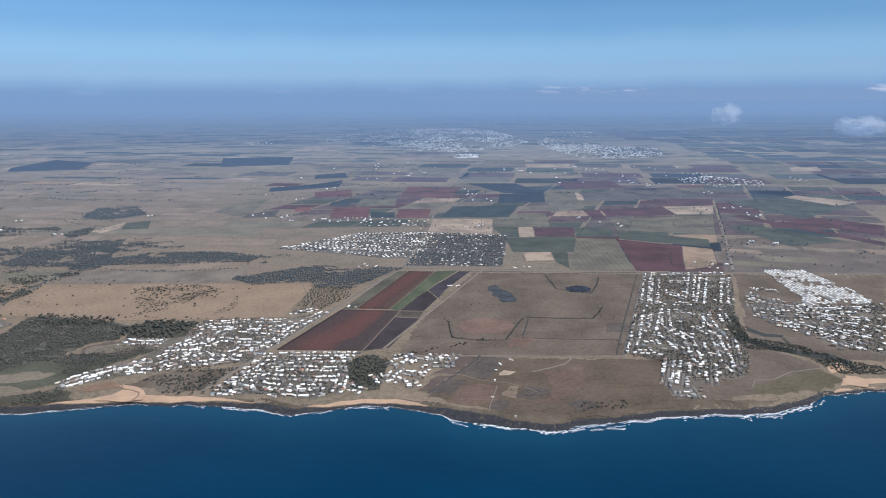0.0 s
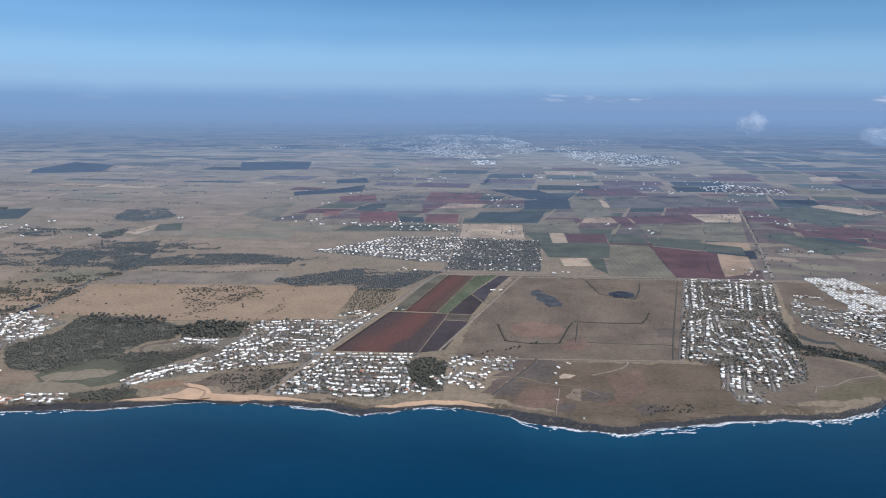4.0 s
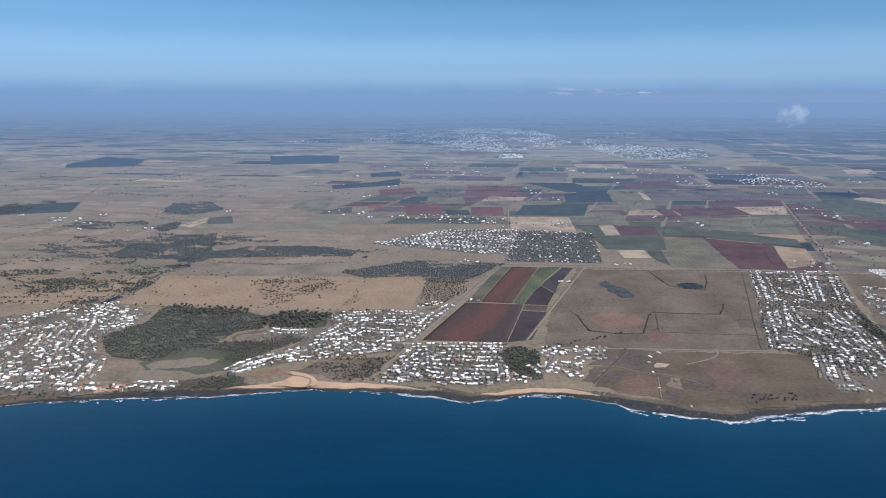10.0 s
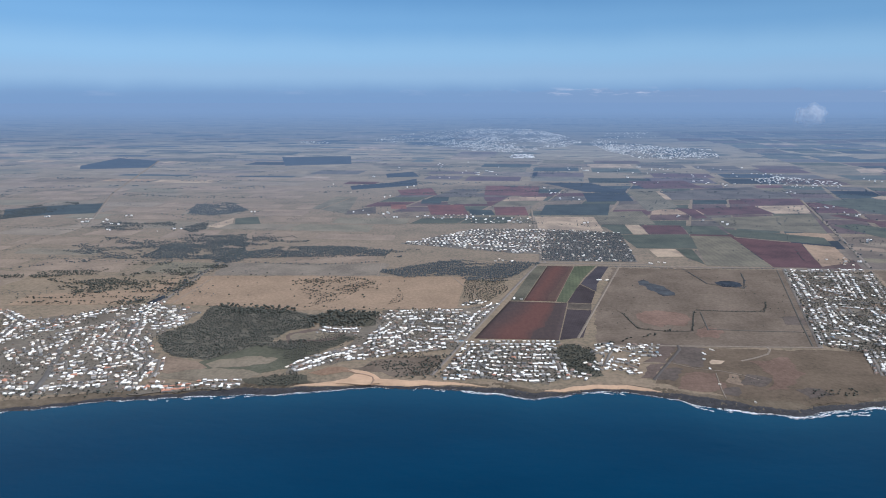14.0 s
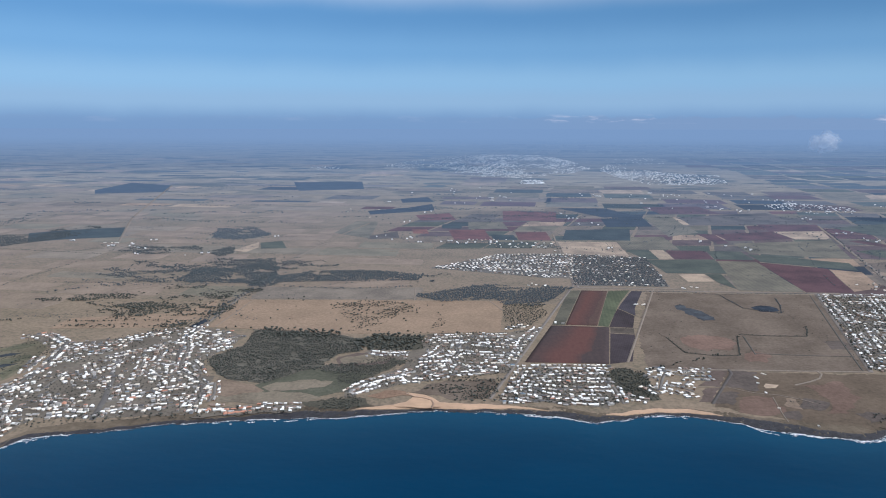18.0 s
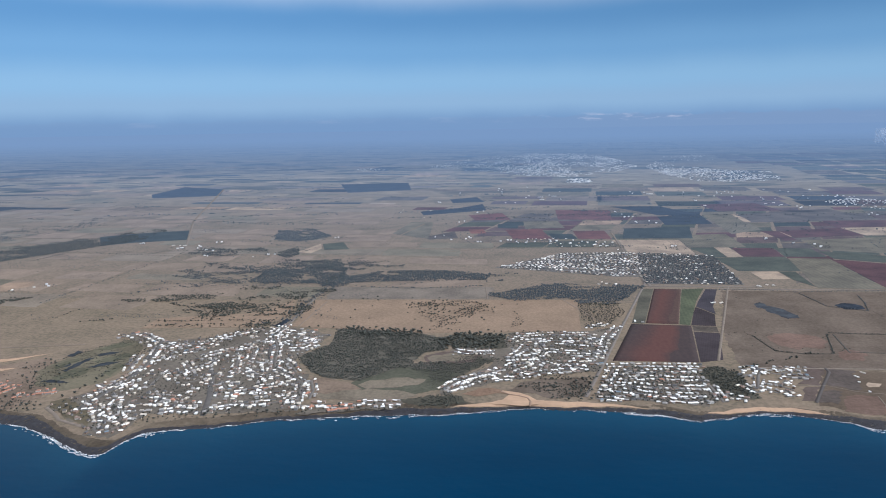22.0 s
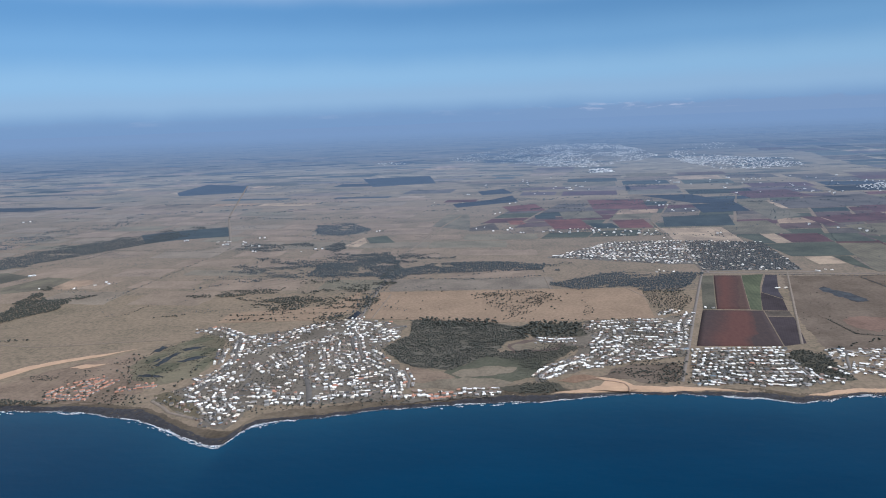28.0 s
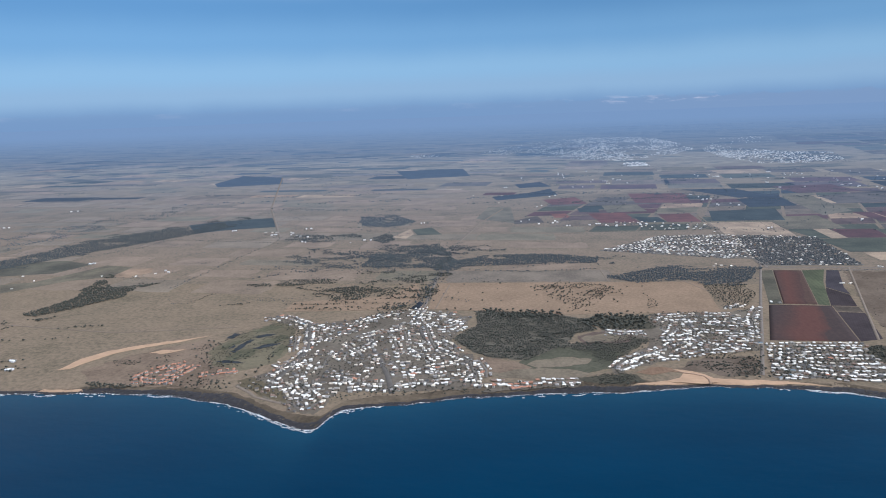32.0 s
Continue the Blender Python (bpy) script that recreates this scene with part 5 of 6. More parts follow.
lane([(457, 1315), (482, 1281)], 0.85, *WALLED, 399)
lane([(415, 1206), (388, 1110), (410, 1041)], 0.85, *WALLED, 400)
lane([(371, 1188), (339, 1094)], 0.85, *WALLED, 401)
lane([(389, 1182), (357, 1094)], 0.85, *WALLED, 402)
lane([(324, 1085), (368, 1064), (376, 1002)], 0.85, *WALLED, 403)
lane([(306, 1022), (352, 1032)], 0.85, *WALLED, 404)
lane([(297, 992), (337, 984)], 0.85, *WALLED, 405)
lane([(381, 1067), (409, 1065), (391, 967)], 0.85, *WALLED, 406)
lane([(455, 1190), (480, 1171), (471, 1070)], 0.85, *WALLED, 407)
lane([(436, 1111), (459, 1067), (438, 969)], 0.85, *WALLED, 408)
lane([(491, 1192), (459, 1098)], 0.85, *WALLED, 409)
lane([(420, 1036), (410, 968)], 0.85, *WALLED, 410)
lane([(439, 1017), (456, 969)], 0.85, *WALLED, 411)
lane([(522, 1193), (506, 1128)], 0.85, *WALLED, 412)
lane([(485, 1057), (441, 925)], 0.85, *WALLED, 413)
lane([(343, 954), (307, 862)], 0.85, *WALLED, 414)
lane([(366, 949), (331, 862)], 0.85, *WALLED, 415)
lane([(389, 956), (364, 902)], 0.85, *WALLED, 416)
lane([(410, 957), (376, 864)], 0.85, *WALLED, 417)
lane([(433, 957), (432, 914)], 0.85, *WALLED, 418)
lane([(307, 833), (332, 835)], 0.85, *WALLED, 419)
lane([(347, 863), (344, 823)], 0.85, *WALLED, 420)
town([(453, 1456), (655, 1458), (541, 1171), (480, 973), (445, 899), (364, 871), (343, 823), (304, 826), (330, 952), (284, 979)], -17, SHADY_ROOFS, WALLED[1], WALLED[2], 11, 23, 0.15, seed=7, base=False, streets=False)
sheds([(453, 1456), (655, 1458), (541, 1171), (480, 973), (445, 899), (364, 871), (343, 823), (304, 826), (330, 952), (284, 979)], 8.0, 57, "in the dense estate")
BEYOND = BRIGHT_ROOFS, "houses beyond the creek", "beyond the creek"
ground_patch(GARDEN, [(602, 1212), (719, 1220), (886, 1258), (709, 986), (677, 1004), (645, 1065), (630, 1134)], 0.14, "town_ground")
lane([(580, 1175), (619, 1144), (630, 1086), (665, 1060)], 0.9, *BEYOND, 440)
lane([(619, 1209), (689, 1194), (726, 1163), (789, 1150)], 0.9, *BEYOND, 441)
lane([(682, 1162), (760, 1104)], 0.9, *BEYOND, 442)
lane([(667, 1116), (732, 1062)], 0.9, *BEYOND, 443)
lane([(657, 1046), (678, 1002)], 0.9, *BEYOND, 444)
lane([(697, 1229), (832, 1216)], 0.9, *BEYOND, 445)
lane([(683, 1074), (710, 1028)], 0.9, *BEYOND, 446)
lane([(825, 1273), (862, 1263)], 0.9, *BEYOND, 447)
lane([(648, 1346), (703, 1331)], 0.9, *BEYOND, 448)
town([(602, 1212), (719, 1220), (886, 1258), (709, 986), (677, 1004), (645, 1065), (630, 1134)], -17, COAST_ROOFS, BEYOND[1], BEYOND[2], 11, 23, 0.4, seed=8, base=False, streets=False)
sheds([(602, 1212), (719, 1220), (886, 1258), (709, 986), (677, 1004), (645, 1065), (630, 1134)], 8.0, 58, "beyond the creek")
town([(634, 1332), (683, 1261), (798, 1238), (641, 994), (631, 1067), (593, 1122), (578, 1217)], -17, SHADY_ROOFS, BEYOND[1], BEYOND[2], 10, 19, 0.85, seed=18)
town([(-528, 1725), (-307, 1937), (-78, 1944), (-114, 1615), (-194, 1617)], 4, BRIGHT_ROOFS, "houses of the inland village", "in the inland village", 11.5, 27, 0.8, seed=9)
town([(-74, 1944), (148, 1897), (109, 1536), (-139, 1540)], 4, {"white": 26, "cream": 12, "grey": 24, "brown": 14, "slate": 24}, "houses of the wooded village", "half hidden by trees", 14, 30, 0.45, seed=10)
RESORT = {"terracotta": 1}, "resort buildings", "at the resort"
for n, pts in enumerate(([(-1395, 775), (-1372, 815), (-1336, 843)], [(-1392, 762), (-1350, 764), (-1316, 762)], [(-1362, 790), (-1340, 800), (-1330, 826)], [(-1335, 770), (-1322, 806), (-1315, 836)], [(-1290, 788), (-1254, 808), (-1230, 815)])):
    lane(pts, 0.95, *RESORT, 500 + n, 8.0)
town([(-433, 2191), (-355, 2212), (-115, 2170), (-116, 1977), (-308, 2031)], 4, COAST_ROOFS, "farm houses", "beside the farm road", 30, 70, 0.7, seed=14, streets=False, base=False)


def park_homes():
    """White homes set close, in slanting rows."""
    rng = random.Random(21)
    poly = [(747, 1501), (845, 1504), (869, 1312), (855, 1252), (714, 1240), (732, 1340)]
    (ax, ay), (bx, by) = [(747, 1486), (764, 1366)]
    yaw = math.atan2(by - ay, bx - ax)
    c, s = math.cos(yaw), math.sin(yaw)
    for i in range(-50, 50):
        for j in range(-50, 50):
            u, v = i * 10.6 + rng.uniform(-0.8, 0.8), j * 8.8 + rng.uniform(-0.4, 0.4)
            x, y = ax + u * c - v * s, ay + u * s + v * c
            if inside(x, y, poly) and rng.random() < 0.74 + 0.9 * (noise.noise((x * 0.012, y * 0.012, 3)) + 0.2):
                house(x, y, math.degrees(yaw) + rng.gauss(0, 2), "long", rng.choice(("white", "white", "white", "cream", "grey")), 0, (rng.uniform(0.25, 0.34), 0.55, 0.7), "park homes in rows", "in tight rows", False)


park_homes()
FARMS = [[(66, 937), (58, 914), (48, 822), (76, 767), (54, 877), (85, 954)], [(-2067, 1581), (-1924, 1434), (-1821, 1433), (-1781, 1464), (-2094, 1386), (-2170, 1435), (-2094, 1308)], [(-1709, 2070), (-1682, 2068), (-1664, 2067), (-1608, 2064), (-1562, 1998), (-1327, 1870)], [(-1004, 3010), (-865, 2738), (-859, 2989), (-1000, 2914)],
         [(610, 1579), (664, 1597), (647, 1524), (628, 1529)], [(-257, 1532), (-237, 1538), (-214, 1532), (-246, 1554)], [(140, 1522), (164, 1534), (177, 1529)], [(-22, 1366), (-4, 1366), (-229, 1219), (-214, 1215)], [(905, 1466), (918, 1442)]]
rng_f = random.Random(5)
for spot in FARMS:
    small = 0.35 if spot is FARMS[0] else 0.5
    for x, y in spot:
        house(x, y, rng_f.uniform(0, 180), rng_f.choice(("gable", "long")), rng_f.choice(("white", "white", "cream", "grey")), 0, (0.9 * small, small, small), "farm houses", "among paddocks", False)

raise_houses(360)

# ---------------------------------------------------------------- trees
ICO = bmesh.new()
bmesh.ops.create_icosphere(ICO, subdivisions=1, radius=1.0)
ICO_V = np.array([v.co for v in ICO.verts])
ICO_F = np.array([[v.index for v in f.verts] for f in ICO.faces])
ICO.free()


def clump(rng, blobs=5, flat=0.75):
    """A crown of leaf clumps, about one metre in radius and standing on z = 0."""
    vs, fs = [], []
    for k in range(blobs):
        r = rng.uniform(0.38, 0.62)
        a, d = rng.uniform(0, 6.283), rng.uniform(0.1, 0.6) if k else 0
        v = ICO_V * rng.uniform(0.72, 1.25, (len(ICO_V), 1)) * r
        v[:, 2] *= flat
        v += (d * math.cos(a), d * math.sin(a), 0.75 + rng.uniform(-0.2, 0.4))
        fs.append(ICO_F + len(ICO_V) * k)
        vs.append(v)
    return np.concatenate(vs), np.concatenate(fs)


TREE_RNG = np.random.default_rng(8)
CROWNS = [clump(TREE_RNG, 3) for _ in range(8)]
SHRUBS = [clump(TREE_RNG, 2, 0.8) for _ in range(8)]


def forest(name, spots, material, label, category="trees", shapes=None):
    """Many crowns, joined: rows of x, y, radius, height."""
    if not len(spots):
        return
    rng = np.random.default_rng(len(spots))
    vs, fs, k = [], [], 0
    for x, y, r, h in spots:
        v, f = (shapes or CROWNS)[rng.integers(8)]
        a = rng.uniform(0, 6.283)
        c, s = math.cos(a), math.sin(a)
        w = np.stack([(v[:, 0] * c - v[:, 1] * s) * r + x, (v[:, 0] * s + v[:, 1] * c) * r + y, v[:, 2] * h * 0.62], 1)
        vs.append(w)
        fs.append(f + k)
        k += len(v)
    tagged(mesh_object(name, inland(np.concatenate(vs)), np.concatenate(fs), material), label, category, kind="stuff")


def scatter(points, pitch, seed, low=2.2, high=4.5, patchy=None, size=0.01, clear=True):
    """Spots within an outline, about pitch metres apart; patchy: noise level below which nothing grows."""
    rng = np.random.default_rng(seed)
    xs, ys = [p[0] for p in points], [p[1] for p in points]
    out = []
    for x in np.arange(min(xs), max(xs), pitch):
        for y in np.arange(min(ys), max(ys), pitch):
            px_, py_ = x + rng.uniform(-0.5, 0.5) * pitch, y + rng.uniform(-0.5, 0.5) * pitch
            r = rng.uniform(low, high)
            if not inside(px_, py_, points):
                continue
            if patchy is not None and noise.noise((px_ * size, py_ * size * 2.0, seed)) < patchy + rng.uniform(-0.12, 0.12):
                continue
            if clear and not free(px_, py_, 0.25 * r):
                continue
            out.append((px_, py_, r, r * rng.uniform(0.9, 1.5)))
    return out


def along(points, step, spread, seed, low=2.0, high=4.0, keep=0.8):
    rng = np.random.default_rng(seed)
    out = []
    for (ax, ay), (bx, by) in zip(points, points[1:]):
        n = max(1, int(math.hypot(bx - ax, by - ay) / step))
        for i in range(n):
            if rng.random() < keep:
                t, r = (i + rng.random()) / n, rng.uniform(low, high)
                out.append((ax + (bx - ax) * t + rng.normal(0, spread), ay + (by - ay) * t + rng.normal(0, spread), r, r * rng.uniform(1.2, 1.8)))
    return out


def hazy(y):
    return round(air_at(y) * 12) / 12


# copies of the leaf material by haze share; farther ones glow bluer
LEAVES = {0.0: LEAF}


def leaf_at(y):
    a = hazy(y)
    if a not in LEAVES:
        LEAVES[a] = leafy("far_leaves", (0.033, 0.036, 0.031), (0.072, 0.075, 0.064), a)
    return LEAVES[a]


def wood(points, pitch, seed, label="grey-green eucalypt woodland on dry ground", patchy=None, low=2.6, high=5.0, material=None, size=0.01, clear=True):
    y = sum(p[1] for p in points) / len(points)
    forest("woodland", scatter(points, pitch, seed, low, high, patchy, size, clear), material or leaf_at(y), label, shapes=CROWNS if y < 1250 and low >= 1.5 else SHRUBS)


wood(MANGROVES, 3.2, 31, "dense grey-green mangrove and paperbark wood", -0.30, 1.1, 2.9, MANGROVE, 0.05)
wood(MANGROVES, 7.0, 131, "taller dark paperbarks over the mangroves", 0.12, 2.0, 3.6, None, 0.022)
wood([(-833, 1105), (-828, 1158), (-653, 1135), (-497, 1120), (-517, 1042), (-618, 1033), (-653, 1095)], 8.0, 32, "taller dark trees along the wood's edge", -0.1, 3.4, 6.0)
BELTS = ([(-1207, 1541), (-1202, 1631), (-1142, 1733), (-996, 1777), (-950, 1633), (-946, 1491), (-1023, 1523), (-1128, 1508)], [(-953, 1526), (-952, 1591), (-860, 1667), (-695, 1685), (-537, 1645), (-552, 1571), (-791, 1549)], [(-1887, 1096), (-1847, 1219), (-1899, 1374), (-1894, 1403), (-1811, 1320), (-1733, 1347), (-1686, 1375), (-1741, 1309), (-1743, 1220), (-1786, 1140), (-1839, 1082)], [(-2407, 1616), (-2289, 2011), (-2090, 2185), (-1982, 2306), (-1905, 2150), (-1997, 2019), (-2191, 1723), (-2314, 1514)])


def belt(points, pitch, seed, level, halo=1.22):
    """A natural wood: close in its heart, torn into streaks and single trees towards its edge."""
    rng = np.random.default_rng(seed)
    cx, cy = sum(p[0] for p in points) / len(points), sum(p[1] for p in points) / len(points)
    wide = [(cx + (x - cx) * halo, cy + (y - cy) * (halo + 0.25)) for x, y in points]
    out = []
    for x, y, r, h in scatter(wide, pitch, seed, 2.1, 4.5):
        w = noise.noise((x * 0.009, y * 0.022, seed)) + 0.6 * noise.noise((x * 0.035, y * 0.07, seed)) + rng.uniform(-0.15, 0.15)
        if w > (level if inside(x, y, points) else 0.34):
            out.append((x, y, r, h))
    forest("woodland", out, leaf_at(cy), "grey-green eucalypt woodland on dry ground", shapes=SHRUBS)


for n, pts in enumerate(BELTS):
    belt(pts, 4.4 if n < 3 else 5.4, 33 + 100 * n, (-0.28, -0.30, -0.42, -0.45)[n])
belt([(-1496, 1606), (-1419, 1664), (-1273, 1642), (-1231, 1540), (-1390, 1498)], 6, 433, 0.12)
belt([(-1361, 1348), (-1295, 1420), (-1119, 1454), (-1018, 1397), (-1052, 1275), (-1234, 1236)], 6, 533, 0.2)
belt([(-2734, 2032), (-2610, 2323), (-2457, 2685), (-2315, 2538), (-2454, 2110), (-2542, 1840)], 8, 633, 0.1)
belt([(-1297, 1721), (-1176, 1793), (-943, 1810), (-835, 1724), (-1019, 1643), (-1183, 1605)], 6, 733, 0.05)
belt([(-547, 1417), (-424, 1507), (-297, 1506), (-161, 1493), (-227, 1376), (-326, 1346), (-352, 1396), (-477, 1365)], 4.6, 833, -0.5, 1.1)
wood([(-334, 1346), (-239, 1376), (-236, 1282), (-293, 1179), (-342, 1167)], 5.5, 36, patchy=-0.3, low=1.6, high=3.2)
wood([(-724, 1350), (-539, 1345), (-585, 1210), (-650, 1146), (-675, 1269)], 10, 37, patchy=0.05, low=1.8, high=3.4)
wood([(-186, 944), (-145, 973), (-112, 945), (-121, 844), (-159, 840)], 5, 40, "dark garden and gully trees", -0.6, 1.8, 3.4)
wood([(-490, 862), (-452, 918), (-355, 921), (-386, 832), (-437, 830), (-460, 850)], 6, 41, "grey foreshore scrub behind the beach", -0.1, 1.5, 3.0, None, 0.03)
wood([(-633, 808), (-585, 822), (-575, 800), (-600, 792), (-634, 786)], 6, 42, "dark scrub by the creek mouth", -0.25, 1.6, 2.8)
wood([(540, 1184), (519, 1053), (585, 1023), (567, 988), (493, 1006), (489, 1052)], 4.2, 43, "dark trees lining the tidal creek", -0.6, 1.6, 3.4)
wood([(585, 1023), (630, 957), (677, 936), (658, 907), (593, 910), (569, 979)], 4.2, 44, "dark trees lining the tidal creek", -0.5, 1.6, 3.4)
wood([(166, 810), (240, 822), (241, 795), (168, 781)], 7, 45, "low dark scrub on the foreshore", -0.1, 1.5, 2.8)
wood([(68, 847), (95, 859), (129, 837), (103, 823)], 7, 46, "low dark scrub on bare ground", -0.1, 1.2, 2.2)
wood([(-74, 1944), (148, 1897), (109, 1536), (-139, 1540)], 6.0, 47, "dark village trees between roofs", -0.6, 2.2, 4.2, clear=False)
wood([(-528, 1725), (-307, 1937), (-78, 1944), (-114, 1615), (-194, 1617)], 8, 48, "dark village trees between roofs", -0.15, 2.0, 3.6)
wood([(453, 1456), (655, 1458), (541, 1171), (480, 973), (445, 899), (364, 871), (330, 952), (284, 979)], 5.0, 49, "dark garden trees between roofs", -0.35, 1.2, 2.9)
wood([(602, 1212), (886, 1258), (709, 986), (645, 1065)], 6, 50, "dark garden trees between roofs", -0.25, 1.5, 3.0)
wood([(-313, 956), (-191, 974), (-175, 912), (-173, 843), (-205, 814), (-273, 823), (-368, 832), (-340, 899)], 5.2, 51, "dark garden trees between roofs", -0.28, 1.2, 2.8)
wood([(-609, 994), (-514, 1039), (-494, 1134), (-264, 1180), (-350, 937), (-529, 880), (-602, 831)], 5.4, 52, "dark garden trees between roofs", -0.10, 1.1, 2.5)
wood([(-1300, 1094), (-1173, 1054), (-1026, 1146), (-856, 1105), (-883, 979), (-819, 837), (-816, 766), (-1033, 743), (-1046, 665), (-1107, 698), (-1211, 758), (-1149, 858)], 7.2, 53, "dark garden trees between roofs", -0.08, 1.0, 2.5)
wood([(-1291, 832), (-1317, 996), (-1238, 1081), (-1187, 968), (-1244, 817)], 5.5, 54, "golf course trees in lines", 0.12, 1.0, 2.2, None, 0.03)
wood([(-1198, 742), (-1125, 746), (-808, 774), (-634, 800), (-636, 779), (-806, 751), (-942, 732), (-1031, 708)], 9, 55, "low foreshore scrub above the rocks", -0.18, 1.2, 2.6)
wood([(-1401, 749), (-1308, 784), (-1212, 771), (-1217, 741), (-1385, 732)], 8, 56, "low foreshore scrub above the rocks", -0.1, 1.6, 3.0)
wood([(-667, 835), (-580, 850), (-572, 815), (-639, 796)], 8, 57, "low foreshore scrub above the rocks", -0.1, 1.4, 2.6)
wood([(-660, 930), (-619, 936), (-585, 930), (-604, 862), (-640, 832), (-636, 880)], 4.5, 141, "low marsh scrub round a mudflat", 0.0, 0.8, 1.8, MANGROVE, 0.03)
wood([(-639, 971), (-608, 962), (-562, 1003), (-521, 977), (-560, 938), (-596, 880), (-626, 879)], 3.8, 142, "dark marsh scrub beside the creek mouth", -0.3, 1.2, 2.4, MANGROVE, 0.03)
wood([(-640, 822), (-590, 838), (-572, 824), (-580, 806), (-613, 790)], 4.2, 143, "dark scrub by the creek mouth", -0.4, 1.2, 2.4)
wood([(-465, 866), (-429, 880), (-370, 910), (-367, 860), (-381, 836), (-440, 834)], 4.4, 144, "dark grey scrub behind the beach", 0.02, 1.2, 2.6, None, 0.03)
wood([(-732, 1329), (-692, 1369), (-612, 1373), (-524, 1341), (-525, 1288), (-569, 1264), (-596, 1185), (-648, 1164), (-686, 1238)], 6.0, 150, "dark trees in clusters on the buff paddock", 0.04, 1.4, 3.0, None, 0.02)
wood([(-490, 1166), (-486, 1229), (-462, 1245), (-460, 1192)], 6.0, 151, "dark trees in clusters on the buff paddock", -0.1, 1.4, 2.8, None, 0.03)
wood([(-1477, 749), (-1401, 772), (-1340, 750), (-1374, 737), (-1452, 732)], 4.5, 152, "dark foreshore trees by the resort", -0.1, 1.6, 3.2, None, 0.03)
wood([(-1482, 844), (-1437, 862), (-1416, 830), (-1460, 820)], 5.0, 153, "low scrub beside the sand strip", -0.1, 1.4, 2.8, None, 0.03)
wood([(-1420, 760), (-1400, 900), (-1340, 960), (-1250, 850), (-1240, 750)], 7.0, 154, "small trees and scrub round the resort", 0.1, 1.0, 2.4, None, 0.025)
for n, (pts, level) in enumerate((([(-1055, 1142), (-1063, 1258), (-1056, 1358), (-1015, 1410), (-993, 1511), (-974, 1585), (-936, 1468), (-952, 1317), (-966, 1203), (-1000, 1138)], 0.12), ([(-1257, 1263), (-1183, 1348), (-1072, 1375), (-1022, 1299), (-1111, 1237), (-1170, 1206)], 0.1), ([(-1423, 2389), (-1284, 2420), (-1173, 2262), (-1228, 2144), (-1368, 2177)], -0.25),
                              ([(-1593, 2053), (-1466, 1993), (-1327, 2017), (-1308, 1946), (-1454, 1894), (-1546, 1927)], 0.05), ([(-1270, 1915), (-1229, 2044), (-1181, 1911), (-1206, 1848)], -0.3), ([(-1452, 1348), (-1345, 1386), (-1301, 1348), (-1406, 1311)], 0.0), ([(-1477, 1794), (-1248, 1691), (-1150, 1697), (-1129, 1656), (-1209, 1624), (-1314, 1585)], 0.1))):
    belt(pts, 5.2, 1033 + 100 * n, level, 1.1)
# savanna: trees thinly scattered over the paddocks
wood([(-2600, 1180), (-900, 1180), (-480, 1700), (-520, 2050), (-1200, 2700), (-3200, 2700)], 9, 60, "scattered gum trees over dry paddocks", 0.42, 1.0, 2.3, None, 0.008)
wood([(-3600, 1700), (-1200, 1700), (-700, 2100), (-900, 3300), (-3800, 3300)], 12, 61, "scattered gum trees over dry paddocks", 0.40, 1.2, 2.7, None, 0.006)
wood([(-120, 1000), (280, 1010), (430, 1470), (60, 1470)], 18, 62, "scattered low scrub over rough grass", 0.22, 1.2, 2.4, None, 0.012)
wood([(700, 1500), (1700, 1500), (2600, 2900), (1000, 2900)], 40, 63, "scattered farm trees", 0.1, 3.0, 6.0, None, 0.006)
wood([(-700, 2100), (900, 2050), (1200, 3200), (-900, 3200)], 46, 64, "scattered farm trees", 0.1, 3.0, 6.0, None, 0.006)
def tree_line(points, step, spread, seed, low=2.0, high=4.0, keep=0.8):
    y = sum(p[1] for p in points) / len(points)
    forest("tree_line", along(points, step, spread, seed, low, high, keep), leaf_at(y), "line of dark trees along a fence or ditch")


DITCH = plain("damp_ditch", (0.052, 0.047, 0.040), 0.9, 0.4, 0.1)
for pts in ([(207, 1454), (218, 1345), (287, 1312), (314, 1376), (332, 1436)], [(129, 1159), (195, 1153), (260, 1154), (282, 1194), (290, 1218)], [(-22, 1138), (-13, 1050), (37, 1038), (82, 1041), (123, 1152)], [(114, 1052), (200, 1046), (288, 1044)], [(113, 1047), (134, 1149)], [(262, 975), (300, 1090), (432, 1470)]):
    road(pts, 3, DITCH, "dark damp ditch across rough grass", 0.2507, "ditch")
tree_line([(207, 1454), (218, 1345), (287, 1312), (314, 1376), (332, 1436)], 3, 1.2, 70, 1.0, 2.0, 0.95)
tree_line([(129, 1159), (195, 1153), (260, 1154), (282, 1194), (290, 1218)], 3, 1.2, 71, 1.0, 2.0, 0.95)
tree_line([(-22, 1138), (-13, 1050), (37, 1038), (82, 1041), (123, 1152)], 3, 1.2, 72, 1.0, 2.0, 0.95)
tree_line([(9, 1482), (121, 1488), (202, 1464), (313, 1475), (438, 1481)], 3, 1.2, 73, 1.0, 2.0, 0.95)
tree_line([(453, 1471), (276, 974)], 8, 1.5, 74)
tree_line([(668, 1488), (1036, 2506)], 14, 4, 75)
tree_line([(-1283, 1149), (-1132, 1164), (-1040, 1154)], 8, 2, 76)
tree_line([(-1288, 1178), (-1164, 1185), (-1058, 1238), (-1003, 1349)], 9, 2, 77)
tree_line([(-1040, 1154), (-993, 1208), (-978, 1324), (-963, 1551), (-972, 1771)], 7, 8, 78)
tree_line([(-1422, 1505), (-1200, 1528), (-1095, 1490)], 12, 3, 79)
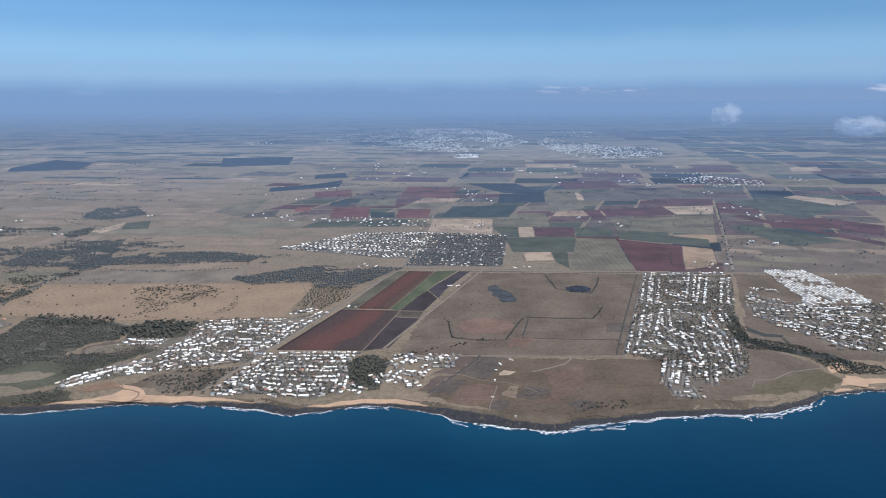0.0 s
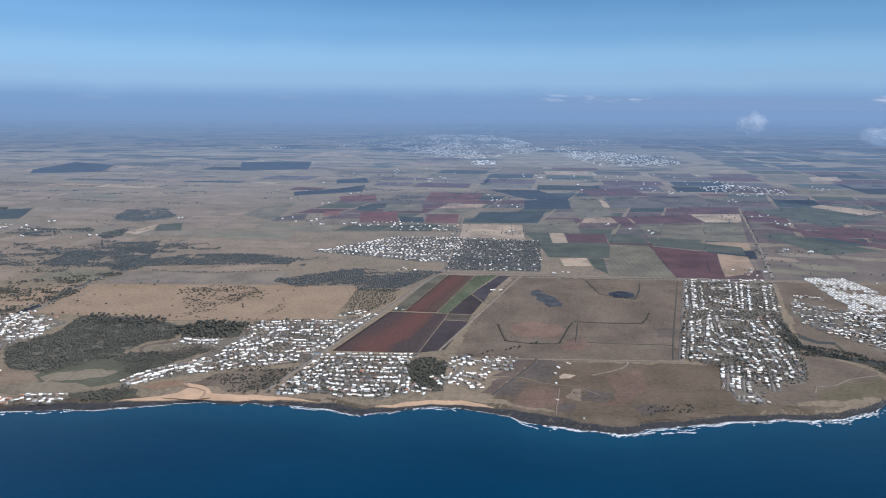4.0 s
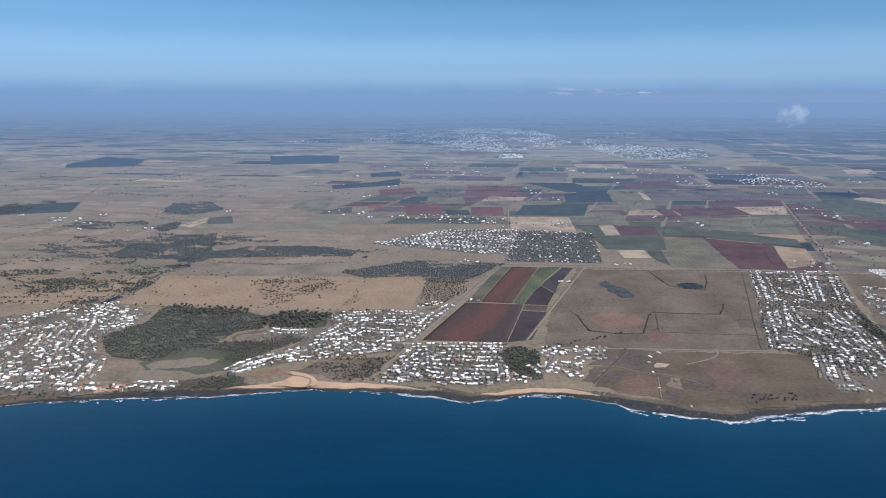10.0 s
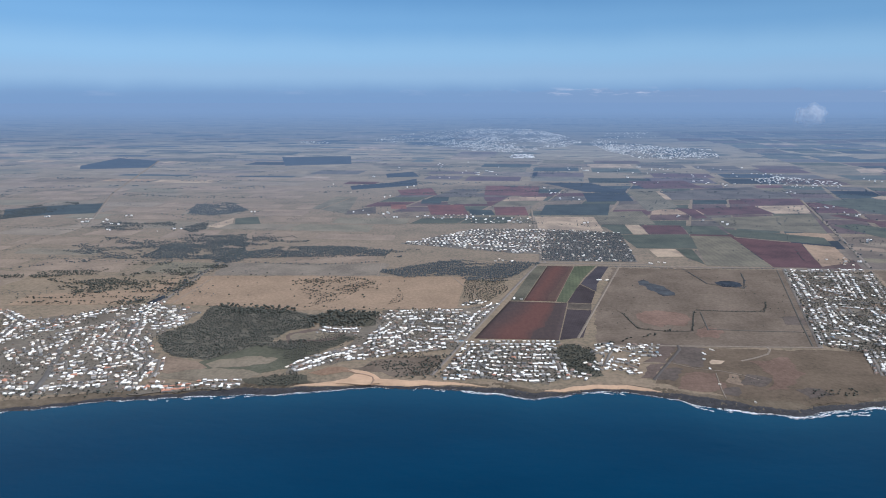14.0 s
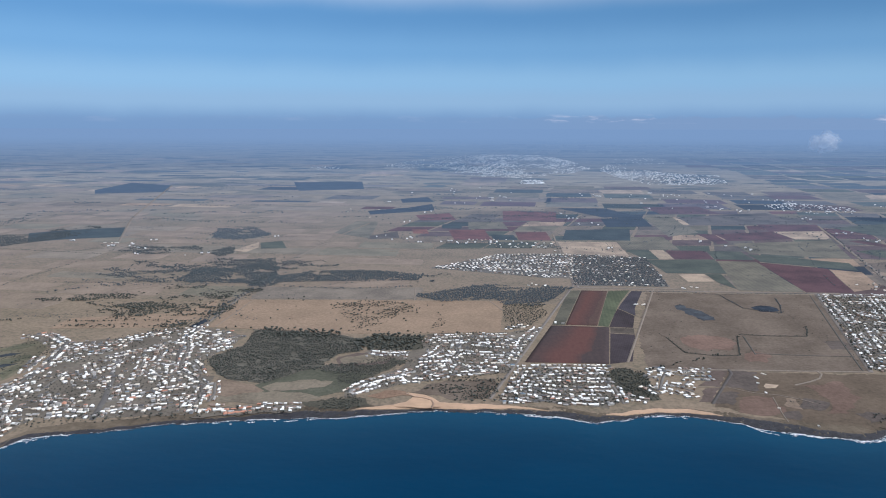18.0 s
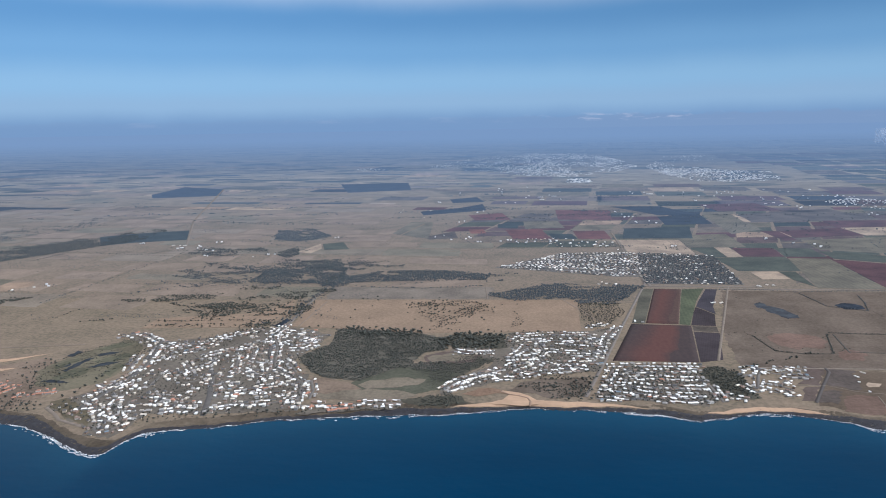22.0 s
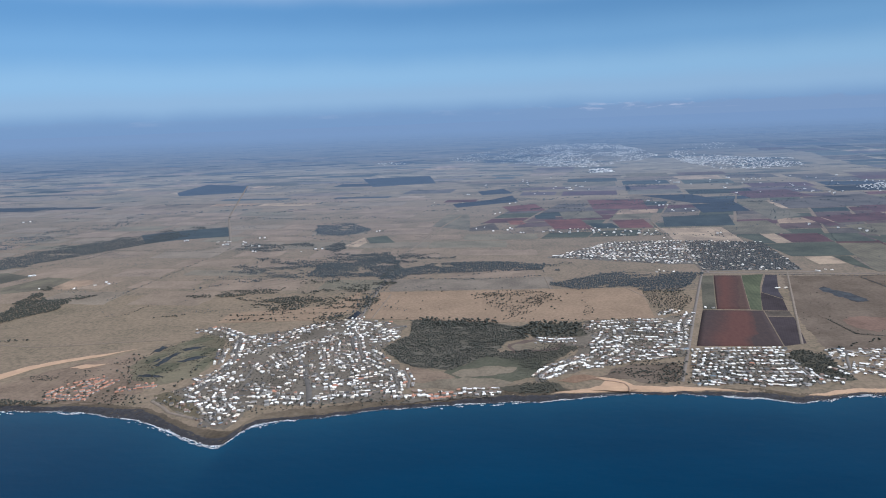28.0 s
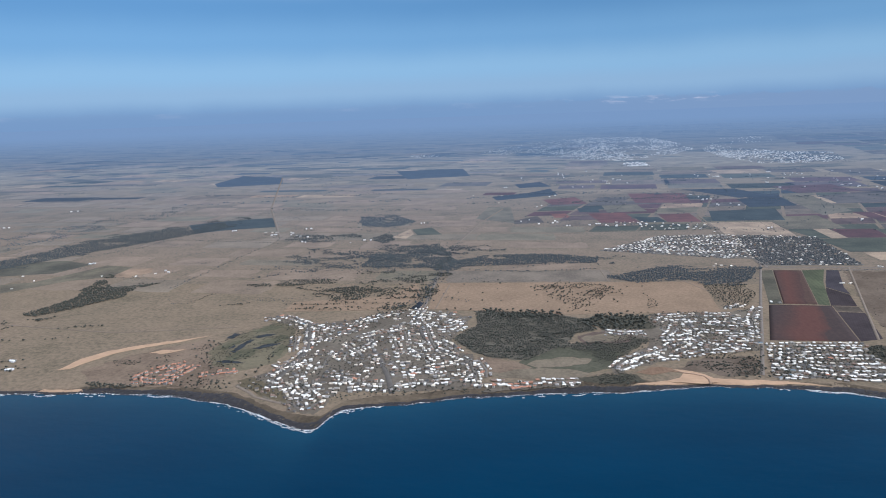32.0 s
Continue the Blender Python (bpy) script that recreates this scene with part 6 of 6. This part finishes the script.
tree_line([(-1486, 2196), (-1319, 2070), (-1160, 2009)], 14, 5, 80)
tree_line([(-1788, 932), (-1624, 960)], 14, 2, 81)
tree_line([(-1739, 1010), (-1632, 1027)], 7, 3, 82)
tree_line([(-1441, 1172), (-1367, 1190)], 6, 3, 83)
tree_line([(-1179, 1193), (-1079, 1275)], 7, 3, 84)
tree_line([(-1036, 1229), (-987, 1252)], 7, 6, 85)
tree_line([(-784, 1516), (-681, 1550), (-594, 1598), (-455, 1648)], 8, 8, 86)
tree_line([(-1588, 1928), (-1390, 1949), (-1313, 1966)], 12, 5, 87)
tree_line([(-928, 1156), (-361, 1137)], 15, 4, 88)
tree_line([(-968, 1199), (-979, 1335), (-948, 1509), (-979, 1731)], 4, 6, 170, 2, 4)
tree_line([(-1207, 1541), (-1068, 1522), (-940, 1527)], 6, 4, 171)
tree_line([(-1603, 1925), (-1468, 1921), (-1350, 1953)], 6, 9, 172)
tree_line([(-1280, 1909), (-1183, 1988)], 6, 9, 173)
tree_line([(-1939, 2670), (-1716, 2610), (-1489, 2554), (-1160, 2565)], 9, 14, 174, 3, 5)
tree_line([(-1471, 2270), (-1311, 2221), (-1158, 2187)], 6, 9, 175)
tree_line([(-1470, 1409), (-1352, 1492), (-1174, 1595)], 7, 6, 176)
tree_line([(-1173, 1248), (-1101, 1312), (-979, 1335)], 6, 9, 177)
tree_line([(-919, 1492), (-724, 1477), (-555, 1506)], 7, 3, 178)
tree_line([(-455, 2187), (-270, 2118), (-63, 2051)], 7, 6, 179)
tree_line([(-330, 2050), (-100, 2032), (105, 2014)], 8, 6, 180)
tree_line([(47, 1041), (-106, 964)], 8, 3, 89)
for n, pts in enumerate(([(-1320, 880), (-1290, 940), (-1258, 990)], [(-1264, 862), (-1240, 905), (-1205, 960)], [(-1304, 842), (-1232, 836)], [(-1205, 870), (-1184, 940), (-1196, 1010)], [(-1335, 920), (-1312, 975), (-1288, 1020)], [(-1250, 960), (-1214, 1000)])):
    tree_line(pts, 3.5, 2.0, 600 + n, 0.9, 2.0, 0.75)
for n, pts in enumerate(([(-1523, 1506), (-1389, 1505), (-1254, 1491), (-1098, 1502)], [(-1648, 1310), (-1637, 1432), (-1612, 1791)], [(-2141, 1681), (-2043, 1805), (-2023, 1947), (-1652, 1883), (-1572, 1861)], [(-1876, 2664), (-1693, 2612), (-1475, 2591), (-1340, 2696)], [(-1480, 1973), (-1402, 1990), (-1313, 1966)], [(-1718, 1911), (-1676, 1961), (-1545, 1969), (-1337, 1981)], [(-1296, 1182), (-1165, 1189), (-1049, 1199)], [(-1277, 1149), (-1153, 1148), (-1041, 1158)], [(-1528, 1178), (-1505, 1271)])):
    tree_line(pts, 4.5, 3.5, 620 + n, 1.2, 2.8, 0.7)
tree_line([(-1221, 961), (-1189, 857), (-1201, 789)], 8, 4, 90)


# single trees by the shore and on the paddocks
def tree_template(seed):
    rng = np.random.default_rng(seed)
    base = tagged(new("tree"), "grey-green gum tree standing in dry grass", "tree", "single trees")
    v, f = clump(rng, 9, 0.7)
    v = v * (3.6, 3.6, 3.2) + (0, 0, 1.6)
    mesh_object("crown", v, f, LEAF).parent = base
    vs, fs = [], []
    for k, (z, r) in enumerate(((-0.2, 0.34), (1.4, 0.25), (3.2, 0.16), (4.6, 0.07))):
        o = rng.normal(0, 0.12, 2) * k
        vs += [(o[0] + r * math.cos(a * 1.0472), o[1] + r * math.sin(a * 1.0472), z) for a in range(6)]
    for k in range(3):
        fs += [(k * 6 + a, k * 6 + (a + 1) % 6, k * 6 + 6 + (a + 1) % 6, k * 6 + 6 + a) for a in range(6)]
    mesh_object("trunk", vs, fs, BARK).parent = base
    return base


TEMPLATES = [tree_template(s) for s in range(6)]
spots = (scatter([(-1180, 700), (-960, 735), (-560, 790), (-300, 830), (-300, 850), (-700, 800), (-1000, 770), (-1180, 760)], 19, 90, patchy=-0.05)
         + scatter([(-960, 1180), (-450, 1210), (-450, 1420), (-960, 1400)], 55, 91)
         + scatter([(-732, 1329), (-692, 1369), (-612, 1373), (-524, 1341), (-525, 1288), (-569, 1264), (-596, 1185), (-648, 1164), (-686, 1238)], 13, 94, 1.6, 3.0, 0.0, 0.02)
         + scatter([(-1420, 760), (-1400, 900), (-1340, 960), (-1250, 850), (-1240, 750)], 16, 95, 1.4, 2.6, 0.05, 0.02)
         + scatter([(-420, 820), (-330, 820), (-300, 960), (-380, 960)], 16, 93))
PLUME = [(-590, 785), (-530, 806), (-515, 862), (-480, 856), (-450, 824), (-290, 812), (-290, 780)]
spots = [p for p in spots if not inside(p[0], p[1], PLUME)]
rng_t = random.Random(17)
rng_t.shuffle(spots)
for n, (x, y, r, h) in enumerate(spots[:300]):
    m = Matrix.LocRotScale((x, y, 0), Euler((0, 0, rng_t.uniform(0, 6.28))), None)
    if n < 6:
        TEMPLATES[n].matrix_world = m
        TEMPLATES[n].scale = (r / 3.6,) * 3
    else:
        copy_thing(TEMPLATES[n % 6], m)

# ---------------------------------------------------------------- far farms, woods and the city
HEDGES = {}
DUSTY, STUBBLE = (0.086, 0.058, 0.054), (0.140, 0.112, 0.086)
WORDS.update({DUSTY: "dusty purple-brown tilled field", STUBBLE: "grey-tan stubble field"})
FARMED = {TEAL: 9, GREEN: 12, OLIVE: 16, TAN: 5, STUBBLE: 18, CREAM: 2, MAROON: 9, DUSTY: 16, RED: 3, SLATE: 22, NAVY: 4}


def farmland(points, wide, deep, turn, seed, gaps=(), shares=None):
    """Fields edge to edge, in strips; each is a field of its own."""
    rng = random.Random(seed)
    x0, y0 = points[0]
    along_, back = Vector((math.cos(radians(turn)), math.sin(radians(turn)))), Vector((0.33, 0.944))
    for i in range(-12, 24):
        v = 0.0
        for j in range(-6, 26):
            w, d = wide * rng.uniform(0.88, 0.985), deep * rng.uniform(0.86, 0.98)
            o = Vector((x0, y0)) + along_ * (i * wide) + back * (j * deep)
            quad = [tuple(o + along_ * (a * w) + back * (b * d)) for a, b in ((0, 0), (1, 0), (1, 1), (0, 1))]
            m = o + along_ * (w / 2) + back * (d / 2)
            if inside(m.x, m.y, points) and not any(inside(m.x, m.y, g) for g in gaps) and rng.random() < 0.96:
                c = pick(rng, shares or FARMED)
                if rng.random() < 0.45:
                    p, q = ((quad[3], quad[2]), (quad[0], quad[3]))[rng.random() < 0.4]
                    HEDGES.setdefault(hazy(m.y), []).extend(along([p, q], 9, 2.0, rng.randrange(9999), 1.6, 3.6, rng.uniform(0.2, 0.8)))
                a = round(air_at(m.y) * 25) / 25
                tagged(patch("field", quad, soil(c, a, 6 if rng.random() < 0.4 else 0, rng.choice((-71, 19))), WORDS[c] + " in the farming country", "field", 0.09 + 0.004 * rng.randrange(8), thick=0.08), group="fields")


VILLAGES = [[(90, 1500), (100, 1760), (310, 1760), (310, 1480)], [(-549, 1681), (-291, 2014), (167, 1941), (108, 1507), (-168, 1481)]]
farmland([(97, 1546), (-102, 1877), (-64, 3003), (1209, 2994), (638, 1508)], 150, 120, 4, 3, VILLAGES)
SCRUBBY = [(640, 1490), (1120, 1480), (1260, 1800), (1000, 1880), (770, 1860)]
patch("paddock", ragged(SCRUBBY, 22, 5), soil(ROUGH, round(air_at(1680), 2), patch=0.35), "rough grey-brown pasture with farm trees", "paddock", 0.07, kind="structure", thick=0.05)
# darker shares: this side's dimness is put into its field colours
farmland([(660, 1551), (1225, 2994), (2012, 2988), (1062, 1528)], 190, 130, -6, 4, (SCRUBBY,), {TEAL: 14, GREEN: 16, SLATE: 32, DUSTY: 18, MAROON: 12, NAVY: 8})
farmland([(-659, 2127), (-637, 2737), (-37, 3003), (-84, 1877), (-212, 2013)], 170, 130, 4, 5, VILLAGES)
# TEAL and NAVY in DULL stand in for patches of cloud shadow
DULL = [(TEAL, 14), (NAVY, 12), (SLATE, 20), (TAN, 14), (CREAM, 12), (OLIVE, 10), (STUBBLE, 22)]
# darkest mix, for x > 500: cloud shadow put into the field colours
DIM_SIDE = [(TEAL, 20), (NAVY, 14), (MAROON, 12), (DUSTY, 18), (GREEN, 16), (SLATE, 24), (OLIVE, 4), (CREAM, 1)]
FARC = [(TEAL, 12), (GREEN, 10), (OLIVE, 14), (TAN, 9), (CREAM, 3), (MAROON, 7), (DUSTY, 14), (RED, 3), (SLATE, 20), (NAVY, 6), (STUBBLE, 18)]


def far_fields():
    """Chequered farmland behind the named fields, out into the haze: one mesh for each colour and depth."""
    rng = random.Random(33)
    packs = {}
    c, s = math.cos(radians(-14)), math.sin(radians(-14))
    for i in range(-40, 60):
        for j in range(0, 60):
            u, v = i * 330 + rng.uniform(-40, 40), 2300 + j * 230 + rng.uniform(-30, 30)
            x, y = u * c - v * s * 0.6, v + u * s * 0.2
            if y < 3000 or y > 16000 or abs(x + 350) > y * 1.0 or rng.random() > (0.93 if x > -300 else 0.66 if x > -900 or y > 3800 else 0.25):
                continue
            if -250 < x < 1900 and 4300 < y < 8200:
                continue
            w, d = rng.uniform(110, 420), rng.uniform(60, 190)
            if x > -300:
                w, d = rng.uniform(260, 330), rng.uniform(175, 232)
            pts = [(x + a * w - b * d * s * 0.6, y + b * d + a * w * s * 0.2, 0.1 + 0.02 * (j % 5)) for a, b in ((-.5, -.5), (.5, -.5), (.5, .5), (-.5, .5))]
            colour = pick(rng, dict(DIM_SIDE if x > 500 else FARC if x > -900 else DULL))
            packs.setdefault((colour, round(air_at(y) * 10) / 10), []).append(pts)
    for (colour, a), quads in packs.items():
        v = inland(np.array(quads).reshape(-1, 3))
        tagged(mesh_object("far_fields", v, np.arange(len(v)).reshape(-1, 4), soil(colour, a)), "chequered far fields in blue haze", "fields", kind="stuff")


far_fields()


def far_woods():
    rng = np.random.default_rng(44)
    packs = {}
    for _ in range(420):
        y = 2700 * (5 ** rng.random())
        x = -350 + rng.uniform(-0.95, 0.95) * y
        n, a = rng.integers(8, 24), rng.normal(0, 0.2)
        for k in range(n):
            t = rng.uniform(-1, 1) * 5 * n
            r = rng.uniform(4, 8)
            packs.setdefault(hazy(y), []).append((x + t * math.cos(a) + rng.normal(0, 8), y + t * math.sin(a) + rng.normal(0, 8), r, r * 0.9))
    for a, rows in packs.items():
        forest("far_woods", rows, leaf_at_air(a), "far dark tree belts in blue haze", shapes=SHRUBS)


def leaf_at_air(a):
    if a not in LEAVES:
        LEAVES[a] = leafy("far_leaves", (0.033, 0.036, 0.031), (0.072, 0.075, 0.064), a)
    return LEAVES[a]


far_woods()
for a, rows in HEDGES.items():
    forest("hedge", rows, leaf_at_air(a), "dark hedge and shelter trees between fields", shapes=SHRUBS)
# copies of one roof material, each with more haze emission mixed in
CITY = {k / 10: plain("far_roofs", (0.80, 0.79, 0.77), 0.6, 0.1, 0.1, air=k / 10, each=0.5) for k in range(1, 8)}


def city(points, pitch, seed, keep=0.6, label="pale roofs of a far city in haze", size=1.0):
    rng = np.random.default_rng(seed)
    xs, ys = [p[0] for p in points], [p[1] for p in points]
    packs, groves = {}, {}
    for x in np.arange(min(xs), max(xs), pitch):
        for y in np.arange(min(ys), max(ys), pitch * 1.3):
            a, b = x + rng.uniform(-.5, .5) * pitch, y + rng.uniform(-.5, .5) * pitch
            if not inside(a, b, points):
                continue
            lush = noise.noise((a * 0.0022, b * 0.0016, seed)) + 0.6 * noise.noise((a * 0.009, b * 0.005, seed))
            if rng.random() < keep * (0.75 + 1.3 * lush):
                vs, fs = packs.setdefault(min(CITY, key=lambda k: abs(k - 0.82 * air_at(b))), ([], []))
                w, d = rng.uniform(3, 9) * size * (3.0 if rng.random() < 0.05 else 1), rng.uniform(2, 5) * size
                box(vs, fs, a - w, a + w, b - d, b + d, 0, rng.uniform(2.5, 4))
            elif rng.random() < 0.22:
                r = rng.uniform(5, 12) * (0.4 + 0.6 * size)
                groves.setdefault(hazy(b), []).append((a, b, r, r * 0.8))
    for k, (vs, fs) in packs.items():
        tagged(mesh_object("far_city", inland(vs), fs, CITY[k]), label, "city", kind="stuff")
    for k, rows in groves.items():
        forest("far_trees", rows, leaf_at_air(k), "dark trees between far roofs", shapes=SHRUBS)


city([(-1320, 6346), (-1153, 7128), (-830, 8119), (-78, 9218), (603, 8686), (756, 7101), (770, 6081), (534, 5570), (300, 5253), (-4, 4863), (-312, 5078), (-666, 5573), (-1003, 5858)], 19, 1, 0.40, size=0.75)
city([(796, 5925), (779, 5080), (874, 4401), (1147, 4403), (1451, 4491), (1669, 5254), (1380, 5438), (1145, 6078), (1070, 6787)], 18, 2, 0.36, size=0.75)
city([(-52, 4420), (127, 4420), (144, 4813), (-13, 4713)], 18, 9, 0.6, "bright large roofs at the near edge of the far city", 1.5)
city([(1137, 7473), (1896, 8199), (1776, 6998), (1086, 6550)], 50, 6, 0.4)
city([(-2001, 6098), (-1765, 6248), (-1651, 5933), (-1877, 5797)], 34, 3)
city([(1114, 3246), (1325, 3386), (1523, 3198), (1454, 2973), (1129, 2938)], 15, 4, 0.5, "pale roofs of a far village", 0.5)
city([(-863, 3742), (-205, 4240), (-42, 3452), (-509, 3217)], 75, 5, 0.35, "scattered far farm roofs", 0.7)
city([(89, 3727), (1390, 4026), (1070, 2995), (236, 3001)], 80, 7, 0.35, "scattered far farm roofs", 0.7)


def hamlets(spots):
    """Farm houses and sheds with their trees, a few at each place."""
    rng = np.random.default_rng(71)
    packs, groves = {}, {}
    for x, y, spread, count in spots:
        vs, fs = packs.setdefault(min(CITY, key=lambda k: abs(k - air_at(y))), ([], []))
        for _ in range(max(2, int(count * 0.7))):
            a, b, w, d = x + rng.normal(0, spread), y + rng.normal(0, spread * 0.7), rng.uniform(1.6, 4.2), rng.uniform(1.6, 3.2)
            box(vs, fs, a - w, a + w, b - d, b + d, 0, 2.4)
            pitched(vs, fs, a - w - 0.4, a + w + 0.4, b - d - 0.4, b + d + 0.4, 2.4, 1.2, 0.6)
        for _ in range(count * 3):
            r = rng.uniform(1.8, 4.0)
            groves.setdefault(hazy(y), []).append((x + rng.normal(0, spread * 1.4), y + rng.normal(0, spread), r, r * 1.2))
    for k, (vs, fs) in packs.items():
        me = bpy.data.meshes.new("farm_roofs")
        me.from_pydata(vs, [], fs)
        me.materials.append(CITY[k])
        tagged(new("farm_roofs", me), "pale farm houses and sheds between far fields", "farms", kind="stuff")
    for k, rows in groves.items():
        forest("farm_trees", rows, leaf_at_air(k), "dark shelter trees round farm houses", shapes=SHRUBS)


hamlets([(54, 2734, 40, 7), (59, 2032, 25, 3), (1060, 2402, 30, 6), (1061, 2259, 30, 6), (841, 1806, 22, 7), (916, 1792, 22, 6), (651, 1551, 12, 4), (1108, 2779, 40, 5), (928, 3056, 50, 6), (1303, 3489, 60, 8), (875, 3392, 60, 7), (523, 2101, 15, 3), (791, 3718, 60, 6), (307, 3726, 60, 6), (1736, 3197, 60, 8)])
hamlets([(-596, 2127, 22, 3), (-479, 2155, 25, 7), (-415, 2127, 25, 7), (-317, 2154, 25, 8), (-236, 2116, 25, 6), (-158, 2070, 22, 5), (-658, 2620, 30, 4), (-600, 2924, 35, 3), (-865, 3305, 35, 4), (-731, 2231, 30, 5), (-24, 2865, 40, 5), (90, 2589, 30, 6), (536, 2043, 12, 3), (427, 2188, 15, 2), (1245, 3495, 60, 6), (-483, 3985, 60, 6)])
hamlets([(-1653, 2013, 14, 5), (-1585, 2031, 14, 3), (-1508, 1890, 18, 3), (-1501, 1974, 18, 4), (-1270, 1915, 20, 2), (-1135, 2220, 20, 2), (-1570, 2142, 20, 2), (-2067, 1581, 8, 3), (-1749, 1482, 10, 2), (-2930, 2223, 20, 2), (-1650, 795, 9, 5), (-1680, 836, 6, 3), (-2965, 2680, 20, 2), (-1847, 2100, 10, 2), (-617, 2223, 25, 5)])

# ---------------------------------------------------------------- clouds low over the horizon
def cloud_shell(share):
    """Thin outer layers let the country behind shine through; the heart is closed."""
    # AIR emission mixed in: a painted glow that softens the cloud's shading
    m = plain("cloud", (0.92, 0.90, 0.88), 1.0, 0.05, 0.01, air=0.66)
    if share < 1:
        n, l = m.node_tree.nodes, m.node_tree.links
        clear, both_ = n.new("ShaderNodeBsdfTransparent"), n.new("ShaderNodeMixShader")
        shaded = n["Material Output"].inputs[0].links[0].from_socket
        both_.inputs[0].default_value = share
        l.new(clear.outputs[0], both_.inputs[1])
        l.new(shaded, both_.inputs[2])
        l.new(both_.outputs[0], n["Material Output"].inputs[0])
    return m


SHELLS = [(1.0, cloud_shell(0.16)), (0.82, cloud_shell(0.26)), (0.64, cloud_shell(0.40)), (0.42, cloud_shell(1.0))]


def cloud(x, y, z, wide, tall, seed):
    """A fair-weather cloud of lumpy layers, one within the other."""
    base = tagged(new("cloud"), "small soft white cumulus cloud floating over far farmland", "cloud", "clouds", "structure")
    base.location = (x, y, z)
    bm = bmesh.new()
    bmesh.ops.create_icosphere(bm, subdivisions=4, radius=1.0)
    iv, jf = np.array([v.co for v in bm.verts]), np.array([[v.index for v in f.verts] for f in bm.faces])
    bm.free()
    for n, (r, material) in enumerate(SHELLS):
        bulge = np.array([1 + 0.42 * noise.noise((*(p * 1.7 + seed),)) + 0.20 * noise.noise((*(p * 4.1 + seed + n * 0.6),)) + 0.10 * noise.noise((*(p * 9.0 + n),)) for p in iv])
        v = iv * bulge[:, None] * r * (wide / 2, wide / 2.6, tall / 2)
        v[:, 2] = np.where(v[:, 2] < 0, v[:, 2] * 0.7, v[:, 2])
        mesh_object("layer", v, jf, material, True).parent = base


cloud(1169, 2829, 330, 118, 104, 5.0)
cloud(1690, 2710, 285, 205, 90, 2.0)
